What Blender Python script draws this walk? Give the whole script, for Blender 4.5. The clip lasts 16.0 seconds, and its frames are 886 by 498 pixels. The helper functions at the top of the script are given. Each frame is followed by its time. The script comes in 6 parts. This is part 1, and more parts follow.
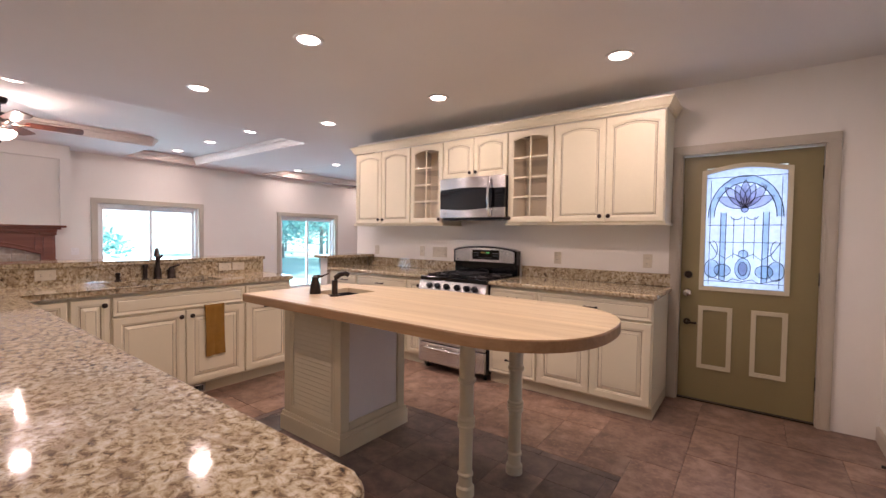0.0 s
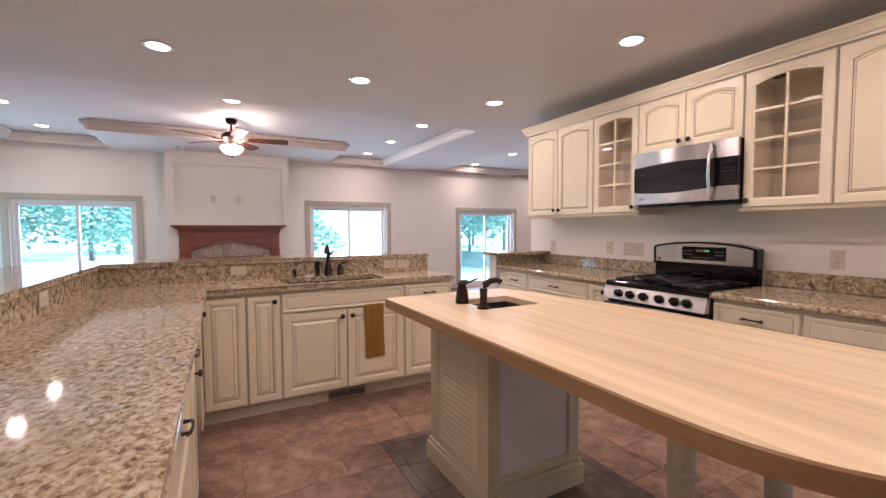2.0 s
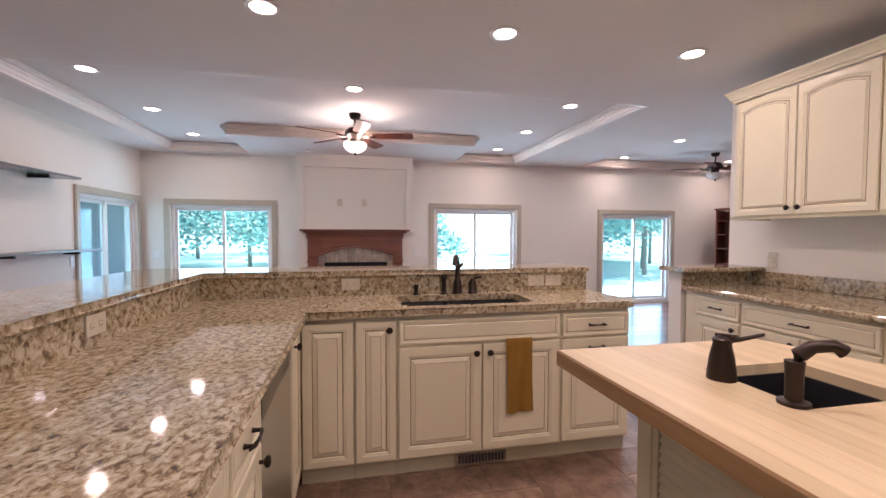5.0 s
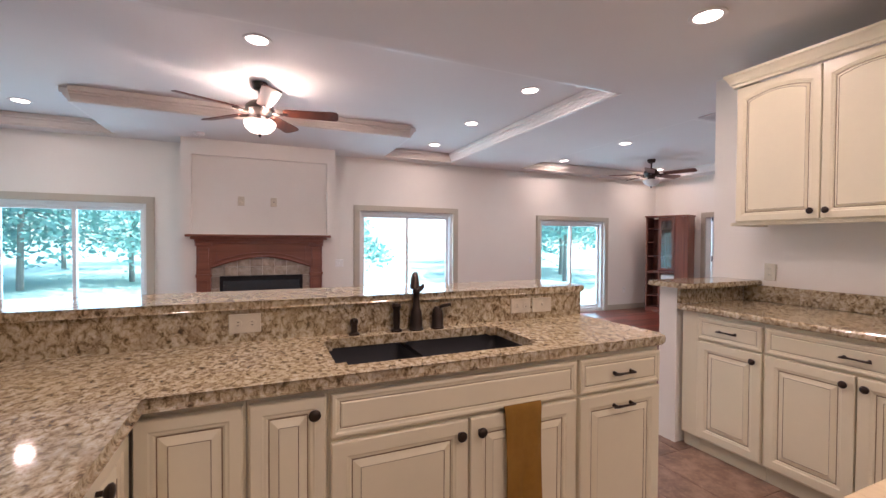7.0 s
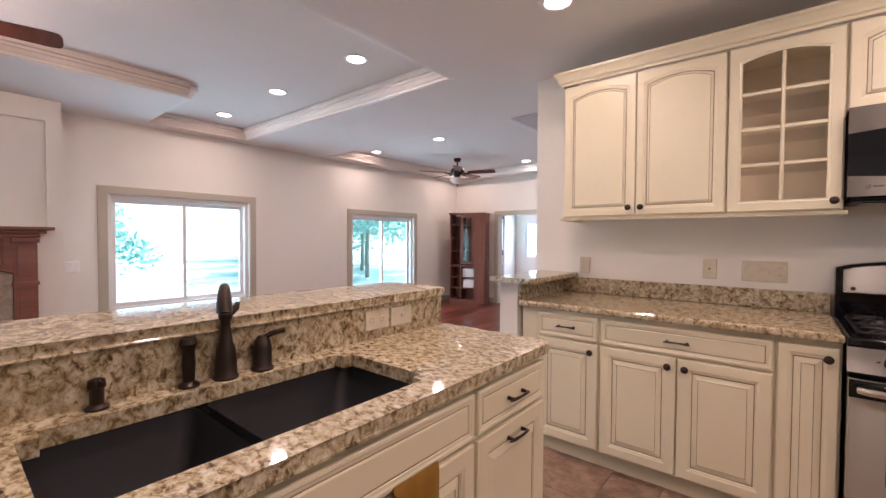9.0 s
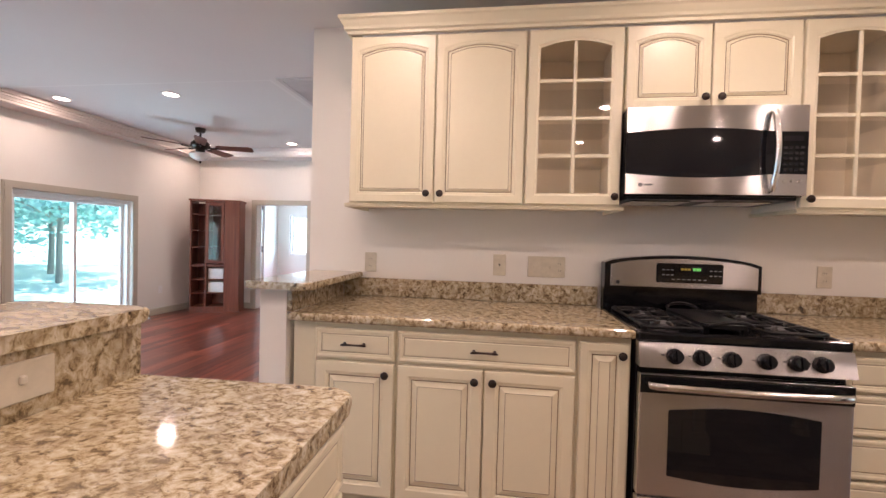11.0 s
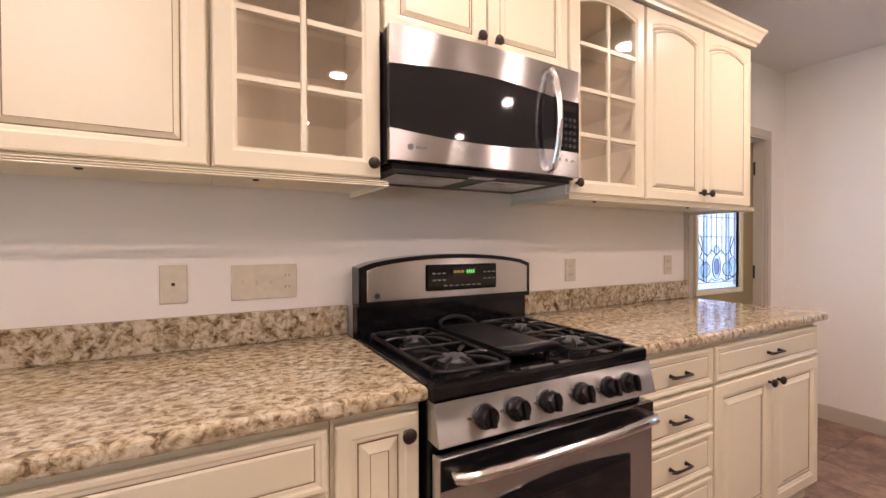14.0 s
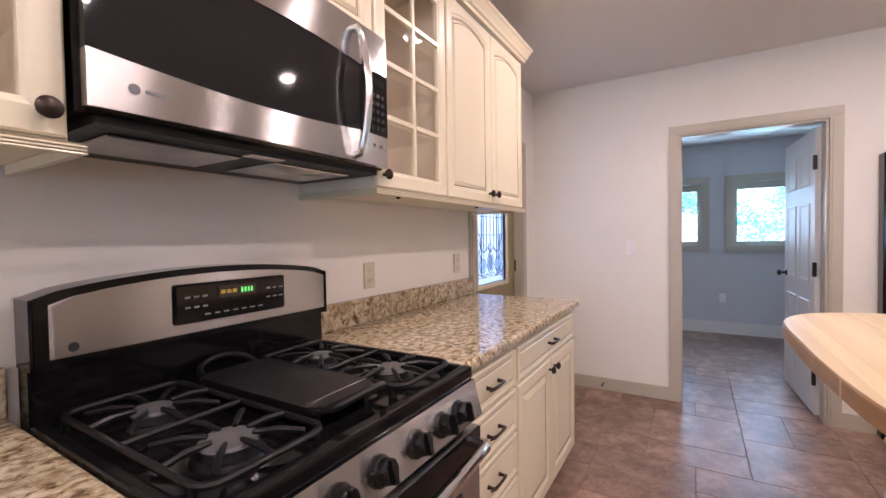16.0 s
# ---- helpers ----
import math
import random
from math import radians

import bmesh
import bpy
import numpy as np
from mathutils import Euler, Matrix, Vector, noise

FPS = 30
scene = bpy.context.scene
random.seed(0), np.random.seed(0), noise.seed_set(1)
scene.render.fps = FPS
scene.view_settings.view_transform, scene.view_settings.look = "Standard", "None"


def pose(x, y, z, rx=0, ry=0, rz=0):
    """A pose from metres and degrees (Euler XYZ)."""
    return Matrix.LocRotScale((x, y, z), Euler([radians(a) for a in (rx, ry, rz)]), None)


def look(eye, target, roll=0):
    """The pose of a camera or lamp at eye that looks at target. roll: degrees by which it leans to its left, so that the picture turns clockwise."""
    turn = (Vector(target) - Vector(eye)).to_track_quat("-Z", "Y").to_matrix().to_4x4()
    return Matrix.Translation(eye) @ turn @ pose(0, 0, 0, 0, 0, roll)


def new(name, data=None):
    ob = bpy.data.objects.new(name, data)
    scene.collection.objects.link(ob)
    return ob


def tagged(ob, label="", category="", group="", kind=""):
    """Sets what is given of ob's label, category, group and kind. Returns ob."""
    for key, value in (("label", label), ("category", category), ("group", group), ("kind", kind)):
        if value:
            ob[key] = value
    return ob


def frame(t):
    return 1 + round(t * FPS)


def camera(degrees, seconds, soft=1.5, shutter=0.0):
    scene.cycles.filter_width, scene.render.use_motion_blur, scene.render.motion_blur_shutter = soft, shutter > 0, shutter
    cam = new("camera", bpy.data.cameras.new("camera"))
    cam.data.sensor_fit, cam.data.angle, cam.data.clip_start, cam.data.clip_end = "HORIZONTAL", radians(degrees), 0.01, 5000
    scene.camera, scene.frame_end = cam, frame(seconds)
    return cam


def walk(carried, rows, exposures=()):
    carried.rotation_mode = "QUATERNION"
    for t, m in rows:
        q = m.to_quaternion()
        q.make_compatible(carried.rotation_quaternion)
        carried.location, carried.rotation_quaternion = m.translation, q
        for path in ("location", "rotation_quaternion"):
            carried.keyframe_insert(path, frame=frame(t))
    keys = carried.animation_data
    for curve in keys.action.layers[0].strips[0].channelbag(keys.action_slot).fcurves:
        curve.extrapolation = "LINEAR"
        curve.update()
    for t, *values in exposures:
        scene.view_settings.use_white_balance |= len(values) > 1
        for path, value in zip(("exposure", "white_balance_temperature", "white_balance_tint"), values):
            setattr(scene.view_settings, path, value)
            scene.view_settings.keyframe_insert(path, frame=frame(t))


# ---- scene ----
cam = camera(93.3, 16.0)
PATH = [
    (0, (0.075, 0.455, 1.329), (-1.119, 2.058, 1.264), 0.8),
    (0.5, (0.013, 0.627, 1.316), (-1.299, 2.135, 1.248), 0.7),
    (1, (-0.104, 0.776, 1.315), (-1.566, 2.137, 1.207), 0.3),
    (1.5, (-0.226, 0.896, 1.327), (-1.845, 2.067, 1.246), 0.2),
    (2, (-0.342, 1.02, 1.329), (-2.102, 1.966, 1.231), -0.2),
    (2.5, (-0.457, 1.154, 1.334), (-2.335, 1.835, 1.248), -0.4),
    (3, (-0.555, 1.221, 1.329), (-2.486, 1.735, 1.237), -0.2),
    (3.5, (-0.7, 1.241, 1.319), (-2.664, 1.61, 1.235), -0.2),
    (6, (-1.772, 1.142, 1.325), (-3.691, 1.703, 1.262), 0.4),
    (6.5, (-2.025, 1.185, 1.317), (-3.903, 1.87, 1.249), 0.2),
    (7, (-2.221, 1.223, 1.326), (-4.058, 2.013, 1.289), 0.3),
    (7.5, (-2.366, 1.236, 1.319), (-4.116, 2.203, 1.264), 0.6),
    (8, (-2.504, 1.25, 1.318), (-4.139, 2.4, 1.252), 0.4),
    (10.5, (-3.146, 1.732, 1.287), (-3.656, 3.666, 1.249), 1.2),
    (11, (-3.176, 1.924, 1.273), (-3.444, 3.905, 1.23), 1.5),
    (11.5, (-3.198, 2.111, 1.258), (-3.168, 4.111, 1.252), 0.7),
    (12, (-3.167, 2.238, 1.245), (-2.903, 4.22, 1.238), 0.5),
    (12.5, (-3.162, 2.376, 1.254), (-2.694, 4.321, 1.237), 0.2),
    (13, (-3.143, 2.501, 1.25), (-2.521, 4.402, 1.232), -0.1),
    (13.5, (-3.099, 2.643, 1.241), (-2.33, 4.489, 1.211), -0.1),
    (14, (-3.054, 2.826, 1.259), (-2.1, 4.584, 1.238), -0.2),
    (14.5, (-3.028, 2.958, 1.271), (-1.899, 4.609, 1.232), -0.2),
    (15, (-3.002, 3.068, 1.278), (-1.631, 4.524, 1.235), -0.8),
    (15.5, (-2.968, 3.124, 1.291), (-1.398, 4.363, 1.241), -0.9),
    (16, (-2.89, 3.15, 1.288), (-1.177, 4.181, 1.236), -0.9),
]
walk(cam, [(t, look(eye, target, roll)) for t, eye, target, roll in PATH], [(0, 2.15, 6450, 33), (3.5, 2.03, 6350, 33), (6, 1.96, 6400, 32), (8, 2.05, 6500, 32), (10.5, 2.1, 6800, 32), (12, 2.4, 6750, 31), (14.5, 2.55, 6450, 31), (15, 2.5, 6250, 31), (16, 2.47, 6100, 31)])

# ---- world, sun, exposure ----
world = bpy.data.worlds.new("world")
scene.world = world
world.use_nodes = True
wn = world.node_tree.nodes
sky = wn.new("ShaderNodeTexSky")
sky.sky_type = 'NISHITA'
sky.sun_disc = False
sky.sun_elevation = radians(66)
sky.sun_rotation = radians(18)
world.node_tree.links.new(sky.outputs[0], wn["Background"].inputs[0])
wn["Background"].inputs[1].default_value = 0.15
sun_data = bpy.data.lights.new("sun", 'SUN')
sun_data.energy, sun_data.angle, sun_data.color = 5.0, radians(0.5), (1, 0.95, 0.88)
sun = new("sun", sun_data)
sun.matrix_world = look((4, 12, 28), (0, 0, 0))

LAMP_COL, KITCHEN_W, LIVING_W, FAN_W = (1.0, 0.85, 0.70), 1.85, 1.6, 2.5

DAY_W = 4.2

# heights
CEIL, TRAY, CTR, BAR, STUB, SPLASH = 2.555, 2.685, 0.925, 1.088, 1.068, 1.022
WALL_Y, RIGHT_X, FAR_X, LEFT_Y, BACK_Y = 4.40, 0.78, -8.42, -1.95, 8.65
LAUNDRY_X = 3.58


# ---- materials ----
def mat(name):
    m = bpy.data.materials.new(name)
    m.use_nodes = True
    nt = m.node_tree
    return m, nt, nt.nodes["Principled BSDF"]


def link(nt, a, b):
    nt.links.new(a, b)


def node(nt, kind, **values):
    n = nt.nodes.new(kind)
    for k, v in values.items():
        n.inputs[k.replace("_", " ")].default_value = v
    return n


def coords(nt, scale=(1, 1, 1), rot=(0, 0, 0)):
    g = nt.nodes.new("ShaderNodeNewGeometry")
    mp = nt.nodes.new("ShaderNodeMapping")
    mp.inputs["Scale"].default_value = scale
    mp.inputs["Rotation"].default_value = rot
    link(nt, g.outputs["Position"], mp.inputs["Vector"])
    return mp.outputs["Vector"]


def noise_tex(nt, vec, scale, detail=4.0, rough=0.6, dist=0.0):
    n = node(nt, "ShaderNodeTexNoise", Scale=scale, Detail=detail, Roughness=rough, Distortion=dist)
    link(nt, vec, n.inputs["Vector"])
    return n.outputs["Fac"]


def ramp(nt, fac, stops):
    r = nt.nodes.new("ShaderNodeValToRGB")
    el = r.color_ramp.elements
    while len(el) < len(stops):
        el.new(0.5)
    for e, (p, c) in zip(el, stops):
        e.position, e.color = p, (*c, 1)
    link(nt, fac, r.inputs[0])
    return r.outputs[0]


def mix(nt, fac, a, b, mode='MIX'):
    m = nt.nodes.new("ShaderNodeMix")
    m.data_type, m.blend_type = 'RGBA', mode
    for sock, v in ((m.inputs[0], fac), (m.inputs[6], a), (m.inputs[7], b)):
        if isinstance(v, (int, float)):
            sock.default_value = v
        elif isinstance(v, tuple):
            sock.default_value = (*v, 1)
        else:
            link(nt, v, sock)
    return m.outputs[2]


def bump(nt, p, height, strength, dist=0.002):
    b = node(nt, "ShaderNodeBump", Strength=strength, Distance=dist)
    link(nt, height, b.inputs["Height"])
    link(nt, b.outputs[0], p.inputs["Normal"])


def painted(name, col, rough=0.5, wear=0.06, bump_scale=180.0, bump_str=0.15):
    """Paint over plaster, wood or metal with faint patches and orange peel."""
    m, nt, p = mat(name)
    v = coords(nt)
    big = noise_tex(nt, v, 1.3, 5)
    fine = noise_tex(nt, v, 40, 3)
    dark = tuple(c * (1 - wear * 2) for c in col)
    c = ramp(nt, big, [(0.3, dark), (0.7, col)])
    c = mix(nt, 0.25, c, ramp(nt, fine, [(0.35, tuple(k * (1 - wear) for k in col)), (0.65, col)]))
    link(nt, c, p.inputs["Base Color"])
    p.inputs["Roughness"].default_value = rough
    bump(nt, p, noise_tex(nt, v, bump_scale, 2), bump_str, 0.0006)
    return m


def plain(name, col, rough=0.5, metal=0.0, spec=0.5):
    m, nt, p = mat(name)
    v = coords(nt)
    n = noise_tex(nt, v, 25, 4)
    link(nt, ramp(nt, n, [(0.3, tuple(c * 0.85 for c in col)), (0.7, col)]), p.inputs["Base Color"])
    r = ramp(nt, noise_tex(nt, v, 8, 3), [(0.3, (rough * 0.85,) * 3), (0.7, (min(1, rough * 1.15),) * 3)])
    link(nt, r, p.inputs["Roughness"])
    p.inputs["Metallic"].default_value = metal
    p.inputs["Specular IOR Level"].default_value = spec
    return m


def glow(name, col, strength):
    m, nt, p = mat(name)
    p.inputs["Base Color"].default_value = (*col, 1)
    p.inputs["Emission Color"].default_value = (*col, 1)
    p.inputs["Emission Strength"].default_value = strength
    return m


def granite_mat():
    m, nt, p = mat("granite")
    v = coords(nt)
    vs = coords(nt, (1.0, 1.3, 1.0), (0, 0, 0.5))
    n1 = noise_tex(nt, vs, 40, 5, 0.67, 0.5)
    n2 = noise_tex(nt, v, 62, 4, 0.62, 0.3)
    n3 = noise_tex(nt, v, 4, 3)
    n4 = noise_tex(nt, vs, 85, 4, 0.6)
    n5 = noise_tex(nt, vs, 15, 4, 0.6, 0.6)
    c = ramp(nt, n1, [(0.33, (0.045, 0.034, 0.024)), (0.395, (0.155, 0.105, 0.060)), (0.46, (0.35, 0.27, 0.158)), (0.54, (0.53, 0.455, 0.32)), (0.67, (0.66, 0.605, 0.485))])
    c = mix(nt, ramp(nt, n5, [(0.50, (0, 0, 0)), (0.64, (0.5,) * 3)]), c, (0.24, 0.17, 0.105))
    c = mix(nt, ramp(nt, n2, [(0.60, (0, 0, 0)), (0.68, (0.75,) * 3)]), c, (0.20, 0.145, 0.095))
    c = mix(nt, ramp(nt, n4, [(0.62, (0, 0, 0)), (0.70, (0.7,) * 3)]), c, (0.10, 0.085, 0.080))
    c = mix(nt, ramp(nt, n3, [(0.40, (0, 0, 0)), (0.7, (0.3,) * 3)]), c, (0.40, 0.31, 0.16))
    link(nt, c, p.inputs["Base Color"])
    link(nt, ramp(nt, n4, [(0.3, (0.05,) * 3), (0.7, (0.085,) * 3)]), p.inputs["Roughness"])
    p.inputs["Specular IOR Level"].default_value = 0.55
    bump(nt, p, n4, 0.012, 0.0003)
    return m


def tile_mat(name, base, dark, light):
    m, nt, p = mat(name)
    v = coords(nt)
    info = nt.nodes.new("ShaderNodeObjectInfo")
    off = nt.nodes.new("ShaderNodeVectorMath")
    off.operation = 'MULTIPLY_ADD'
    link(nt, info.outputs["Random"], off.inputs[0])
    off.inputs[1].default_value = (37, 19, 11)
    link(nt, v, off.inputs[2])
    n1 = noise_tex(nt, off.outputs[0], 8, 6, 0.65, 0.2)
    n2 = noise_tex(nt, off.outputs[0], 30, 5, 0.7)
    c = ramp(nt, n1, [(0.34, dark), (0.48, base), (0.66, light)])
    c = mix(nt, ramp(nt, n2, [(0.52, (0, 0, 0)), (0.68, (0.75,) * 3)]), c, light)
    shade = ramp(nt, info.outputs["Random"], [(0, (0.72, 0.70, 0.70)), (1, (1.12, 1.08, 1.05))])
    link(nt, mix(nt, 1.0, c, shade, 'MULTIPLY'), p.inputs["Base Color"])
    link(nt, ramp(nt, n2, [(0.3, (0.30,) * 3), (0.8, (0.50,) * 3)]), p.inputs["Roughness"])
    bump(nt, p, n2, 0.25, 0.002)
    return m


def wood_mat(name, cols, axis='x', grain=1.0, rough=0.35, per_piece=False, coat=0.0, spread=((0.5, 0.42, 0.42), (0.95, 0.9, 0.9), (1.5, 1.3, 1.15))):
    m, nt, p = mat(name)
    sc = {'x': (0.7, 14, 14), 'y': (14, 0.7, 14), 'z': (14, 14, 0.7)}[axis]
    v = coords(nt, tuple(k * grain for k in sc))
    if per_piece:
        info = nt.nodes.new("ShaderNodeObjectInfo")
        geo = nt.nodes.new("ShaderNodeNewGeometry")
        tot = nt.nodes.new("ShaderNodeMath")
        tot.operation = 'ADD'
        link(nt, info.outputs["Random"], tot.inputs[0])
        link(nt, geo.outputs["Random Per Island"], tot.inputs[1])
        fr = nt.nodes.new("ShaderNodeMath")
        fr.operation = 'FRACT'
        link(nt, tot.outputs[0], fr.inputs[0])
        off = nt.nodes.new("ShaderNodeVectorMath")
        off.operation = 'MULTIPLY_ADD'
        link(nt, fr.outputs[0], off.inputs[0])
        off.inputs[1].default_value = (53, 31, 17)
        link(nt, v, off.inputs[2])
        v = off.outputs[0]
    n1 = noise_tex(nt, v, 1.2, 6, 0.6, 0.8)
    n2 = noise_tex(nt, v, 5, 4, 0.7)
    c = ramp(nt, n1, [(0.3, cols[0]), (0.5, cols[1]), (0.72, cols[2])])
    c = mix(nt, ramp(nt, n2, [(0.45, (0, 0, 0)), (0.75, (0.45,) * 3)]), c, cols[0])
    if per_piece:
        c = mix(nt, 1.0, c, ramp(nt, fr.outputs[0], [(0, spread[0]), (0.5, spread[1]), (1, spread[2])]), 'MULTIPLY')
    link(nt, c, p.inputs["Base Color"])
    p.inputs["Roughness"].default_value = rough
    p.inputs["Coat Weight"].default_value = coat
    p.inputs["Coat Roughness"].default_value = 0.12
    bump(nt, p, n2, 0.08, 0.001)
    return m


def steel_mat():
    """Steel brushed along its length: lamps smear into upright streaks."""
    m, nt, p = mat("brushed_steel")
    n = noise_tex(nt, coords(nt, (6, 2200, 2200)), 1.0, 2)
    b = noise_tex(nt, coords(nt), 6, 3)
    link(nt, ramp(nt, b, [(0.3, (0.55, 0.54, 0.535)), (0.7, (0.62, 0.61, 0.60))]), p.inputs["Base Color"])
    p.inputs["Metallic"].default_value = 1
    p.inputs["Roughness"].default_value = 0.25
    p.inputs["Anisotropic"].default_value = 1.0
    p.inputs["Anisotropic Rotation"].default_value = 0.25
    tg = nt.nodes.new("ShaderNodeTangent")
    tg.direction_type, tg.axis = 'RADIAL', 'Z'
    link(nt, tg.outputs[0], p.inputs["Tangent"])
    bump(nt, p, n, 0.1, 0.0002)
    return m


def gloss_curve(nt):
    """Surface gloss of a pane: four per cent face on, rising at a glancing angle."""
    lw = nt.nodes.new("ShaderNodeLayerWeight")
    pw = nt.nodes.new("ShaderNodeMath")
    pw.operation = 'POWER'
    link(nt, lw.outputs["Facing"], pw.inputs[0])
    pw.inputs[1].default_value = 5.0
    ma = nt.nodes.new("ShaderNodeMath")
    ma.operation = 'MULTIPLY_ADD'
    link(nt, pw.outputs[0], ma.inputs[0])
    ma.inputs[1].default_value, ma.inputs[2].default_value = 0.9, 0.04
    return ma.outputs[0]


def glass_mat(name, tint=(1, 1, 1), rough=0.0, alpha=0.12):
    """Thin pane: clear with a mirror-like surface gloss."""
    m, nt, p = mat(name)
    out = nt.nodes["Material Output"]
    tr = nt.nodes.new("ShaderNodeBsdfTransparent")
    tr.inputs[0].default_value = (*tint, 1)
    gl = nt.nodes.new("ShaderNodeBsdfGlossy")
    gl.inputs["Roughness"].default_value = rough
    fr = gloss_curve(nt)
    ms = nt.nodes.new("ShaderNodeMixShader")
    link(nt, fr, ms.inputs[0])
    link(nt, tr.outputs[0], ms.inputs[1])
    link(nt, gl.outputs[0], ms.inputs[2])
    link(nt, ms.outputs[0], out.inputs[0])
    return m


def art_glass(name, tint, haze):
    """Textured leaded glass: part clear, part scattering."""
    m, nt, p = mat(name)
    tr = nt.nodes.new("ShaderNodeBsdfTransparent")
    tr.inputs[0].default_value = (*tint, 1)
    tl = nt.nodes.new("ShaderNodeBsdfTranslucent")
    v = coords(nt)
    link(nt, ramp(nt, noise_tex(nt, v, 30, 3), [(0.3, tuple(c * 0.8 for c in tint)), (0.7, tint)]), tl.inputs[0])
    ms = nt.nodes.new("ShaderNodeMixShader")
    ms.inputs[0].default_value = haze
    link(nt, tr.outputs[0], ms.inputs[1])
    link(nt, tl.outputs[0], ms.inputs[2])
    gl = nt.nodes.new("ShaderNodeBsdfGlossy")
    gl.inputs["Roughness"].default_value = 0.08
    fr = gloss_curve(nt)
    m2 = nt.nodes.new("ShaderNodeMixShader")
    link(nt, fr, m2.inputs[0])
    link(nt, ms.outputs[0], m2.inputs[1])
    link(nt, gl.outputs[0], m2.inputs[2])
    link(nt, m2.outputs[0], nt.nodes["Material Output"].inputs[0])
    return m


def leaf_mat():
    """Leaves that scatter light and let some through."""
    m, nt, p = mat("foliage")
    v = coords(nt)
    geo = nt.nodes.new("ShaderNodeNewGeometry")
    c = ramp(nt, geo.outputs["Random Per Island"], [(0, (0.12, 0.25, 0.25)), (0.5, (0.18, 0.34, 0.33)), (1, (0.26, 0.44, 0.40))])
    c = mix(nt, 0.4, c, ramp(nt, noise_tex(nt, v, 0.9, 3), [(0.3, (0.11, 0.27, 0.28)), (0.7, (0.23, 0.38, 0.34))]))
    link(nt, c, p.inputs["Base Color"])
    p.inputs["Roughness"].default_value = 0.55
    tl = nt.nodes.new("ShaderNodeBsdfTranslucent")
    link(nt, mix(nt, 1.0, c, (1.6, 1.7, 1.6), 'MULTIPLY'), tl.inputs[0])
    ms = nt.nodes.new("ShaderNodeMixShader")
    ms.inputs[0].default_value = 0.5
    link(nt, p.outputs[0], ms.inputs[1])
    link(nt, tl.outputs[0], ms.inputs[2])
    link(nt, ms.outputs[0], nt.nodes["Material Output"].inputs[0])
    return m


M_WALL = painted("wall_paint", (0.83, 0.80, 0.74), 0.75, 0.03)
M_CEIL = painted("ceiling_paint", (0.745, 0.725, 0.70), 0.85, 0.02)
M_TRIM = painted("taupe_trim_paint", (0.52, 0.47, 0.38), 0.4)
# tan that holds the dim warm shade on the tray's +x faces
M_TRAY_SHADE = painted("tray_shade_tan", (0.70, 0.63, 0.56), 0.6)
M_LAUNDRY = painted("pale_grey_wall_paint", (0.62, 0.625, 0.64), 0.75, 0.03)
M_GRILLE = painted("grey_grille_paint", (0.58, 0.56, 0.55), 0.5)
M_WHITE = painted("white_trim_paint", (0.80, 0.78, 0.75), 0.4)
M_CREAM = painted("cream_cabinet_paint", (0.785, 0.72, 0.54), 0.32, 0.05, 90, 0.05)
M_GLAZE = plain("brown_glaze", (0.24, 0.16, 0.09), 0.4)
M_CABIN = painted("cabinet_interior", (0.88, 0.79, 0.64), 0.5)
M_ISLAND = painted("khaki_island_paint", (0.60, 0.545, 0.40), 0.4)
M_PALE = painted("pale_grey_panel_paint", (0.70, 0.68, 0.68), 0.45)
M_DOOR = painted("olive_door_paint", (0.27, 0.22, 0.105), 0.38)
M_DTRIM = painted("door_moulding_paint", (0.62, 0.56, 0.40), 0.4)
M_GRANITE = granite_mat()
M_STEEL = steel_mat()
M_CHROME = plain("polished_steel", (0.75, 0.74, 0.72), 0.15, 1.0)
M_BLACK = plain("black_enamel", (0.006, 0.006, 0.007), 0.10, 0.0, 0.35)
M_CAP = plain("grey_burner_cap", (0.10, 0.10, 0.105), 0.42)
M_IRON = plain("cast_iron", (0.008, 0.008, 0.009), 0.38, 0.0, 0.3)
M_BRONZE = plain("oil_rubbed_bronze", (0.045, 0.032, 0.026), 0.35, 0.7)
M_SINK = plain("black_composite", (0.02, 0.02, 0.024), 0.45)
M_BGLASS = plain("black_glass", (0.008, 0.008, 0.01), 0.04, 0.0, 0.6)
M_BUTCHER = wood_mat("butcher_block", [(0.62, 0.48, 0.295), (0.70, 0.565, 0.37), (0.76, 0.635, 0.44)], 'x', 0.9, 0.30, True, 0.0, ((0.84, 0.81, 0.77), (0.96, 0.95, 0.94), (1.05, 1.04, 1.03)))
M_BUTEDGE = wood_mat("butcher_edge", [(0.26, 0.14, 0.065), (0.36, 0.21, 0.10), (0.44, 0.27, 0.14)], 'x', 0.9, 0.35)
M_CHERRY = wood_mat("cherry_floor", [(0.08, 0.018, 0.012), (0.20, 0.05, 0.03), (0.34, 0.11, 0.06)], 'y', 0.8, 0.28, True, 0.3)
M_MAHOG = wood_mat("mahogany", [(0.12, 0.032, 0.018), (0.20, 0.06, 0.034), (0.27, 0.09, 0.05)], 'z', 0.8, 0.3)
M_MANTEL = wood_mat("mantel_wood", [(0.16, 0.05, 0.03), (0.22, 0.075, 0.043), (0.28, 0.10, 0.06)], 'y', 0.7, 0.32)
M_BLADE = wood_mat("fan_blade_wood", [(0.06, 0.015, 0.01), (0.12, 0.035, 0.02), (0.16, 0.05, 0.03)], 'x', 0.8, 0.35)
M_TILE = tile_mat("stone_tile", (0.235, 0.148, 0.107), (0.145, 0.090, 0.066), (0.39, 0.27, 0.20))
M_TILED = tile_mat("slate_tile", (0.12, 0.09, 0.08), (0.07, 0.055, 0.05), (0.20, 0.15, 0.13))
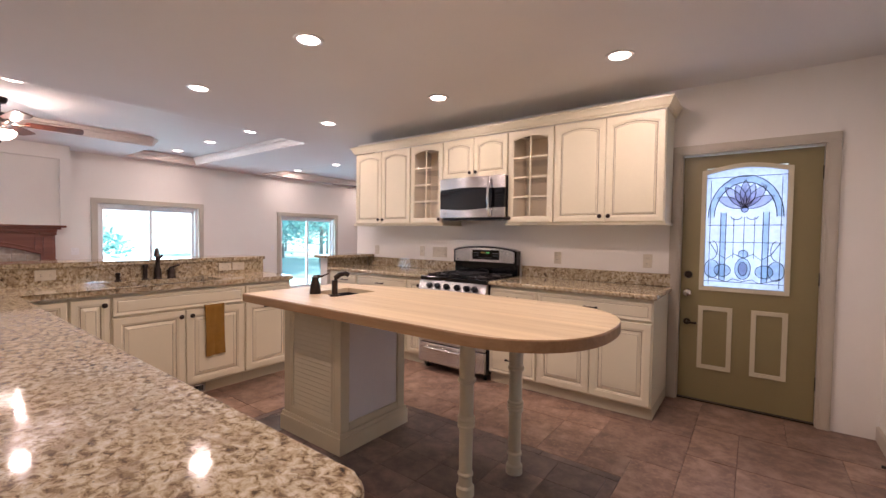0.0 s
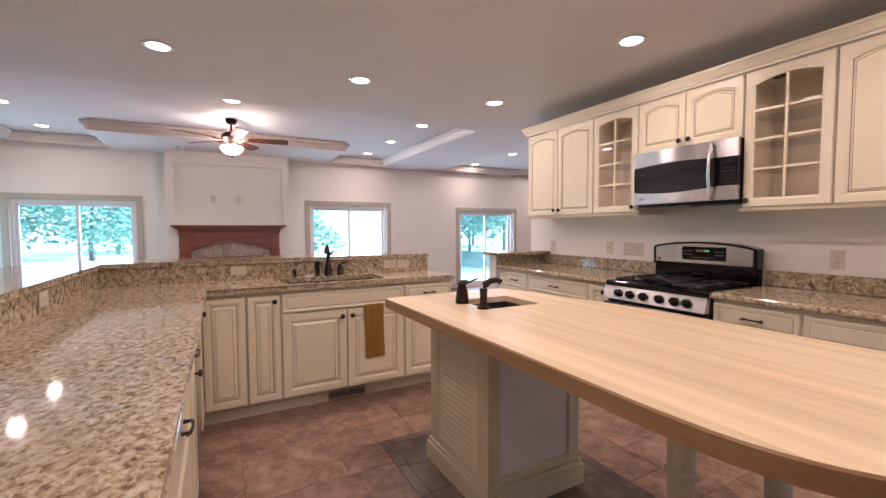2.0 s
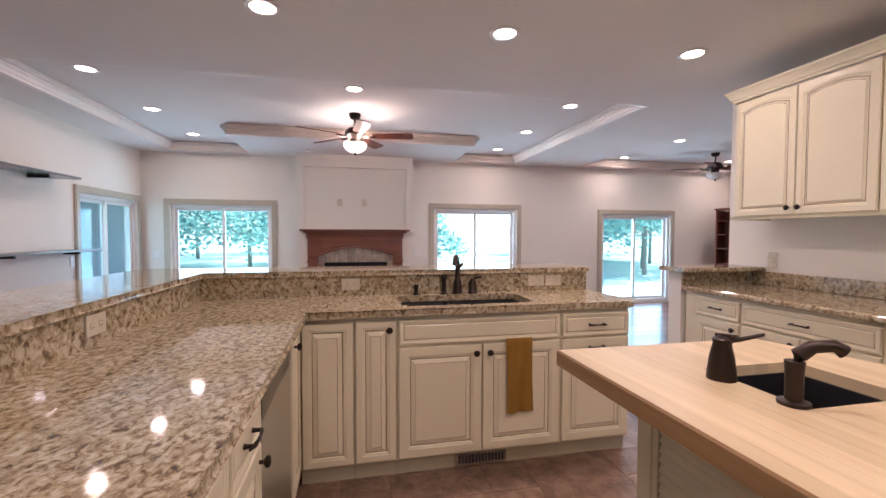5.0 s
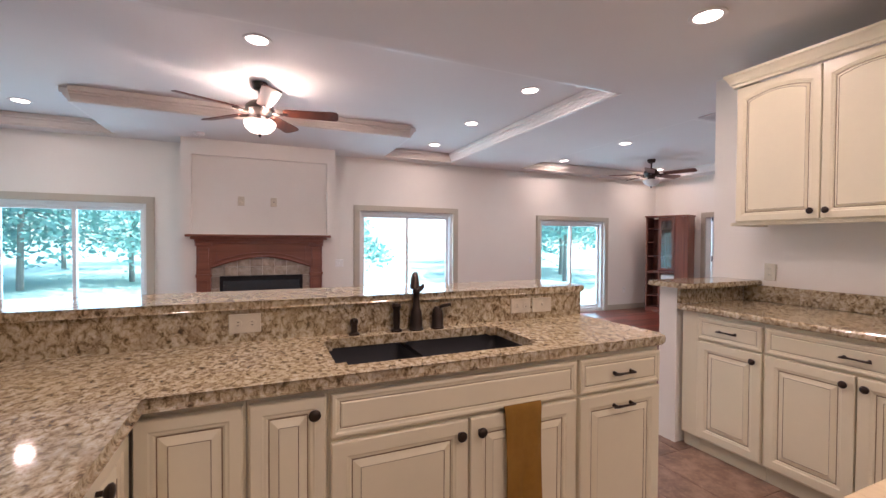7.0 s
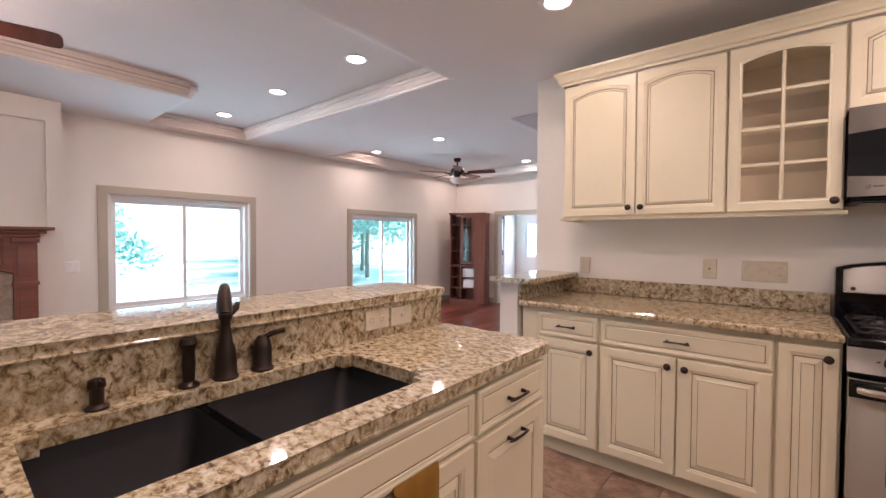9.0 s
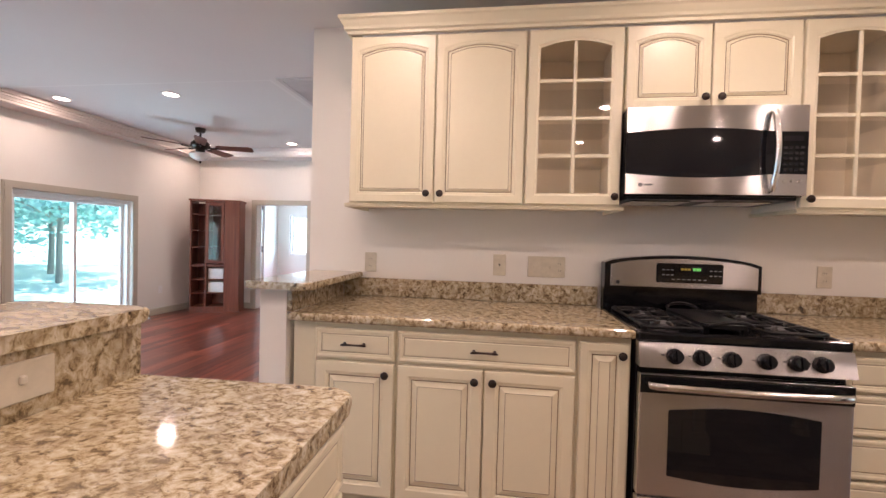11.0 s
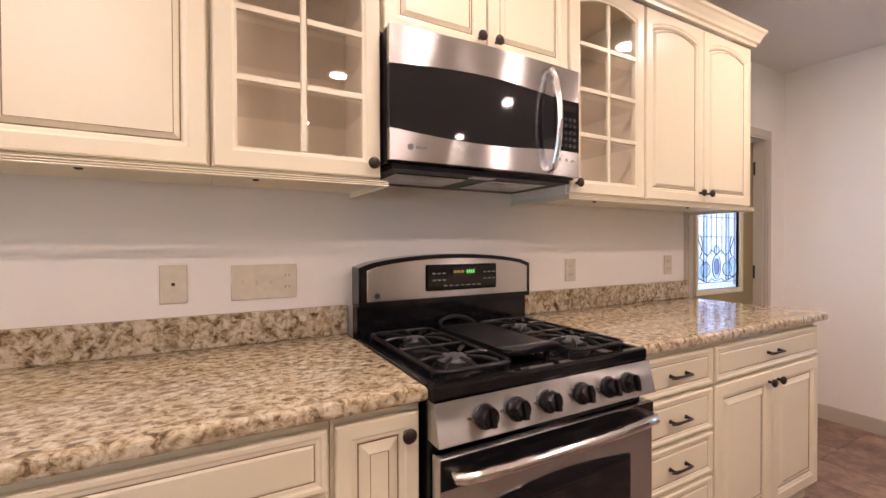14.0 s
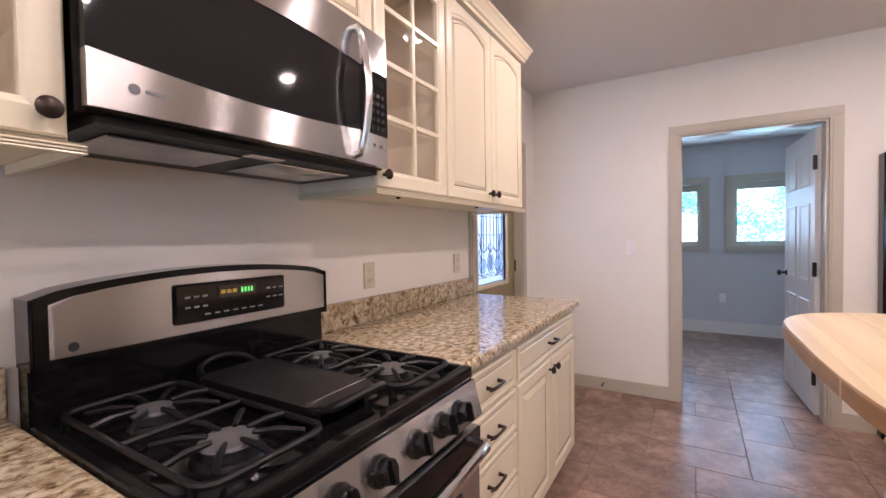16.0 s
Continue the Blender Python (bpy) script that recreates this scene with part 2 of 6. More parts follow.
M_GROUT = plain("grout", (0.15, 0.10, 0.08), 0.9)
M_STONE = tile_mat("hearth_stone", (0.38, 0.33, 0.26), (0.26, 0.22, 0.17), (0.52, 0.47, 0.40))
M_PLATE = plain("almond_plastic", (0.66, 0.60, 0.48), 0.35)
M_WPLATE = plain("white_plastic", (0.90, 0.89, 0.87), 0.3)
M_SLOT = plain("dark_slot", (0.03, 0.03, 0.03), 0.6)
M_TOWEL = plain("mustard_cloth", (0.30, 0.15, 0.02), 0.95)
M_GLASS = glass_mat("window_glass", (0.78, 0.97, 1.0))
M_CABGLASS = glass_mat("cabinet_glass", (0.98, 0.97, 0.95))
M_LEAD = plain("lead_came", (0.06, 0.06, 0.065), 0.5, 0.6)
M_ART = [art_glass("leaded_clear", (0.78, 0.84, 0.98), 0.75), art_glass("leaded_blue", (0.84, 0.94, 0.99), 0.7), art_glass("leaded_mauve", (0.84, 0.84, 0.92), 0.7)]
M_LAMP = glow("lamp_disc", (1.0, 0.90, 0.76), 3.0)
M_BOWL = glow("lit_alabaster", (1.0, 0.88, 0.72), 0.9)
M_BOWLOFF = plain("alabaster_glass", (0.75, 0.72, 0.68), 0.3)
M_CLOCK = glow("green_display", (0.15, 0.9, 0.2), 0.10)
M_AMBER = glow("amber_display", (0.35, 0.25, 0.03), 0.03)
M_GRASS = plain("lawn", (0.36, 0.48, 0.40), 0.9)
M_BARK = plain("bark", (0.28, 0.24, 0.21), 0.9)
M_LEAF = leaf_mat()
M_PORCH = painted("porch_paint", (0.34, 0.40, 0.46), 0.6)
M_ROOF = plain("shingle", (0.12, 0.11, 0.10), 0.9)
M_METALGRAY = plain("grey_shelf_glass", (0.22, 0.24, 0.25), 0.2)


# ---- mesh helpers ----
def link_mesh(name, bm, mats, parent=None, label="", smooth=False):
    me = bpy.data.meshes.new(name)
    bmesh.ops.recalc_face_normals(bm, faces=bm.faces)
    if smooth:
        for f in bm.faces:
            f.smooth = True
    bm.to_mesh(me)
    bm.free()
    for m in (mats if isinstance(mats, (list, tuple)) else [mats]):
        me.materials.append(m)
    ob = new(name, me)
    if smooth:
        me.set_sharp_from_angle(angle=radians(40))
    if parent is not None:
        ob.parent = parent
    if label:
        ob["label"] = label
    return ob


def part(name, bm, m, parent, label="", smooth=False):
    return link_mesh(name, bm, m, parent, label, smooth)


def thing(name, loc, label, category, group="", rz=0.0, kind=""):
    ob = new(name)
    ob.empty_display_size = 0.1
    ob.matrix_world = pose(*loc, 0, 0, rz)
    return tagged(ob, label, category, group, kind)


def structure(name, bm, m, label="", category=""):
    return tagged(link_mesh(name, bm, m), label, category, kind="structure")


def add_box(bm, x0, x1, y0, y1, z0, z1, mi=0):
    vs = [bm.verts.new(p) for p in ((x0, y0, z0), (x1, y0, z0), (x1, y1, z0), (x0, y1, z0), (x0, y0, z1), (x1, y0, z1), (x1, y1, z1), (x0, y1, z1))]
    for a in ((0, 3, 2, 1), (4, 5, 6, 7), (0, 1, 5, 4), (1, 2, 6, 5), (2, 3, 7, 6), (3, 0, 4, 7)):
        bm.faces.new([vs[i] for i in a]).material_index = mi
    return vs


def box(x0, x1, y0, y1, z0, z1, bev=0.0, seg=1):
    bm = bmesh.new()
    add_box(bm, min(x0, x1), max(x0, x1), min(y0, y1), max(y0, y1), min(z0, z1), max(z0, z1))
    if bev:
        bmesh.ops.bevel(bm, geom=bm.edges[:], offset=bev, segments=seg, affect='EDGES', profile=0.5)
    return bm


def boxes(*rows):
    bm = bmesh.new()
    for r in rows:
        add_box(bm, *r)
    return bm


def prism(points, z0, z1, mi=0, bm=None):
    """Upright prism over a flat outline."""
    bm = bm or bmesh.new()
    lo = [bm.verts.new((x, y, z0)) for x, y in points]
    hi = [bm.verts.new((x, y, z1)) for x, y in points]
    n = len(points)
    bm.faces.new(hi).material_index = mi
    bm.faces.new(lo[::-1]).material_index = mi
    for i in range(n):
        bm.faces.new((lo[i], lo[(i + 1) % n], hi[(i + 1) % n], hi[i])).material_index = mi
    return bm


def lathe(profile, n=20, bm=None, at=(0, 0, 0), axis='z', mi=0):
    """Turned solid from (radius, height) pairs."""
    bm = bm or bmesh.new()
    rings = []
    for r, h in profile:
        ring = []
        for i in range(n):
            a = 2 * math.pi * i / n
            c, s_ = r * math.cos(a), r * math.sin(a)
            p = {'z': (c, s_, h), 'y': (c, h, s_), 'x': (h, c, s_)}[axis]
            ring.append(bm.verts.new((p[0] + at[0], p[1] + at[1], p[2] + at[2])))
        rings.append(ring)
    for a, b in zip(rings, rings[1:]):
        for i in range(n):
            bm.faces.new((a[i], a[(i + 1) % n], b[(i + 1) % n], b[i])).material_index = mi
    bm.faces.new(rings[0][::-1]).material_index = mi
    bm.faces.new(rings[-1]).material_index = mi
    return bm


def tube(points, radius, n=10, bm=None, radii=None):
    """Round bar along a polyline."""
    bm = bm or bmesh.new()
    pts = [Vector(p) for p in points]
    rings = []
    up = Vector((0.13, 0.21, 0.97))
    for i, p in enumerate(pts):
        d = (pts[min(i + 1, len(pts) - 1)] - pts[max(i - 1, 0)]).normalized()
        a = d.cross(up)
        if a.length < 0.05:
            a = d.cross(Vector((1, 0.1, 0)))
        a.normalize()
        b = d.cross(a)
        r = radii[i] if radii else radius
        rings.append([bm.verts.new(p + r * (math.cos(t) * a + math.sin(t) * b)) for t in (2 * math.pi * k / n for k in range(n))])
    for r0, r1 in zip(rings, rings[1:]):
        for i in range(n):
            bm.faces.new((r0[i], r0[(i + 1) % n], r1[(i + 1) % n], r1[i]))
    bm.faces.new(rings[0][::-1])
    bm.faces.new(rings[-1])
    return bm


def arc(cx, cz, r, a0, a1, n, plane='xz', fixed=0.0):
    out = []
    for i in range(n + 1):
        a = radians(a0 + (a1 - a0) * i / n)
        u, v = cx + r * math.cos(a), cz + r * math.sin(a)
        out.append({'xz': (u, fixed, v), 'yz': (fixed, u, v), 'xy': (u, v, fixed)}[plane])
    return out


def wall(name, axis, at, thick, a0, a1, z0, z1, holes=(), m=None, label=""):
    """Wall with its inner face at 'at', thickness towards +thick, openings (a0, a1, z0, z1) cut through."""
    us = sorted({a0, a1, *[h[0] for h in holes], *[h[1] for h in holes]})
    vs = sorted({z0, z1, *[h[2] for h in holes], *[h[3] for h in holes]})
    bm = bmesh.new()
    lo, hi = sorted((at, at + thick))
    for ua, ub in zip(us, us[1:]):
        for va, vb in zip(vs, vs[1:]):
            mu, mv = (ua + ub) / 2, (va + vb) / 2
            if any(h[0] < mu < h[1] and h[2] < mv < h[3] for h in holes):
                continue
            if axis == 'x':
                add_box(bm, lo, hi, ua, ub, va, vb)
            else:
                add_box(bm, ua, ub, lo, hi, va, vb)
    bmesh.ops.remove_doubles(bm, verts=bm.verts, dist=1e-4)
    seen = {}
    for f in bm.faces:
        seen.setdefault(tuple(round(c, 3) for c in f.calc_center_median()), []).append(f)
    bmesh.ops.delete(bm, geom=[f for fs in seen.values() if len(fs) > 1 for f in fs], context='FACES')
    return structure(name, bm, m or M_WALL, label, "wall")


# ---- large structure ----
WIN = [(-1.56, -0.10, 0.50, 1.77), (2.535, 4.06, 0.50, 1.77)]
SLIDE = (5.775, 7.28, 0.03, 1.71)
wall("wall_far", 'x', FAR_X, -0.18, LEFT_Y - 0.18, BACK_Y + 0.18, -0.1, 2.9, [*WIN, SLIDE], label="off-white painted plaster wall with windows")
LSL = (-8.30, -6.94, 0.03, 1.80)
wall("wall_left", 'y', LEFT_Y, -0.18, FAR_X, RIGHT_X + 0.12, -0.1, 2.9, [LSL], label="off-white painted plaster wall with sliding door")
BD = (-7.34, -6.42, -0.1, 1.79)
wall("wall_back", 'y', BACK_Y, 0.14, FAR_X, -4.0, -0.1, 2.9, [BD], label="off-white painted plaster wall with doorway")
wall("wall_alcove", 'x', -4.20, 0.12, WALL_Y + 0.142, BACK_Y, -0.1, 2.9, label="off-white painted plaster wall")
KD = (-0.425, 0.465, -0.1, 2.01)
wall("wall_range", 'y', WALL_Y, 0.14, -4.35, RIGHT_X + 0.12, -0.1, 2.75, [KD], label="off-white painted plaster wall behind the range")
DW = (2.395, 3.247, -0.1, 2.035)
wall("wall_right", 'x', RIGHT_X, 0.12, LEFT_Y, WALL_Y, -0.1, 2.75, [DW], label="warm white painted wall with doorway")
# back room beyond the doorway
BW = [(3.07, 3.52, 1.14, 1.94), (1.90, 2.735, 1.14, 1.94)]
wall("wall_laundry_far", 'x', LAUNDRY_X, 0.15, 1.2, 4.6, -0.1, 2.7, BW, m=M_LAUNDRY, label="pale painted wall with two windows")
wall("wall_laundry_side", 'y', 1.2, -0.12, RIGHT_X + 0.12, 3.9, -0.1, 2.7, m=M_LAUNDRY, label="pale painted wall")
wall("wall_laundry_end", 'y', 4.6, 0.12, RIGHT_X + 0.12, 3.9, -0.1, 2.7, m=M_LAUNDRY, label="pale painted wall")
structure("ceiling_laundry", box(RIGHT_X + 0.12, 3.9, 1.2, 4.6, 2.45, 2.55), M_CEIL, "pale flat ceiling", "ceiling")
# bedroom beyond the far doorway
wall("wall_bedroom_far", 'y', 11.6, 0.15, -8.75, -4.0, -0.1, 2.7, [(-8.3, -7.3, 0.8, 1.8)], label="white painted wall with window")
wall("wall_bedroom_west", 'x', -8.60, -0.15, BACK_Y + 0.181, 11.6, -0.1, 2.7, [(9.6, 10.8, 0.7, 1.85)], label="white painted wall with window")
wall("wall_bedroom_east", 'x', -4.0, 0.15, BACK_Y + 0.14, 11.6, -0.1, 2.7, label="white painted wall")
structure("ceiling_bedroom", box(-8.60, -4.0, BACK_Y + 0.14, 11.6, 2.5, 2.6), M_CEIL, "pale flat ceiling", "ceiling")


def slab_with_holes(x0, x1, y0, y1, z0, z1, holes):
    us = sorted({x0, x1, *[h[0] for h in holes], *[h[1] for h in holes]})
    vs = sorted({y0, y1, *[h[2] for h in holes], *[h[3] for h in holes]})
    bm = bmesh.new()
    for a, b in zip(us, us[1:]):
        for c, d in zip(vs, vs[1:]):
            if not any(h[0] < (a + b) / 2 < h[1] and h[2] < (c + d) / 2 < h[3] for h in holes):
                add_box(bm, a, b, c, d, z0, z1)
    bmesh.ops.remove_doubles(bm, verts=bm.verts, dist=1e-4)
    seen = {}
    for f in bm.faces:
        seen.setdefault(tuple(round(c, 3) for c in f.calc_center_median()), []).append(f)
    bmesh.ops.delete(bm, geom=[f for fs in seen.values() if len(fs) > 1 for f in fs], context='FACES')
    return bm


TRAY1 = [(-7.0, -4.84, -1.49, 3.95), (-8.22, -7.0, -1.49, -0.35), (-8.22, -7.0, 2.82, 3.95)]
TRAY2 = [(-8.20, -5.08, 5.17, 8.35)]
structure("ceiling", slab_with_holes(FAR_X, RIGHT_X, LEFT_Y, WALL_Y, CEIL, 2.67, TRAY1), M_CEIL, "flat painted ceiling with a stepped tray recess", "ceiling")
structure("ceiling_alcove", slab_with_holes(FAR_X, -4.2, WALL_Y, BACK_Y, CEIL, 2.67, TRAY2), M_CEIL, "painted ceiling with a tray recess", "ceiling")
structure("ceiling_tray", box(FAR_X, -4.2, LEFT_Y, BACK_Y, TRAY, 2.9), M_CEIL, "raised tray of the ceiling", "ceiling")
structure("roof", box(FAR_X - 0.6, 4.4, LEFT_Y - 0.6, 12.2, 2.92, 3.1), M_ROOF, "dark shingled roof", "roof")


def crown(rows, name, m=None, label="white stepped crown moulding of the ceiling tray"):
    """Stepped crown moulding along the inner edge of a tray: rows of (x0, y0, x1, y1, nx, ny)."""
    bm = bmesh.new()
    prof = [(0.0, 0.0), (0.030, 0.0), (0.030, 0.022), (0.040, 0.026), (0.055, 0.052), (0.066, 0.058), (0.066, 0.074), (0.092, 0.080), (0.092, 0.122), (0.0, 0.122)]
    for x0, y0, x1, y1, nx, ny in rows:
        ends = []
        for x, y in ((x0, y0), (x1, y1)):
            ends.append([bm.verts.new((x + nx * d, y + ny * d, CEIL + h + 0.003)) for d, h in prof])
        for i in range(len(prof)):
            j = (i + 1) % len(prof)
            bm.faces.new((ends[0][i], ends[0][j], ends[1][j], ends[1][i]))
        bm.faces.new(ends[0])
        bm.faces.new(ends[1][::-1])
    structure(name, bm, m or M_WHITE, label, "moulding")


crown([(-8.22, -1.49, -4.84, -1.49, 0, 1), (-8.22, 3.95, -4.84, 3.95, 0, -1), (-4.84, -1.49, -4.84, 3.95, -1, 0), (-8.22, -0.35, -7.0, -0.35, 0, -1), (-8.22, 2.82, -7.0, 2.82, 0, 1)], "trim_tray")
# edges that face +x: same crown, with their shade put into the colour
crown([(-8.22, -1.49, -8.22, -0.35, 1, 0), (-8.22, 2.82, -8.22, 3.95, 1, 0), (-7.0, -0.35, -7.0, 2.82, 1, 0), (-8.20, 5.17, -8.20, 8.35, 1, 0)], "trim_tray_far", M_TRAY_SHADE, "stepped edge of the ceiling tray, its shade coloured in as tan")
crown([(-8.20, 5.17, -5.08, 5.17, 0, 1), (-8.20, 8.35, -5.08, 8.35, 0, -1), (-5.08, 5.17, -5.08, 8.35, -1, 0)], "trim_tray_alcove")

# floors (pieces are laid at the end of the file)
TX = -4.30
floor = structure("floor", boxes((TX, LAUNDRY_X, 0.3, WALL_Y + 0.14, -0.06, -0.006), (TX, LAUNDRY_X, LEFT_Y, 0.3, -0.06, -0.006)), M_GROUT, "brown stone tile kitchen floor", "floor")
floor_wood = structure("floor_living", boxes((FAR_X, TX, LEFT_Y, BACK_Y, -0.06, -0.004), (TX, -4.0, WALL_Y + 0.14, BACK_Y, -0.06, -0.004)), M_MAHOG, "glossy red cherry plank floor", "floor")
structure("floor_bedroom", box(-8.60, -4.0, BACK_Y, 11.6, -0.06, -0.002), M_CHERRY, "red cherry floor", "floor")


def baseboard(name, rows, m=None, h=0.10):
    bm = bmesh.new()
    for x0, x1, y0, y1 in rows:
        add_box(bm, x0, x1, y0, y1, 0.0, h)
    bmesh.ops.bevel(bm, geom=[e for e in bm.edges if all(v.co.z > h - 0.01 for v in e.verts)], offset=0.006, segments=2, affect='EDGES')
    structure(name, bm, m or M_TRIM, "painted baseboard along the wall", "baseboard")


baseboard("baseboard", [(RIGHT_X - 0.018, RIGHT_X, DW[1] + 0.07, WALL_Y), (RIGHT_X - 0.018, RIGHT_X, LEFT_Y, DW[0] - 0.07)])
baseboard("baseboard_far", [(FAR_X, FAR_X + 0.018, 2.3, SLIDE[0] - 0.08), (FAR_X, FAR_X + 0.018, SLIDE[1] + 0.08, BACK_Y), (FAR_X, FAR_X + 0.018, LEFT_Y, 0.1)])
baseboard("baseboard_left", [(LSL[1] + 0.08, 0.7, LEFT_Y, LEFT_Y + 0.018)])
baseboard("baseboard_back", [(FAR_X + 0.02, BD[0] - 0.08, BACK_Y - 0.018, BACK_Y), (BD[1] + 0.08, -4.22, BACK_Y - 0.018, BACK_Y)])
baseboard("baseboard_laundry", [(LAUNDRY_X - 0.018, LAUNDRY_X, 1.22, 4.58)], M_WHITE, 0.15)


def casing(name, axis, at, out, a0, a1, z0, z1, w=0.085, sill=False, m=None, d=0.02):
    """Moulded casing round an opening; 'out' is +1 or -1, the side that faces the room."""
    t = d * out
    holder = tagged(new(name), "taupe painted casing round the opening", "trim", kind="structure")

    def strip(n, ua, ub, va, vb):
        bm = bmesh.new()
        for inset, depth in ((0.0, 1.0), (0.014, 1.35)):
            lo, hi = sorted((at, at + t * depth))
            if axis == 'x':
                add_box(bm, lo, hi, ua + inset, ub - inset, va + inset, vb - inset)
            else:
                add_box(bm, ua + inset, ub - inset, lo, hi, va + inset, vb - inset)
        part(n, bm, m or M_TRIM, holder)
    strip("side", a0 - w, a0, z0 - (w if sill else 0), z1)
    strip("side", a1, a1 + w, z0 - (w if sill else 0), z1)
    strip("head", a0 - w - 0.001, a1 + w + 0.001, z1, z1 + w)
    if sill:
        strip("sill", a0, a1, z0 - w, z0)


def slider_window(name, axis, at, thick, a0, a1, z0, z1, label, m=None, fixed_first=True):
    """Two-panel sliding window or door in a white vinyl frame."""
    holder = tagged(new(name), label, "window", kind="structure")
    mid = (a0 + a1) / 2
    c = at + thick / 2

    def bar(n, ua, ub, va, vb, d0, d1, par):
        return part(n, (box(c + d0, c + d1, ua, ub, va, vb, 0.004) if axis == 'x' else box(ua, ub, c + d0, c + d1, va, vb, 0.004)), m or M_WHITE, par)
    fr = bar("window_frame", a0, a0 + 0.045, z0, z1, -0.06, 0.06, holder)
    bar("window_frame", a1 - 0.045, a1, z0, z1, -0.06, 0.06, holder)
    bar("window_frame", a0 + 0.045, a1 - 0.045, z1 - 0.05, z1, -0.06, 0.06, holder)
    bar("window_sill", a0 + 0.045, a1 - 0.045, z0, z0 + 0.04, -0.06, 0.06, holder)
    for ua, ub, d in ((a0 + 0.045, mid + 0.02, 0.015), (mid - 0.02, a1 - 0.045, -0.02)):
        sash = bar("sash", ua, ua + 0.04, z0 + 0.04, z1 - 0.05, d - 0.016, d + 0.016, holder)
        bar("stile", ub - 0.04, ub, z0 + 0.04, z1 - 0.05, d - 0.016, d + 0.016, sash)
        bar("rail", ua + 0.04, ub - 0.04, z1 - 0.09, z1 - 0.05, d - 0.016, d + 0.016, sash)
        bar("rail", ua + 0.04, ub - 0.04, z0 + 0.04, z0 + 0.085, d - 0.016, d + 0.016, sash)
        g = part("pane", (box(c + d - 0.003, c + d + 0.003, ua + 0.04, ub - 0.04, z0 + 0.085, z1 - 0.09) if axis == 'x' else box(ua + 0.04, ub - 0.04, c + d - 0.003, c + d + 0.003, z0 + 0.085, z1 - 0.09)), M_GLASS, sash)
        g.visible_shadow = False


for i, (a, b, c, d) in enumerate(WIN):
    slider_window(f"window_{i + 1}", 'x', FAR_X, -0.18, a, b, c, d, "two-panel sliding window with white frame")
    casing(f"trim_window_{i + 1}", 'x', FAR_X, 1, a, b, c, d, sill=True)
slider_window("door_1", 'x', FAR_X, -0.18, *SLIDE, "white-framed sliding glass patio door")
casing("trim_door_1", 'x', FAR_X, 1, SLIDE[0], SLIDE[1], 0.0, SLIDE[3])
slider_window("door_2", 'y', LEFT_Y, -0.18, *LSL, "white-framed sliding glass patio door")
casing("trim_door_2", 'y', LEFT_Y, 1, LSL[0], LSL[1], 0.0, LSL[3])
casing("trim_door_3", 'y', BACK_Y, -1, BD[0], BD[1], 0.0, BD[3])
casing("trim_door_4", 'y', WALL_Y, -1, KD[0], KD[1], 0.0, KD[3], w=0.07)
casing("trim_door_5", 'x', RIGHT_X, -1, DW[0], DW[1], 0.0, DW[3], w=0.07)
for i, (a, b, c, d) in enumerate(BW):
    casing(f"trim_window_{i + 3}", 'x', LAUNDRY_X, -1, a, b, c, d, sill=True)
    holder = tagged(new(f"window_{i + 3}"), "small square window with taupe frame", "window", kind="structure")
    part("window_frame", boxes((LAUNDRY_X + 0.05, LAUNDRY_X + 0.09, a, a + 0.05, c, d), (LAUNDRY_X + 0.05, LAUNDRY_X + 0.09, b - 0.05, b, c, d), (LAUNDRY_X + 0.05, LAUNDRY_X + 0.09, a + 0.05, b - 0.05, d - 0.09, d), (LAUNDRY_X + 0.05, LAUNDRY_X + 0.09, a + 0.05, b - 0.05, c, c + 0.05)), M_TRIM, holder)
    g = part("pane", box(LAUNDRY_X + 0.068, LAUNDRY_X + 0.074, a + 0.05, b - 0.05, c + 0.05, d - 0.09), M_GLASS, holder)
    g.visible_shadow = False
for nm, axis, at, th, hole in (("window_5", 'y', 11.6, 0.15, (-8.3, -7.3, 0.8, 1.8)), ("window_6", 'x', -8.60, -0.15, (9.6, 10.8, 0.7, 1.85))):
    slider_window(nm, axis, at, th, *hole, "white-framed bedroom window")


# ---- half walls and bars ----
structure("half_wall_sink", box(-4.22, -4.06, 0.07, 2.83, 0, BAR - 0.0332), M_WALL, "painted half wall behind the sink counter", "half wall")
structure("half_wall_long", box(-4.06, -0.50, 0.07, 0.25, 0, BAR - 0.0332), M_WALL, "painted half wall behind the long counter", "half wall")
structure("half_wall_stub", box(-4.27, -4.14, 3.73, 4.40, 0, STUB - 0.0332), M_WALL, "painted half wall beside the range counter", "half wall")


def rounded(points, r, n=5, which=None):
    """Rounds the convex corners of an outline."""
    out = []
    k = len(points)
    for i in range(k):
        p, a, b = Vector(points[i]), Vector(points[i - 1]), Vector(points[(i + 1) % k])
        if which is not None and i not in which:
            out.append(tuple(p))
            continue
        u, v = (a - p).normalized(), (b - p).normalized()
        p0, p1 = p + u * r, p + v * r
        for j in range(n + 1):
            t = j / n
            out.append(tuple((1 - t) ** 2 * p0 + 2 * t * (1 - t) * p + t * t * p1))
    return out


def slab(name, outline, z0, z1, m, label, category, bev=0.008, kind="", holes=()):
    bm = prism(outline, z0, z1)
    bmesh.ops.bevel(bm, geom=[e for e in bm.edges if abs(e.verts[0].co.z - e.verts[1].co.z) < 1e-5], offset=bev, segments=3, affect='EDGES', profile=0.5)
    ob = link_mesh(name, bm, m)
    return tagged(ob, label, category, kind=kind)


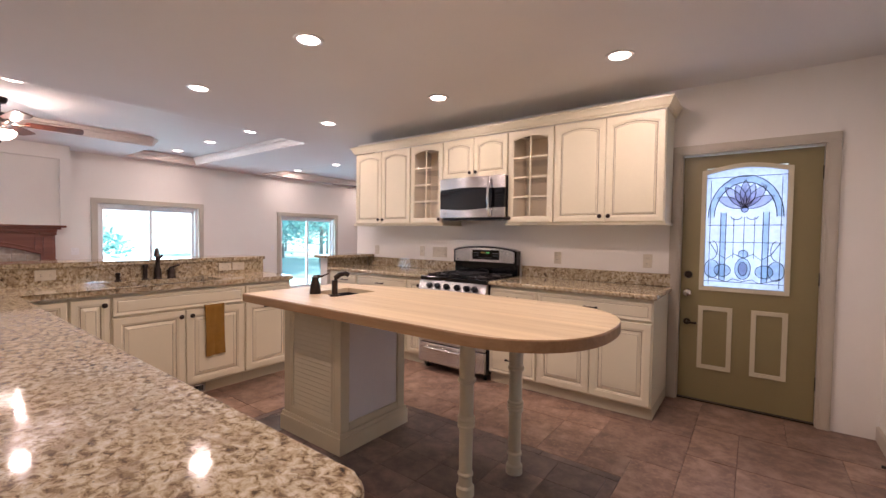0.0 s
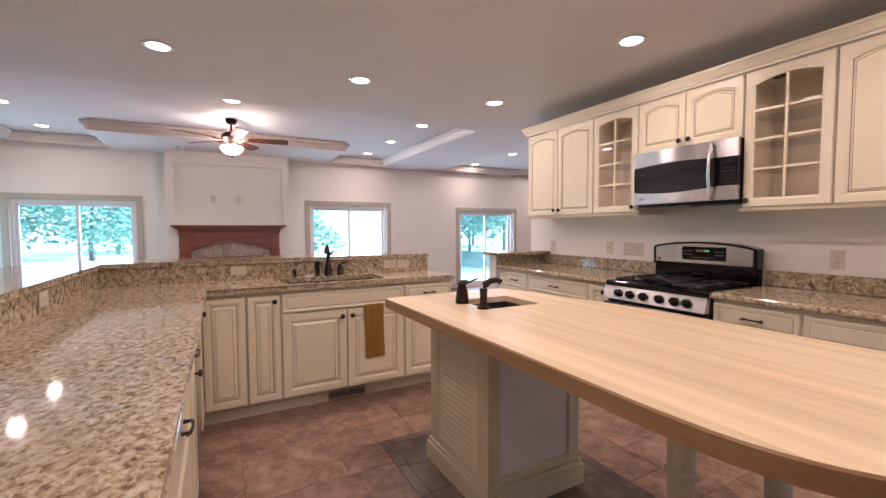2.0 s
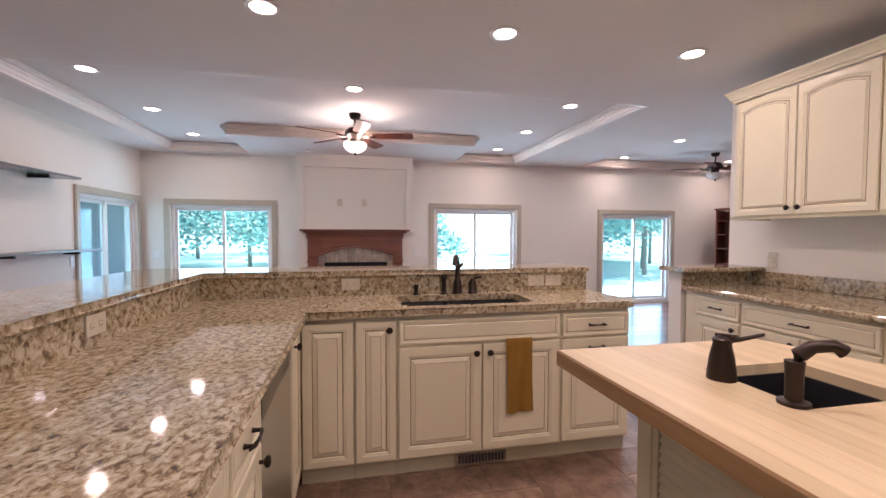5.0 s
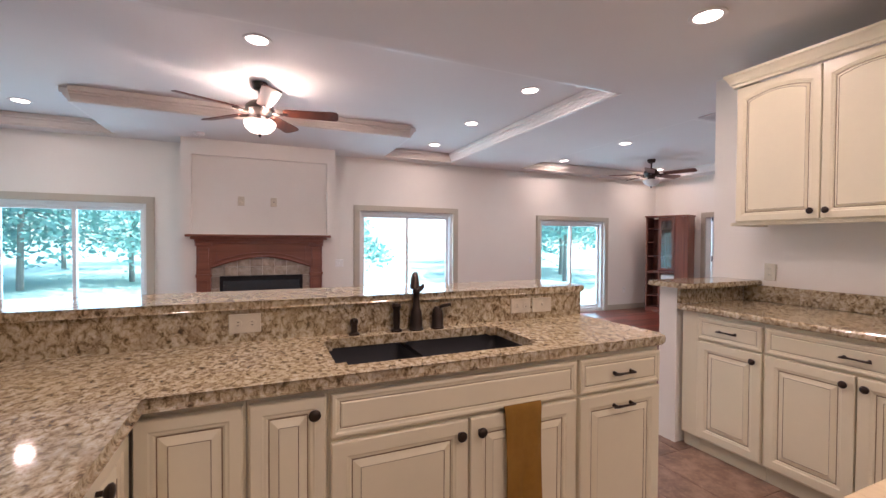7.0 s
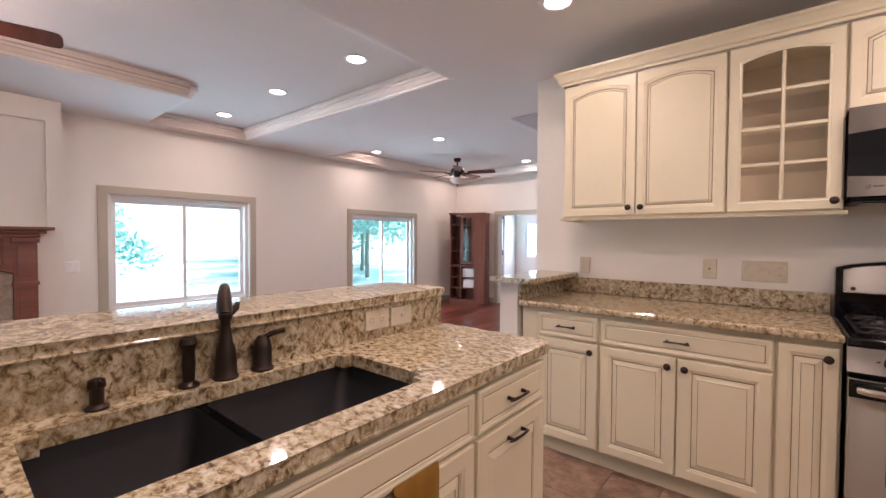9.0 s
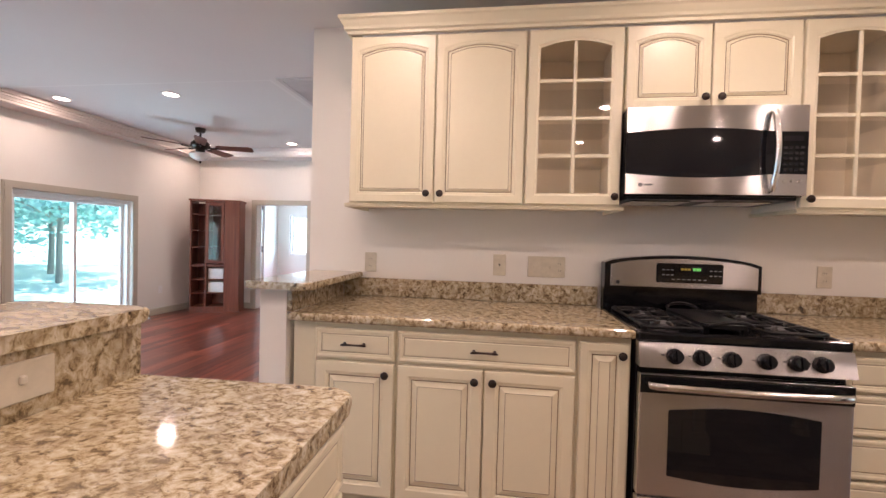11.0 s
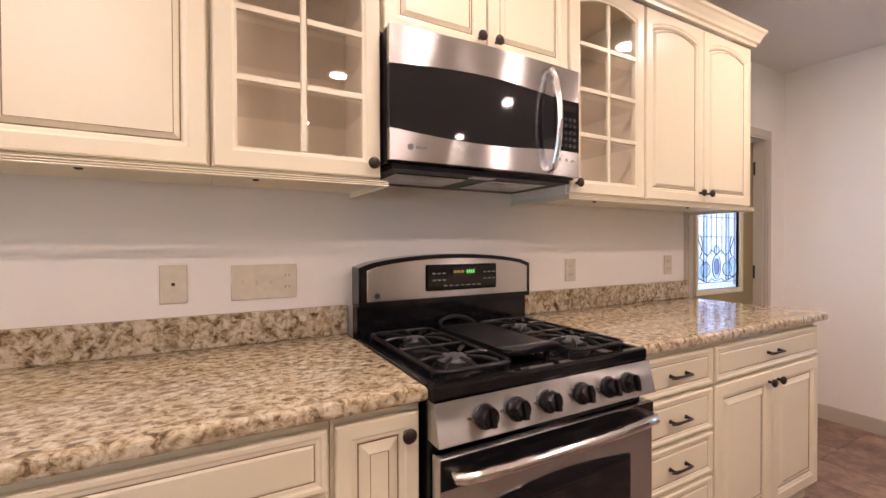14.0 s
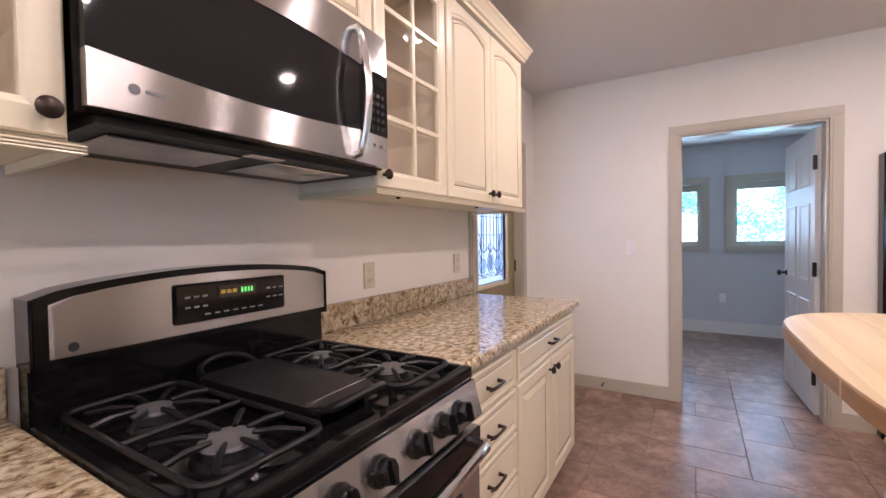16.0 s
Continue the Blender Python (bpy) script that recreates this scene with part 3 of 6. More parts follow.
def cut(ob, x0, x1, y0, y1, z0, z1):
    """Cuts a rounded box out of a slab."""
    bm = box(x0, x1, y0, y1, z0, z1)
    bmesh.ops.bevel(bm, geom=[e for e in bm.edges if abs(e.verts[0].co.z - e.verts[1].co.z) > 0.01], offset=0.035, segments=4, affect='EDGES')
    me = bpy.data.meshes.new("cutter")
    bm.to_mesh(me)
    bm.free()
    c = new("cutter", me)
    mod = ob.modifiers.new("cut", 'BOOLEAN')
    mod.object, mod.operation, mod.solver = c, 'DIFFERENCE', 'EXACT'
    dg = bpy.context.evaluated_depsgraph_get()
    dg.update()
    done = bpy.data.meshes.new_from_object(ob.evaluated_get(dg))
    ob.modifiers.clear()
    ob.data = done
    bpy.data.objects.remove(c)
    bpy.data.meshes.remove(me)


SINK = (-3.955, -3.575, 1.44, 2.23)
worktop = slab("worktop", rounded([(-0.41, 0.254), (-0.41, 0.93), (-3.49, 0.93), (-3.49, 2.845), (-4.056, 2.845), (-4.056, 0.254)], 0.05, 4, {0, 1, 3}), CTR - 0.038, CTR, M_GRANITE, "polished brown and cream granite L-shaped worktop", "worktop", 0.012)
cut(worktop, *SINK, CTR - 0.1, CTR + 0.1)
slab("bar_counter", rounded([(-0.44, -0.20), (-0.44, 0.29), (-4.02, 0.29), (-4.02, 2.86), (-4.40, 2.86), (-4.40, -0.20)], 0.04, 4, {0, 1, 3, 4, 5}), BAR - 0.033, BAR, M_GRANITE, "polished granite raised bar top on the half wall", "bar counter", 0.010)
tagged(link_mesh("bar_backsplash", boxes((-4.058, -4.035, 0.274, 2.83, CTR + 0.0004, BAR - 0.0332), (-4.058, -0.50, 0.252, 0.274, CTR + 0.0004, BAR - 0.0332)), M_GRANITE), "granite splash face below the raised bar", "backsplash")
slab("worktop", [(-4.12, 3.71), (-2.616, 3.71), (-2.616, 4.397), (-4.136, 4.397)], CTR - 0.038, CTR, M_GRANITE, "polished granite worktop beside the range", "worktop", 0.012)
slab("worktop", [(-1.838, 3.71), (-0.465, 3.71), (-0.465, 4.397), (-1.838, 4.397)], CTR - 0.038, CTR, M_GRANITE, "polished granite worktop between range and door", "worktop", 0.012)
slab("bar_counter", rounded([(-4.31, 3.65), (-4.00, 3.65), (-4.00, 4.39), (-4.31, 4.39)], 0.03, 4, {0, 1}), STUB - 0.033, STUB, M_GRANITE, "short granite cap on the half wall", "bar counter", 0.010)
tagged(link_mesh("bar_backsplash", box(-4.138, -4.115, 3.73, 4.376, CTR + 0.0004, STUB - 0.0332), M_GRANITE), "granite splash on the short half wall", "backsplash")
tagged(link_mesh("backsplash", box(-4.114, -2.62, 4.377, 4.398, CTR + 0.0004, SPLASH + 0.01, 0.003), M_GRANITE), "low granite backsplash strip on the wall", "backsplash")
tagged(link_mesh("backsplash", box(-1.836, -0.47, 4.377, 4.398, CTR + 0.0004, SPLASH + 0.01, 0.003), M_GRANITE), "low granite backsplash strip on the wall", "backsplash")


# ---- cabinets ----
def loop_pts(w, h, mg, arch, n=10):
    """Outline inset by mg from a w by h front; arch: rise of a curved top edge."""
    x0, x1, z0, z1 = mg, w - mg, mg, h - mg
    pts = [(x0, z0), (x1, z0)]
    if arch <= 0:
        return pts + [(x1 + (x0 - x1) * i / n, z1) for i in range(n + 1)]
    for i in range(n + 1):
        t = i / n
        pts.append((x1 + (x0 - x1) * t, z1 - arch + arch * (1 - (2 * t - 1) ** 2)))
    return pts


def front(w, h, arch=0.0, mg=0.058, th=0.021, raised=True, opening=False, simple=False):
    """Raised-panel front with a glazed groove: back at y=0, face at y=-th."""
    bm = bmesh.new()
    n = 10
    bevel = 0.020 if arch else 0.032

    def ring(mgn, d, a):
        return [bm.verts.new((x, -d, z)) for x, z in loop_pts(w, h, mgn, a, n)]
    rings = [(ring(0.0, 0.0, 0), 0), (ring(0.0, th - 0.004, 0), 0), (ring(0.004, th, 0), 0), (ring(mg - 0.012, th, arch), 0), (ring(mg - 0.007, th - 0.003, arch), 0), (ring(mg, th - 0.004, arch), 0)]
    if opening:
        rings += [(ring(mg, 0.0, arch), 0)]
    elif simple:
        rings += [(ring(mg + 0.002, th - 0.006, arch), 0), (ring(mg + 0.0042, th - 0.006, arch), 1), (ring(mg + 0.009, th - 0.003, arch), 0)]
    else:
        rings += [(ring(mg + 0.005, th - 0.010, arch), 0), (ring(mg + 0.0085, th - 0.010, arch), 1), (ring(mg + bevel, th - 0.001, arch), 0), (ring(mg + bevel + 0.0022, th - 0.0025, arch), 1)]
    for (a, _), (b, mi) in zip(rings, rings[1:]):
        for i in range(len(a)):
            j = (i + 1) % len(a)
            bm.faces.new((a[i], a[j], b[j], b[i])).material_index = mi
    if opening:
        a, b = rings[-1][0], rings[0][0]
        for i in range(len(a)):
            j = (i + 1) % len(a)
            bm.faces.new((a[i], a[j], b[j], b[i]))
    else:
        bm.faces.new(rings[-1][0])
        bm.faces.new(rings[0][0][::-1])
    return bm


def shift(bm, dx=0, dy=0, dz=0):
    bmesh.ops.translate(bm, verts=bm.verts, vec=(dx, dy, dz))
    return bm


def knob_mesh(x, z, y=-0.021):
    return shift(lathe([(0.006, 0), (0.006, -0.012), (0.010, -0.014), (0.017, -0.020), (0.018, -0.026), (0.013, -0.031), (0.002, -0.033)], 14, None, (0, 0, 0), 'y'), x, y, z)


def pull_mesh(x, z, y=-0.021, half=0.045):
    bm = bmesh.new()
    for s in (-1, 1):
        lathe([(0.008, 0), (0.006, -0.006), (0.005, -0.022)], 10, bm, (s * half, 0, 0), 'y')
    pts = [(-half - 0.014, -0.016, -0.004), (-half, -0.024, 0), (-half * 0.4, -0.028, 0.0015), (half * 0.4, -0.028, 0.0015), (half, -0.024, 0), (half + 0.014, -0.016, -0.004)]
    tube(pts, 0.0055, 8, bm, [0.003, 0.006, 0.0045, 0.0045, 0.006, 0.003])
    return shift(bm, x, y, z)


def add_front(root, x, z, w, h, arch=0.0, knob=None, pull=None, name="door", mg=0.058):
    d = part(name, shift(front(w, h, arch, mg, simple=name in ("drawer", "panel")), x, -0.002, z), [M_CREAM, M_GLAZE], root)
    if knob:
        part("knob", knob_mesh(x + knob[0], z + knob[1], -0.023), M_BRONZE, d, "dark bronze round knob", True)
    if pull:
        part("handle", pull_mesh(x + w / 2, z + h / 2 if pull is True else z + pull, -0.023), M_BRONZE, d, "dark bronze bar pull", True)
    return d


def base_cabinet(loc, rz, w, rows, label, depth=0.62, toe=0.09, low=0.0):
    """rows: fronts as (x, z, w, h, kind, knob side or pull)."""
    root = thing("base_cabinet", loc, label, "cabinet", "base cabinets", rz)
    H = CTR - 0.04
    part("body", boxes((0.0, w, 0.0, depth, toe, H - low)) if not low else boxes((0.0, w, 0.03, depth, toe, H - low), (0.0, w, 0.0, 0.0295, toe, H)), [M_CREAM], root)
    part("toe_kick", boxes((0.0, w, 0.03, depth, 0.0, toe - 0.001)), M_ISLAND, root)
    for x, z, fw, fh, kind, side in rows:
        if kind == 'drawer':
            add_front(root, x, z, fw, fh, 0, None, True if side else None, "drawer", 0.024)
        elif kind == 'panel':
            add_front(root, x, z, fw, fh, 0, None, None, "panel", 0.024)
        else:
            k = None
            if side == 'l':
                k = (0.035, fh - 0.045)
            elif side == 'r':
                k = (fw - 0.035, fh - 0.045)
            add_front(root, x, z, fw, fh, 0, k, (fh - 0.05) if side == 'p' else None, "door", 0.058 if fw > 0.26 else 0.045)
    return root


DZ, DH = 0.725, 0.135
LZ, LH = 0.105, 0.605
FY = 3.757
base_cabinet((-4.113, FY, 0), 0, 0.105, [], "narrow cream painted filler beside the half wall")
base_cabinet((-4.006, FY, 0), 0, 0.384, [(0.008, DZ, 0.368, DH, 'drawer', 1), (0.008, LZ, 0.368, LH, 'door', 'r')], "cream glazed base cabinet with drawer over door")
base_cabinet((-3.620, FY, 0), 0, 0.782, [(0.008, DZ, 0.766, DH, 'drawer', 1), (0.008, LZ, 0.379, LH, 'door', 'r'), (0.395, LZ, 0.379, LH, 'door', 'l')], "wide cream glazed base cabinet with two doors")
base_cabinet((-2.836, FY, 0), 0, 0.217, [(0.008, LZ, 0.200, DZ + DH - LZ, 'door', 'r')], "slim cream glazed pull-out cabinet by the range")
base_cabinet((-1.836, FY, 0), 0, 0.457, [(0.008, 0.725, 0.441, 0.135, 'drawer', 1), (0.008, 0.555, 0.441, 0.155, 'drawer', 1), (0.008, 0.385, 0.441, 0.155, 'drawer', 1), (0.008, 0.105, 0.441, 0.265, 'drawer', 1)], "cream glazed four-drawer base cabinet")
base_cabinet((-1.377, FY, 0), 0, 0.887, [(0.008, DZ, 0.871, DH, 'drawer', 1), (0.008, LZ, 0.432, LH, 'door', 'r'), (0.447, LZ, 0.432, LH, 'door', 'l')], "wide cream glazed base cabinet by the entry door")
# sink run, fronts face the kitchen
SX = -3.527
base_cabinet((SX, 0.905, 0), 90, 0.272, [(0.008, LZ, 0.256, DZ + DH - LZ, 'door', '')], "cream glazed corner cabinet beside the sink", 0.53)
base_cabinet((SX, 1.179, 0), 90, 0.222, [(0.006, LZ, 0.21, DZ + DH - LZ, 'door', 'r')], "slim cream glazed pull-out cabinet by the sink", 0.53)
base_cabinet((SX, 1.403, 0), 90, 0.953, [(0.008, DZ, 0.937, DH, 'panel', 0), (0.008, LZ, 0.464, LH, 'door', 'r'), (0.480, LZ, 0.464, LH, 'door', 'l')], "cream glazed double-door sink base cabinet", 0.53, 0.09, 0.25)
base_cabinet((SX, 2.358, 0), 90, 0.452, [(0.008, DZ, 0.436, DH, 'drawer', 1), (0.008, LZ, 0.436, LH, 'door', 'p')], "cream glazed end cabinet with pull-out door", 0.53)
# long run, fronts face the island
NY = 0.885
base_cabinet((-0.47, NY, 0), 180, 0.90, [(0.008, DZ, 0.884, DH, 'drawer', 1), (0.008, LZ, 0.438, LH, 'door', 'r'), (0.454, LZ, 0.438, LH, 'door', 'l')], "wide cream glazed base cabinet under the long counter")
base_cabinet((-1.372, NY, 0), 180, 0.90, [(0.008, 0.585, 0.884, 0.275, 'drawer', 1), (0.008, LZ, 0.884, 0.47, 'drawer', 1)], "cream base cabinet with deep drawers")
base_cabinet((-2.274, NY, 0), 180, 0.322, [(0.008, DZ, 0.306, DH, 'drawer', 1), (0.008, LZ, 0.306, LH, 'door', 'r')], "cream glazed base cabinet beside the dishwasher")
corner = base_cabinet((-3.215, NY, 0), 180, 0.29, [], "blind cream corner cabinet behind the dishwasher end")
part("door", shift(front(0.27, DZ + DH - LZ), 0.012, -0.004, LZ), [M_CREAM, M_GLAZE], corner)
part("knob", knob_mesh(0.05, DZ + DH - 0.05, -0.026), M_BRONZE, corner, "dark bronze round knob", True)


def dishwasher(loc, rz):
    root = thing("dishwasher", loc, "stainless steel dishwasher with black control strip", "dishwasher", "", rz)
    part("body", box(0, 0.61, 0.02, 0.60, 0.10, CTR - 0.042), M_BLACK, root)
    d = part("door", box(0.006, 0.604, -0.018, 0.018, 0.12, 0.76, 0.006), M_STEEL, root)
    part("control_strip", box(0.006, 0.604, -0.02, 0.018, 0.765, CTR - 0.046, 0.006), M_BLACK, root)
    part("toe_kick", box(0, 0.61, 0.06, 0.60, 0.0, 0.10), M_BLACK, root)


dishwasher((-2.60, NY, 0), 180)

# upper cabinets
UZ0, UZ1, UY = 1.456, 2.319, 4.055
H_UP = UZ1 - UZ0


def upper_cabinet(x, w, z0, kind, label):
    root = thing("upper_cabinet", (x, UY, z0), label, "cabinet", "upper cabinets")
    h = UZ1 - z0
    D = WALL_Y - UY - 0.003
    if kind == 'glass':
        part("body", boxes((0, 0.018, 0, D, 0, h), (w - 0.018, w, 0, D, 0, h), (0.018, w - 0.018, D - 0.012, D, 0, h), (0.018, w - 0.018, 0, D - 0.012, 0, 0.018), (0.018, w - 0.018, 0, D - 0.012, h - 0.018, h)), M_CABIN, root)
        for k in (0.27, 0.468, 0.665):
            part("shelf", box(0.019, w - 0.019, 0.03, D - 0.013, h * k, h * k + 0.008, 0.002), M_CABGLASS, root, "clear glass shelf").visible_shadow = False
        d = part("door", shift(front(w - 0.012, h - 0.012, 0.032, 0.055, 0.021, False, True), 0.006, -0.002, 0.006), [M_CREAM, M_GLAZE], root)
        ow, oh = w - 0.012 - 0.11, h - 0.012 - 0.11
        x0, z0_ = 0.061, 0.061
        part("muntin", box(x0 + ow / 2 - 0.008, x0 + ow / 2 + 0.008, -0.021, -0.008, z0_, z0_ + oh - 0.004, 0.003), M_CREAM, d)
        for k in range(1, 4):
            zz = z0_ + (oh - 0.012) * k / 4
            part("muntin", boxes((x0, x0 + ow / 2 - 0.009, -0.020, -0.009, zz - 0.008, zz + 0.008), (x0 + ow / 2 + 0.009, x0 + ow, -0.020, -0.009, zz - 0.008, zz + 0.008)), M_CREAM, d)
        part("pane", box(x0 - 0.006, x0 + ow + 0.006, -0.0075, -0.0045, z0_ - 0.006, z0_ + oh + 0.006), M_CABGLASS, d).visible_shadow = False
        side = w - 0.035 if x < -2.2 else 0.035
        part("knob", knob_mesh(side, 0.045, -0.023), M_BRONZE, d, "dark bronze round knob", True)
    else:
        part("body", box(0, w, 0, D, 0, h), M_CREAM, root)
        fw = (w - 0.018) / 2
        for i in range(2):
            add_front(root, 0.006 + i * (fw + 0.006), 0.006, fw, h - 0.012, 0.032, (fw - 0.032 if i == 0 else 0.032, 0.045), None, "door", 0.05)
    return root


upper_cabinet(-3.972, 0.906, UZ0, 'double', "cream glazed upper cabinet with two arched doors")
upper_cabinet(-3.064, 0.457, UZ0, 'glass', "cream upper cabinet with arched glass door, empty shelves")
upper_cabinet(-2.605, 0.770, 1.915, 'double', "short cream upper cabinet above the microwave")
upper_cabinet(-1.833, 0.457, UZ0, 'glass', "cream upper cabinet with arched glass door, empty shelves")
upper_cabinet(-1.374, 0.888, UZ0, 'double', "cream glazed upper cabinet with two arched doors")


def sweep(points, prof, name, m, label, cat):
    """Moulding that runs along points (x, y) with mitred corners; prof: (outward, height)."""
    bm = bmesh.new()
    rings = []
    for i, p in enumerate(points):
        p = Vector(p)
        d0 = (p - Vector(points[i - 1])).normalized() if i else (Vector(points[1]) - p).normalized()
        d1 = (Vector(points[i + 1]) - p).normalized() if i < len(points) - 1 else d0
        n0, n1 = Vector((d0.y, -d0.x)), Vector((d1.y, -d1.x))
        b = (n0 + n1).normalized()
        b = b / max(0.3, b.dot(n0))
        rings.append([bm.verts.new((p.x + b.x * o, p.y + b.y * o, h)) for o, h in prof])
    for a, b in zip(rings, rings[1:]):
        for i in range(len(prof)):
            j = (i + 1) % len(prof)
            bm.faces.new((a[i], a[j], b[j], b[i]))
    bm.faces.new(rings[0])
    bm.faces.new(rings[-1][::-1])
    return tagged(link_mesh(name, bm, m), label, cat)


CP = [(0.0, 0.0), (0.014, 0.0), (0.016, 0.014), (0.026, 0.020), (0.030, 0.034), (0.044, 0.062), (0.052, 0.070), (0.052, 0.084), (0.0, 0.084)]
sweep([(-3.972, 4.395), (-3.972, UY - 0.024), (-0.486, UY - 0.024), (-0.486, 4.395)], [(o, UZ1 + 0.002 + h) for o, h in CP], "cabinet_crown", M_CREAM, "cream stepped crown moulding on the upper cabinets", "moulding")
for a, b in ((-3.972, -2.607), (-1.833, -0.486)):
    sweep([(a, 4.39), (a, UY - 0.02), (b, UY - 0.02), (b, 4.39)], [(0.0, UZ0 - 0.0216), (0.012, UZ0 - 0.0216), (0.016, UZ0 - 0.0192), (0.015, UZ0 - 0.0168), (0.007, UZ0 - 0.0156), (0.015, UZ0 - 0.0138), (0.015, UZ0 - 0.0108), (0.007, UZ0 - 0.0096), (0.015, UZ0 - 0.0078), (0.015, UZ0 - 0.0048), (0.007, UZ0 - 0.0036), (0.013, UZ0 - 0.0012), (0.0, UZ0 - 0.0012)], "light_rail", M_CREAM, "reeded cream light rail under the upper cabinets", "moulding")

# return air grille in the alcove ceiling
cv = thing("ceiling_vent", (-4.74, 5.47, CEIL), "pale grey slatted return air grille in the ceiling", "vent")
part("backing", box(-0.25, 0.25, -0.30, 0.30, -0.004, -0.001), M_GRILLE, cv)
part("frame", boxes((-0.28, 0.28, -0.33, -0.295, -0.012, -0.0005), (-0.28, 0.28, 0.295, 0.33, -0.012, -0.0005), (-0.28, -0.245, -0.295, 0.295, -0.012, -0.0005), (0.245, 0.28, -0.295, 0.295, -0.012, -0.0005)), M_GRILLE, cv)
for i in range(19):
    part("slat", box(-0.244, 0.244, -0.279 + 0.031 * i - 0.010, -0.279 + 0.031 * i + 0.010, -0.010, -0.0045), M_GRILLE, cv)

# small fittings of the upper cabinets
pk = thing("puck_light", (-1.72, 4.20, UZ1 - 0.019), "dark round puck light inside the glass cabinet", "light")
part("housing", lathe([(0.035, 0.0), (0.036, -0.012), (0.028, -0.018), (0.005, -0.019)], 18), M_BRONZE, pk, "", True)
for x in (-3.86, -3.35, -2.95, -1.55, -0.85):
    tagged(link_mesh("rail_clip", shift(lathe([(0.010, 0.0), (0.010, -0.006), (0.006, -0.009)], 10), x, 4.16, UZ0 - 0.0005), M_BRONZE), "small dark screw cap under the upper cabinet", "screw cap", "screw caps")
sd = thing("smoke_detector", (-7.75, 0.55, CEIL), "white round smoke detector on the ceiling", "smoke detector")
part("housing", lathe([(0.06, 0.0), (0.06, -0.015), (0.045, -0.03), (0.01, -0.032)], 20), M_WPLATE, sd, "", True)


# ---- lights ----
def downlight(x, y, z, watts):
    root = thing("downlight", (x, y, z), "lit recessed ceiling downlight with white trim ring", "downlight", "ceiling downlights")
    part("trim_ring", lathe([(0.068, -0.002), (0.072, -0.006), (0.092, -0.005), (0.095, -0.001), (0.095, 0.0)], 24), M_WHITE, root, "", True)
    part("lens", lathe([(0.067, -0.003), (0.05, -0.0065), (0.02, -0.008)], 24), M_LAMP, root, "glowing frosted lens", True)
    d = bpy.data.lights.new("downlight_lamp", 'AREA')
    d.shape, d.size, d.energy, d.color, d.spread = 'DISK', 0.12, watts, LAMP_COL, radians(180)
    lamp = new("downlight_lamp", d)
    lamp.parent = root
    lamp.matrix_local = pose(0, 0, -0.012)


for x in (-3.76, -2.225, -0.69):
    for y, share in ((0.70, 0.56), (2.09, 1.5), (3.44, 0.86)):
        downlight(x, y, CEIL - 0.001, KITCHEN_W * share * (1.3 if x > -1 else 1.0))
for x, y in ((-5.35, 1.19), (-5.39, 3.43), (-5.33, -0.98), (-6.54, 3.43), (-7.70, 3.44), (-6.47, -0.97), (-7.65, -0.96), (-6.54, 5.80), (-7.88, 5.85), (-7.82, 8.0), (-6.37, 7.98)):
    downlight(x, y, TRAY - 0.001, LIVING_W * (0.6 if y < 0 else 1.0))


def ceiling_fan(loc, lit, turn, label):
    root = thing("ceiling_fan", loc, label, "ceiling fan", "ceiling fans")
    part("canopy", lathe([(0.065, 0.0), (0.063, -0.025), (0.05, -0.055), (0.02, -0.065)], 24), M_BRONZE, root, "", True)
    part("downrod", lathe([(0.013, -0.06), (0.013, -0.16)], 12), M_BRONZE, root, "", True)
    part("motor", lathe([(0.03, -0.15), (0.08, -0.165), (0.115, -0.20), (0.12, -0.235), (0.09, -0.27), (0.06, -0.285), (0.055, -0.31), (0.07, -0.325)], 28), M_BRONZE, root, "", True)
    for k in range(5):
        a = radians(turn + 72 * k)
        bm = prism(rounded([(0.19, -0.055), (0.62, -0.075), (0.66, -0.06), (0.66, 0.06), (0.62, 0.075), (0.19, 0.055)], 0.03, 3), -0.004, 0.004)
        bmesh.ops.rotate(bm, verts=bm.verts, matrix=Matrix.Rotation(radians(-13), 3, 'X'))
        bmesh.ops.rotate(bm, verts=bm.verts, matrix=Matrix.Rotation(a, 3, 'Z'))
        shift(bm, 0, 0, -0.245)
        bl = part("blade", bm, M_BLADE, root, "reddish wood fan blade")
        bm = tube([(0.09 * math.cos(a), 0.09 * math.sin(a), -0.25), (0.15 * math.cos(a), 0.15 * math.sin(a), -0.262), (0.23 * math.cos(a), 0.23 * math.sin(a), -0.254)], 0.012, 8)
        part("blade_iron", bm, M_BRONZE, bl, "", True)
    part("bowl", lathe([(0.125, -0.335), (0.132, -0.35), (0.118, -0.385), (0.08, -0.42), (0.035, -0.435), (0.012, -0.437)], 28), M_BOWL if lit else M_BOWLOFF, root, "frosted alabaster glass bowl shade", True)
    part("finial", lathe([(0.01, -0.436), (0.016, -0.445), (0.008, -0.462), (0.003, -0.468)], 12), M_BRONZE, root, "", True)
    if lit:
        for k in range(3):
            a = radians(40 + 120 * k)
            d = bpy.data.lights.new("fan_bulb", 'POINT')
            d.energy, d.color, d.shadow_soft_size = FAN_W, LAMP_COL, 0.015
            lamp = new("fan_bulb", d)
            lamp.parent = root
            lamp.matrix_local = pose(0.128 * math.cos(a), 0.128 * math.sin(a), -0.330)


ceiling_fan((-6.2, 1.20, TRAY), True, 8, "five-blade bronze ceiling fan with lit alabaster bowl")
ceiling_fan((-7.2, 7.08, TRAY), False, 20, "five-blade bronze ceiling fan, bowl unlit")


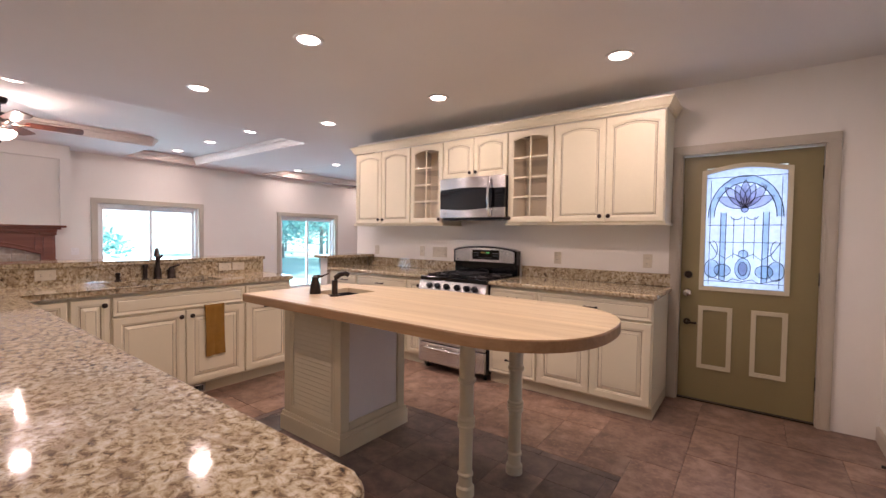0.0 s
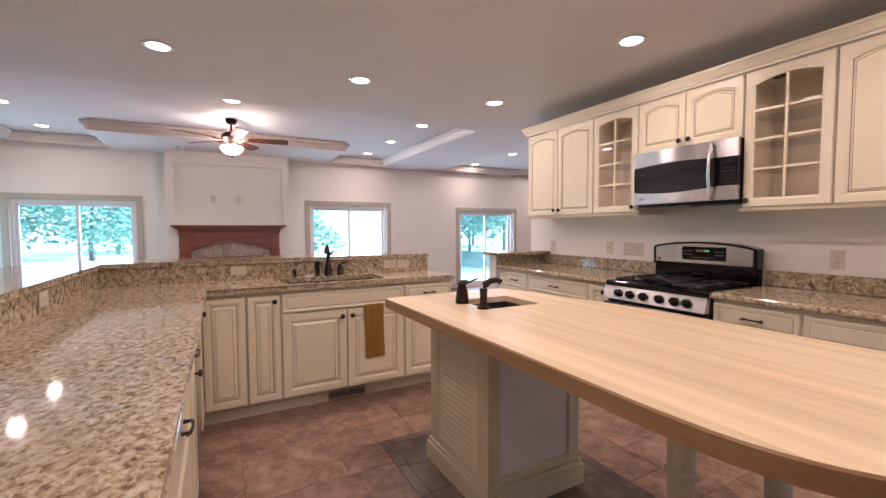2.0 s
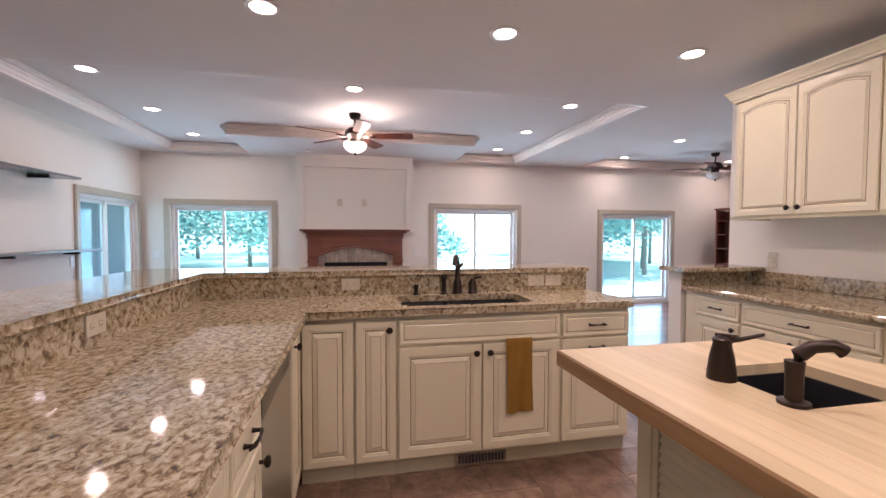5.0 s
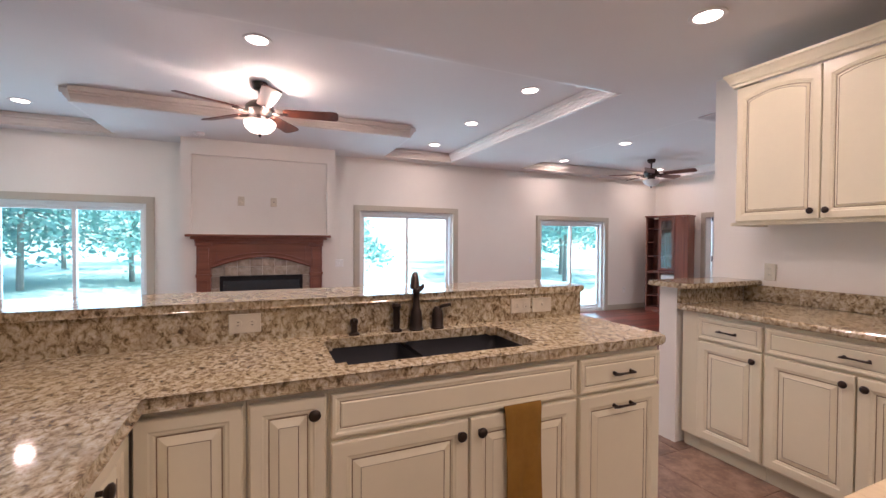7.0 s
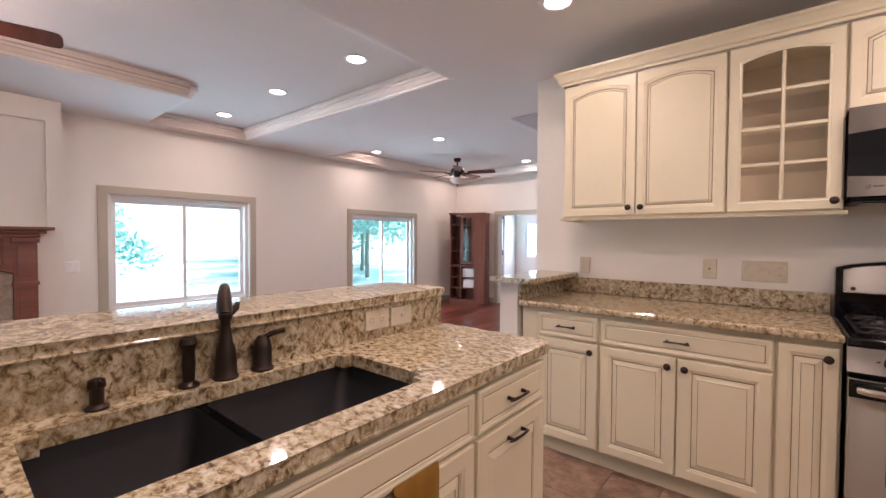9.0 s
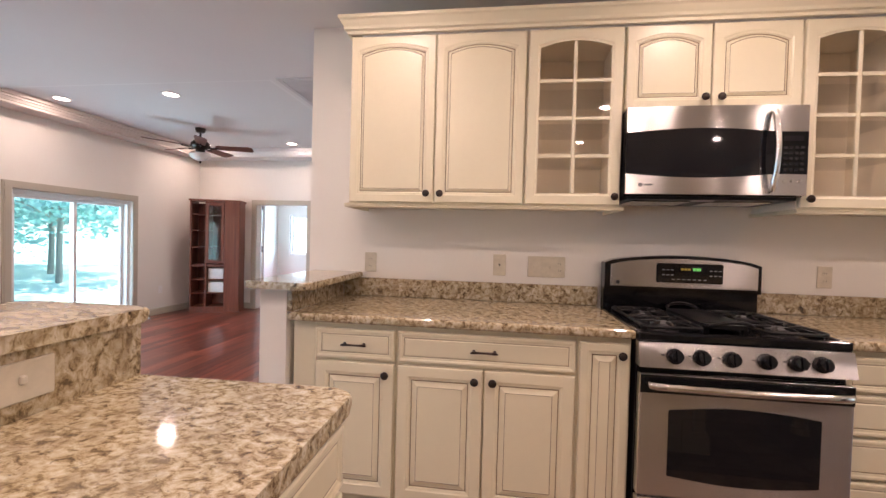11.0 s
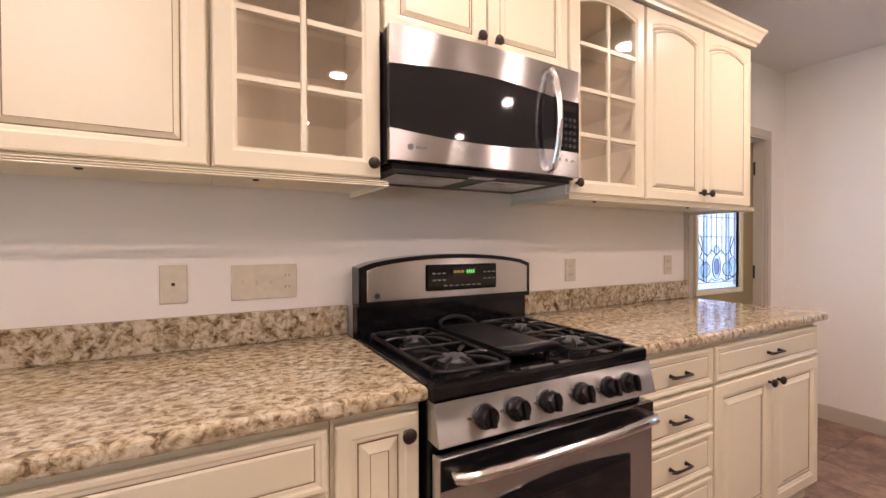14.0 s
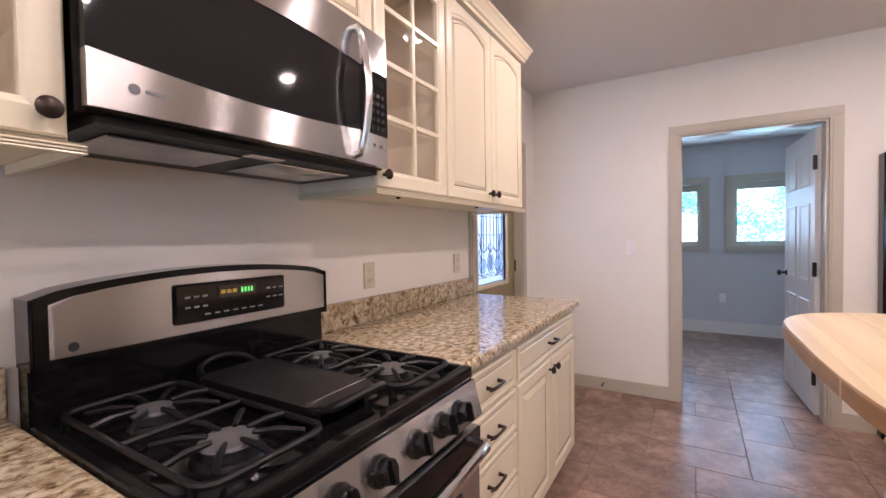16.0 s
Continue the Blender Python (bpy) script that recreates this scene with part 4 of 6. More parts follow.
def daylight(x, y, z, tx, ty, w, h, watts):
    """Sky light that comes in through a window opening."""
    d = bpy.data.lights.new("window_daylight", 'AREA')
    d.shape, d.size, d.size_y, d.energy, d.color = 'RECTANGLE', w, h, watts, (0.62, 0.82, 1.0)
    o = new("window_daylight", d)
    o.matrix_world = look((x, y, z), (tx, ty, z))


for a, b, c, d in (*WIN, SLIDE):
    daylight(FAR_X - 0.16, (a + b) / 2, (c + d) / 2, 0, (a + b) / 2, b - a - 0.1, d - c - 0.1, DAY_W * (b - a) * (d - c))
daylight((LSL[0] + LSL[1]) / 2, LEFT_Y - 0.16, 0.92, (LSL[0] + LSL[1]) / 2, 5, 1.2, 1.65, DAY_W * 0.4)
for a, b, c, d in BW:
    daylight(LAUNDRY_X + 0.13, (a + b) / 2, (c + d) / 2, 0, (a + b) / 2, b - a - 0.1, d - c - 0.1, DAY_W * 1.3 * (b - a) * (d - c))
daylight(0.0, WALL_Y + 0.22, 1.40, 0.0, 0, 0.55, 0.95, 0.5)
daylight(-7.8, 11.72, 1.3, -7.8, 5, 0.9, 0.9, DAY_W * 3)
daylight(-8.73, 10.2, 1.3, 0, 10.2, 1.1, 1.0, DAY_W * 3)


# ---- island ----
def island():
    root = thing("kitchen_island", (-0.13, 0.075, 0), "khaki island with rounded butcher block top and turned legs", "island")
    T0, T1 = 0.886, 0.937
    x0, xc, y0, y1, yl = -2.43, -0.79, 1.77, 2.78, 2.56
    rx, r, yc = 0.515, (y1 - y0) / 2, (y0 + y1) / 2
    P = 2.4
    PS = (-2.17, -1.88, 2.12, 2.405)

    def reach(y):
        return xc + rx * max(0.0, 1 - abs((y - yc) / r) ** P) ** (1 / P)

    def start(y):
        return x0 if y <= yl else x0 + 1.23 * math.asin(min(1.0, (y - yl) / (y1 - yl))) * 2 / math.pi
    # butcher block staves
    n = 22
    dy = (y1 - y0) / n
    for k in range(n):
        ya, yb = y0 + k * dy, y0 + (k + 1) * dy
        m = 6
        ys = [ya + (yb - ya) * i / m for i in range(m + 1)]
        near = [(start(y), y) for y in ys]
        far = [(reach(y), y) for y in ys]
        if yb > PS[2] + 1e-4 and ya < PS[3] - 1e-4:
            outlines = [near[::-1] + [(PS[0], ya), (PS[0], yb)], [(PS[1], ya), *far, (PS[1], yb)]]
        else:
            outlines = [near[::-1] + far]
        for pts in outlines:
            part("stave", prism(pts, T0, T1 + (0.0003 if k % 2 else 0.0)), M_BUTCHER, root)
    # darker band round the edge
    sg = lambda q: math.copysign(abs(q) ** (2 / P), q)

    def outline(o):
        cap = [(xc + (rx + o) * sg(math.cos(radians(a))), yc + (r + o) * sg(math.sin(radians(a)))) for a in range(-90, 91, 5)]
        back = [(start(y1 - (y1 - yl) * i / 12), y1 - (y1 - yl) * i / 12 + o) for i in range(13)]
        back[-1] = (x0 - o, yl + o)
        return [(x0 - o, y0 - o), *cap, *back]
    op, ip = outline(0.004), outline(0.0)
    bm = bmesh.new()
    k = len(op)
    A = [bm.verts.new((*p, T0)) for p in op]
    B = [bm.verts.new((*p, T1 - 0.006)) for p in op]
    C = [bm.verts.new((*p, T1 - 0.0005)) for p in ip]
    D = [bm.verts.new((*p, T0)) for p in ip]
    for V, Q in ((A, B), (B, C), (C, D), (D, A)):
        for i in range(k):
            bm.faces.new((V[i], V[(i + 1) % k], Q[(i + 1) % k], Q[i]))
    part("edge_band", bm, M_BUTEDGE, root, "darker brown edge of the butcher block")
    # body with louvred panels
    bx0, bx1, by0, by1 = -2.34, -1.755, 2.005, 2.575
    part("body", boxes((bx0 + 0.02, bx1 - 0.02, by0 + 0.02, by1 - 0.02, 0.02, T0 - 0.17), (bx0 + 0.02, bx0 + 0.04, by0 + 0.02, by1 - 0.02, T0 - 0.17, T0 - 0.002), (bx1 - 0.04, bx1 - 0.02, by0 + 0.02, by1 - 0.02, T0 - 0.17, T0 - 0.002), (bx0 + 0.04, bx1 - 0.04, by0 + 0.02, by0 + 0.04, T0 - 0.17, T0 - 0.002), (bx0 + 0.04, bx1 - 0.04, by1 - 0.04, by1 - 0.02, T0 - 0.17, T0 - 0.002)), M_ISLAND, root)
    for px, py in ((bx0, by0), (bx1 - 0.07, by0), (bx0, by1 - 0.07), (bx1 - 0.07, by1 - 0.07)):
        part("corner_post", box(px, px + 0.07, py, py + 0.07, 0.0, T0 - 0.002, 0.004), M_ISLAND, root)
    for z0, z1, o in ((0.0, 0.10, 0.018), (0.10, 0.125, 0.010)):
        part("plinth", boxes((bx0 - o, bx1 + o, by0 - o, by0, z0, z1), (bx0 - o, bx1 + o, by1, by1 + o, z0, z1), (bx0 - o, bx0, by0, by1, z0, z1), (bx1, bx1 + o, by0, by1, z0, z1)), M_ISLAND, root)
    nl = 21
    zt, zb = T0 - 0.07, 0.17
    h = (zt - zb) / nl

    def louvre(p, q, inward):
        """One sloping slat between two corner points; 'inward' leads into the cabinet."""
        bm = bmesh.new()
        p, q, d = Vector(p), Vector(q), Vector(inward)
        up = Vector((0, 0, h * 0.96))
        v = [bm.verts.new(c) for c in (p + d * 0.0175, q + d * 0.0175, q + d * 0.001, p + d * 0.001, p + d * 0.001 + up * 0.15, q + d * 0.001 + up * 0.15, p + d * 0.012 + up, q + d * 0.012 + up)]
        for f in ((0, 1, 2, 3), (3, 2, 5, 4), (4, 5, 7, 6), (6, 7, 1, 0), (0, 3, 4, 6), (1, 7, 5, 2)):
            bm.faces.new([v[j] for j in f])
        part("louvre", bm, M_ISLAND, root)
    for i in range(nl):
        z = zb + i * h
        louvre((bx0 + 0.098, by0 + 0.002, z), (bx1 - 0.098, by0 + 0.002, z), (0, 1, 0))
        louvre((bx0 + 0.002, by0 + 0.098, z), (bx0 + 0.002, by1 - 0.098, z), (1, 0, 0))
    for k in (0.071, -0.0965):
        u0 = bx0 + k if k > 0 else bx1 + k
        v0 = by0 + k if k > 0 else by1 + k
        part("stile", box(u0, u0 + 0.0255, by0 + 0.001, by0 + 0.0195, zb, zt, 0.002), M_ISLAND, root)
        part("stile", box(bx0 + 0.001, bx0 + 0.0195, v0, v0 + 0.0255, zb, zt, 0.002), M_ISLAND, root)
    for z0, z1 in ((zt, T0 - 0.003), (0.1255, zb)):
        part("rail", box(bx0 + 0.071, bx1 - 0.071, by0 + 0.001, by0 + 0.0195, z0, z1, 0.002), M_ISLAND, root)
        part("rail", box(bx0 + 0.001, bx0 + 0.0195, by0 + 0.071, by1 - 0.071, z0, z1, 0.002), M_ISLAND, root)
        part("rail", box(bx1 - 0.0115, bx1 - 0.001, by0 + 0.071, by1 - 0.071, z0, z1, 0.002), M_ISLAND, root)
    part("side_panel", box(bx1 - 0.019, bx1 - 0.012, by0 + 0.072, by1 - 0.072, 0.13, T0 - 0.003), M_PALE, root, "pale grey flat panel")
    for lx, ly in ((-0.95, 2.15), (-0.845, 2.49)):
        prof = [(0.046, 0.0), (0.046, 0.045), (0.036, 0.055), (0.034, 0.10), (0.041, 0.108), (0.041, 0.116), (0.034, 0.124), (0.035, 0.35)]
        for k in range(3):
            prof += [(0.045, 0.354 + 0.022 * k), (0.045, 0.364 + 0.022 * k), (0.036, 0.370 + 0.022 * k)]
        prof += [(0.036, 0.58), (0.046, 0.588), (0.046, 0.602), (0.038, 0.61), (0.040, 0.68), (0.041, 0.73), (0.037, 0.755), (0.037, 0.765), (0.050, 0.80), (0.054, T0 - 0.045), (0.060, T0 - 0.04), (0.060, T0 - 0.002)]
        part("leg", shift(lathe(prof, 24), lx, ly, 0), M_ISLAND, root, "turned khaki leg", True)
    bm = boxes((PS[0] - 0.004, PS[1] + 0.004, PS[2] - 0.004, PS[3] + 0.004, T0 - 0.16, T0 - 0.15), (PS[0] - 0.004, PS[0] + 0.004, PS[2], PS[3], T0 - 0.15, T0 + 0.02), (PS[1] - 0.004, PS[1] + 0.004, PS[2], PS[3], T0 - 0.15, T0 + 0.02), (PS[0], PS[1], PS[2] - 0.004, PS[2] + 0.004, T0 - 0.15, T0 + 0.02), (PS[0], PS[1], PS[3] - 0.004, PS[3] + 0.004, T0 - 0.15, T0 + 0.02))
    part("prep_sink", bm, M_SINK, root, "small dark prep sink let into the top")
    part("sink_drain", shift(lathe([(0.04, 0), (0.038, 0.004), (0.01, 0.005)], 16), (PS[0] + PS[1]) / 2, (PS[2] + PS[3]) / 2, T0 - 0.1495), M_STEEL, root)


island()


# ---- outdoors ----
bm = bmesh.new()
gv = [bm.verts.new(p) for p in ((-400, -400, -0.35), (400, -400, -0.35), (400, 400, -0.35), (-400, 400, -0.35))]
bm.faces.new(gv)
structure("ground", bm, M_GRASS, "sunlit green lawn reaching the distance", "ground")


def tree(x, y, h, r, seed, label):
    rng = random.Random(seed)
    root = thing("tree", (x, y, -0.36), label, "tree", "garden trees")
    pts = [(0, 0, 0)]
    for i in range(1, 7):
        pts.append((pts[-1][0] + rng.uniform(-0.08, 0.08), pts[-1][1] + rng.uniform(-0.08, 0.08), h * 0.8 * i / 6))
    rad = [0.011 * h * (1 - 0.85 * i / 6) for i in range(7)]
    bm = tube(pts, 0.1, 10, None, rad)
    tips = []
    for k in range(11):
        z = h * rng.uniform(0.17, 0.75)
        a = rng.uniform(0, 6.28)
        ln = r * rng.uniform(0.6, 1.0)
        p0 = Vector((0, 0, z))
        p1 = Vector((math.cos(a) * ln * 0.5, math.sin(a) * ln * 0.5, z + ln * 0.15))
        p2 = Vector((math.cos(a) * ln, math.sin(a) * ln, z + ln * rng.uniform(0.1, 0.4)))
        tube([p0, p1, p2], 0.05, 6, bm, [0.004 * h, 0.003 * h, 0.001 * h])
        tips += [p1, p2]
    part("trunk", bm, M_BARK, root)
    bm = bmesh.new()
    for k in range(95):
        b = rng.choice(tips) + Vector((rng.gauss(0, r * 0.22), rng.gauss(0, r * 0.22), rng.gauss(0, r * 0.16)))
        if k > 72:
            b = Vector((rng.gauss(0, r * 0.3), rng.gauss(0, r * 0.3), h * rng.uniform(0.7, 1.0)))
        for q in range(100):
            p = b + Vector((rng.gauss(0, r * 0.16), rng.gauss(0, r * 0.16), rng.gauss(0, r * 0.09)))
            s = rng.uniform(0.045, 0.11) * (h / 6) ** 0.5
            u = Vector((rng.gauss(0, 1), rng.gauss(0, 1), rng.gauss(0, 0.5))).normalized()
            v = u.cross(Vector((rng.gauss(0, 1), rng.gauss(0, 1), rng.gauss(0, 1)))).normalized()
            bm.faces.new([bm.verts.new(p + s * d) for d in (-u * 1.2, v * 0.6, u * 1.2, -v * 0.6)])
    part("crown", bm, M_LEAF, root)


TREES = [(-20.0, -6.0, 9.5, 4.4, 3), (-24.5, -9.5, 10, 4.8, 31), (-22.5, -3.6, 9.0, 4.2, 32), (-21, -8.0, 8, 3.8, 4), (-25, -0.2, 8, 3.4, 5), (-15, 2.7, 5.0, 1.5, 33), (-44, 3.0, 7.0, 3.0, 6), (-19.5, 15.2, 9.5, 4.4, 8), (-26, 17.0, 9, 4.2, 9), (-32, -9, 11, 5, 10), (-16.5, 13.0, 8.5, 3.6, 11),
         (-31, 19, 11, 5.0, 12), (-9.5, -8.5, 7, 3.0, 13), (-13, -9.0, 8, 3.4, 14), (-17.5, -8, 7, 3.2, 18), (-36, -5, 13, 6, 20), (-35, 23, 12, 5.5, 21), (-22.5, 18, 9, 4.2, 22), (24, 6, 8, 3.6, 24), (22, -2, 8, 3.6, 25), (5, 26, 7, 3, 26), (-6, 28, 8, 3.4, 27)]
for x, y, h, r, sd in TREES:
    tree(x, y, h, r, sd, "leafy green garden tree on the lawn")


# screened porch outside the left sliding door
pr = thing("porch", (-7.7, -3.6, -0.35), "dark roofed porch outside the sliding door", "porch")
part("roof", box(-1.8, 1.6, -1.4, 1.38, 2.45, 2.6), M_ROOF, pr)
part("end_wall", box(-1.75, -1.62, -1.4, 1.38, 0.301, 2.449), M_PORCH, pr, "blue-grey porch wall")
part("deck", box(-1.8, 1.6, -1.4, 1.38, 0.0, 0.30), M_BARK, pr)
for x in (-1.5, -0.5, 0.5, 1.5):
    part("post", box(x - 0.05, x + 0.05, -1.38, -1.28, 0.301, 2.449, 0.004), M_METALGRAY, pr)
part("rail", box(-1.44, 1.44, -1.36, -1.30, 1.20, 1.27, 0.004), M_METALGRAY, pr)


# ---- range ----
def gas_range():
    W = 0.785
    X0, Y0 = -2.612, 3.69
    root = thing("gas_range", (X0, Y0, 0), "stainless and black gas range with griddle, oven closed", "range")
    root.scale = (0.985, 1, 1)
    part("body", box(0.004, W - 0.004, 0.025, 0.66, 0.06, 0.895), M_BLACK, root)
    for px in (0.05, W - 0.05):
        for py in (0.08, 0.60):
            part("foot", shift(lathe([(0.02, 0.0), (0.02, 0.01), (0.012, 0.012), (0.012, 0.062)], 10), px, py, 0), M_BLACK, root)
    # cooktop with raised rim
    top = part("cooktop", box(0.03, W - 0.03, 0.035, 0.60, 0.888, 0.908), M_BLACK, root, "glossy black enamel cooktop")
    for r in ((0, W, 0.0, 0.0348, 0.888, 0.925), (0, 0.0298, 0.035, 0.60, 0.888, 0.925), (W - 0.0298, W, 0.035, 0.60, 0.888, 0.925)):
        part("rim", box(*r, 0.008, 3), M_BLACK, top)
    # control panel
    bm = bmesh.new()
    q = [(0.0, -0.004, 0.888), (W, -0.004, 0.888), (W, -0.028, 0.792), (0.0, -0.028, 0.792), (0.0, 0.03, 0.888), (W, 0.03, 0.888), (W, 0.03, 0.792), (0.0, 0.03, 0.792)]
    v = [bm.verts.new(p) for p in q]
    for f in ((0, 1, 2, 3), (4, 7, 6, 5), (0, 4, 5, 1), (3, 2, 6, 7), (0, 3, 7, 4), (1, 5, 6, 2)):
        bm.faces.new([v[i] for i in f])
    panel = part("control_panel", bm, M_STEEL, root, "brushed stainless control panel")
    for kx in (0.135, 0.235, 0.345, 0.47, 0.58, 0.665):
        bm = lathe([(0.030, 0.0), (0.031, -0.006), (0.026, -0.010), (0.024, -0.030), (0.020, -0.034), (0.003, -0.035)], 20, None, (0, 0, 0), 'y')
        add_box(bm, -0.006, 0.006, -0.042, -0.032, -0.023, 0.023)
        bmesh.ops.rotate(bm, verts=bm.verts, matrix=Matrix.Rotation(radians(-14), 3, 'X'))
        part("knob", shift(bm, kx, -0.016, 0.838), M_BLACK, panel, "black burner knob", True)
        part("mark", shift(box(-0.005, 0.005, -0.0015, 0.0015, -0.002, 0.002), kx - 0.045, -0.0185, 0.842), M_SLOT, panel)
    # oven door
    door = part("oven_door", box(0.004, W - 0.004, -0.022, 0.022, 0.275, 0.765, 0.008, 2), M_STEEL, root, "stainless oven door with dark window")
    part("top_band", box(0.006, W - 0.006, -0.024, -0.0225, 0.69, 0.762), M_BLACK, door)
    bm = bmesh.new()
    x0, x1, z0, z1 = 0.118, 0.668, 0.365, 0.625
    n = 10
    pts = [(x0 + (x1 - x0) * i / n, z0 - 0.022 * math.sin(math.pi * i / n)) for i in range(n + 1)] + [(x1 - (x1 - x0) * i / n, z1 + 0.022 * math.sin(math.pi * i / n)) for i in range(n + 1)]
    lo = [bm.verts.new((x, -0.0226, z)) for x, z in pts]
    hi = [bm.verts.new((x, -0.0255, z)) for x, z in pts]
    bm.faces.new(hi)
    for i in range(len(pts)):
        j = (i + 1) % len(pts)
        bm.faces.new((lo[i], lo[j], hi[j], hi[i]))
    w = part("oven_window", bm, M_BGLASS, door, "black glass window with curved edges")
    part("window_pane", box(x0 + 0.05, x1 - 0.05, -0.0265, -0.0256, z0 + 0.03, z1 - 0.03), M_BGLASS, door)
    hb = [(0.04, -0.02, 0.728), (0.04, -0.052, 0.728)] + [(0.055 + (W - 0.11) * i / 12, -0.062 - 0.012 * math.sin(math.pi * i / 12), 0.728) for i in range(13)] + [(W - 0.04, -0.052, 0.728), (W - 0.04, -0.02, 0.728)]
    part("handle", tube(hb, 0.015, 14), M_CHROME, door, "polished curved door handle", True)
    dr = part("drawer", box(0.004, W - 0.004, -0.020, 0.022, 0.075, 0.268, 0.008, 2), M_STEEL, root, "stainless warming drawer")
    hb = [(0.10, -0.018, 0.225)] + [(0.11 + (W - 0.22) * i / 10, -0.048 - 0.006 * math.sin(math.pi * i / 10), 0.225) for i in range(11)] + [(W - 0.10, -0.018, 0.225)]
    part("handle", tube(hb, 0.011, 12), M_CHROME, dr, "", True)
    # backguard
    def guard(xa, xb, za, zt, rise, ya, yb, name, m, par, lab=""):
        n = 16
        pts = [(xa, za), (xb, za)] + [(xb - (xb - xa) * i / n, zt - rise + rise * math.sin(math.pi * i / n) ** 0.6) for i in range(n + 1)]
        bm = bmesh.new()
        lo = [bm.verts.new((x, ya, z)) for x, z in pts]
        hi = [bm.verts.new((x, yb, z)) for x, z in pts]
        bm.faces.new(lo)
        bm.faces.new(hi[::-1])
        for i in range(len(pts)):
            j = (i + 1) % len(pts)
            bm.faces.new((lo[i], lo[j], hi[j], hi[i]))
        bmesh.ops.bevel(bm, geom=[e for e in bm.edges if abs(e.verts[0].co.y - ya) < 1e-6 and abs(e.verts[1].co.y - ya) < 1e-6], offset=0.006, segments=2, affect='EDGES')
        return part(name, bm, m, par, lab, True)
    guard(0.002, W - 0.002, 0.89, 1.034, 0.0, 0.598, 0.658, "riser", M_BLACK, root)
    bg = guard(0.0, W, 1.035, 1.222, 0.045, 0.572, 0.66, "backguard", M_BLACK, root, "black arched backguard")
    st = guard(0.028, W - 0.022, 1.055, 1.206, 0.040, 0.562, 0.5715, "fascia", M_STEEL, bg, "brushed steel fascia")
    part("clock_panel", box(0.262, 0.588, 0.552, 0.5605, 1.082, 1.182, 0.004), M_BLACK, bg)
    part("display", box(0.372, 0.485, 0.5495, 0.5515, 1.138, 1.170), M_BGLASS, bg, "dark glass display")
    for i in range(3):
        part("indicator", box(0.378 + 0.017 * i, 0.391 + 0.017 * i, 0.5485, 0.5493, 1.148, 1.158), M_AMBER, bg, "dim amber indicator")
    part("digits", boxes(*[(0.438 + 0.010 * i, 0.444 + 0.010 * i, 0.5485, 0.5493, 1.146, 1.160) for i in range(4)]), M_CLOCK, bg, "green clock digits")
    for i in range(3):
        for j in range(2):
            for sx in (0.285, 0.520):
                part("button", shift(box(0, 0.013, 0, 0.002, 0, 0.005), sx + 0.022 * i, 0.5495, 1.146 - 0.026 * j), M_METALGRAY, bg)
    for i in range(7):
        part("button", shift(box(0, 0.014, 0, 0.002, 0, 0.004), 0.335 + 0.026 * i, 0.5495, 1.098), M_METALGRAY, bg)
    part("badge", shift(lathe([(0.010, 0), (0.009, -0.002)], 16, None, (0, 0, 0), 'y'), 0.065, 0.5615, 1.075), M_SLOT, bg)
    # burners
    for bx, by, br in ((0.155, 0.17, 0.052), (0.155, 0.44, 0.042), (0.625, 0.17, 0.052), (0.625, 0.44, 0.040)):
        b = part("burner", shift(lathe([(br + 0.012, 0), (br + 0.008, 0.008), (br, 0.010), (br * 0.92, 0.022)], 24), bx, by, 0.908), M_IRON, root, "black burner base", True)
        part("burner_cap", shift(lathe([(br * 0.95, 0.0), (br, 0.004), (br * 0.92, 0.010), (br * 0.5, 0.012)], 24), bx, by, 0.9305), M_CAP, b, "grey enamel cap", True)
    # cast iron grates left and right
    def bar(bm, a, b, r=0.006):
        tube([a, b], r, 6, bm)
    for gx in (0.04, 0.51):
        bm = bmesh.new()
        z = 0.938
        x0, x1, ya, yb = gx, gx + 0.235, 0.05, 0.575
        fr = rounded([(x0, ya), (x1, ya), (x1, yb), (x0, yb)], 0.04, 4)
        tube([(x, y, z) for x, y in fr] + [(fr[0][0], fr[0][1], z)], 0.007, 8, bm)
        bar(bm, (x0, (ya + yb) / 2, z), (x1, (ya + yb) / 2, z))
        cx = (x0 + x1) / 2
        for cy in (0.17, 0.44):
            for dx, dy in ((1, 0), (-1, 0), (0, 1), (0, -1), (0.75, 0.75), (-0.75, 0.75), (0.75, -0.75), (-0.75, -0.75)):
                e = Vector((cx + dx * 0.117, cy + dy * 0.125, z))
                s = Vector((cx + dx * 0.035, cy + dy * 0.035, z + 0.006))
                tube([e, e.lerp(s, 0.5) + Vector((0, 0, 0.004)), s], 0.006, 6, bm, [0.006, 0.007, 0.005])
        for fx, fy in ((x0, ya + 0.03), (x1, ya + 0.03), (x0, yb - 0.03), (x1, yb - 0.03)):
            bar(bm, (fx, fy, z), (fx, fy, 0.9085), 0.007)
        part("grate", bm, M_IRON, root, "cast iron pan support", True)
    # centre griddle with loop handles
    gp = part("griddle", slab_bm(rounded([(0.295, 0.10), (0.49, 0.10), (0.49, 0.53), (0.295, 0.53)], 0.03, 4), 0.934, 0.951, 0.005), M_IRON, root, "flat black griddle plate")
    for s, yb in ((-1, 0.10), (1, 0.53)):
        hp = [(0.315, yb, 0.944)] + [(0.3925 - 0.0775 * math.cos(math.pi * i / 10), yb + s * 0.055 * math.sin(math.pi * i / 10) ** 0.6, 0.944 + 0.028 * math.sin(math.pi * i / 10)) for i in range(1, 10)] + [(0.47, yb, 0.944)]
        part("loop_handle", tube(hp, 0.008, 8), M_IRON, gp, "", True)
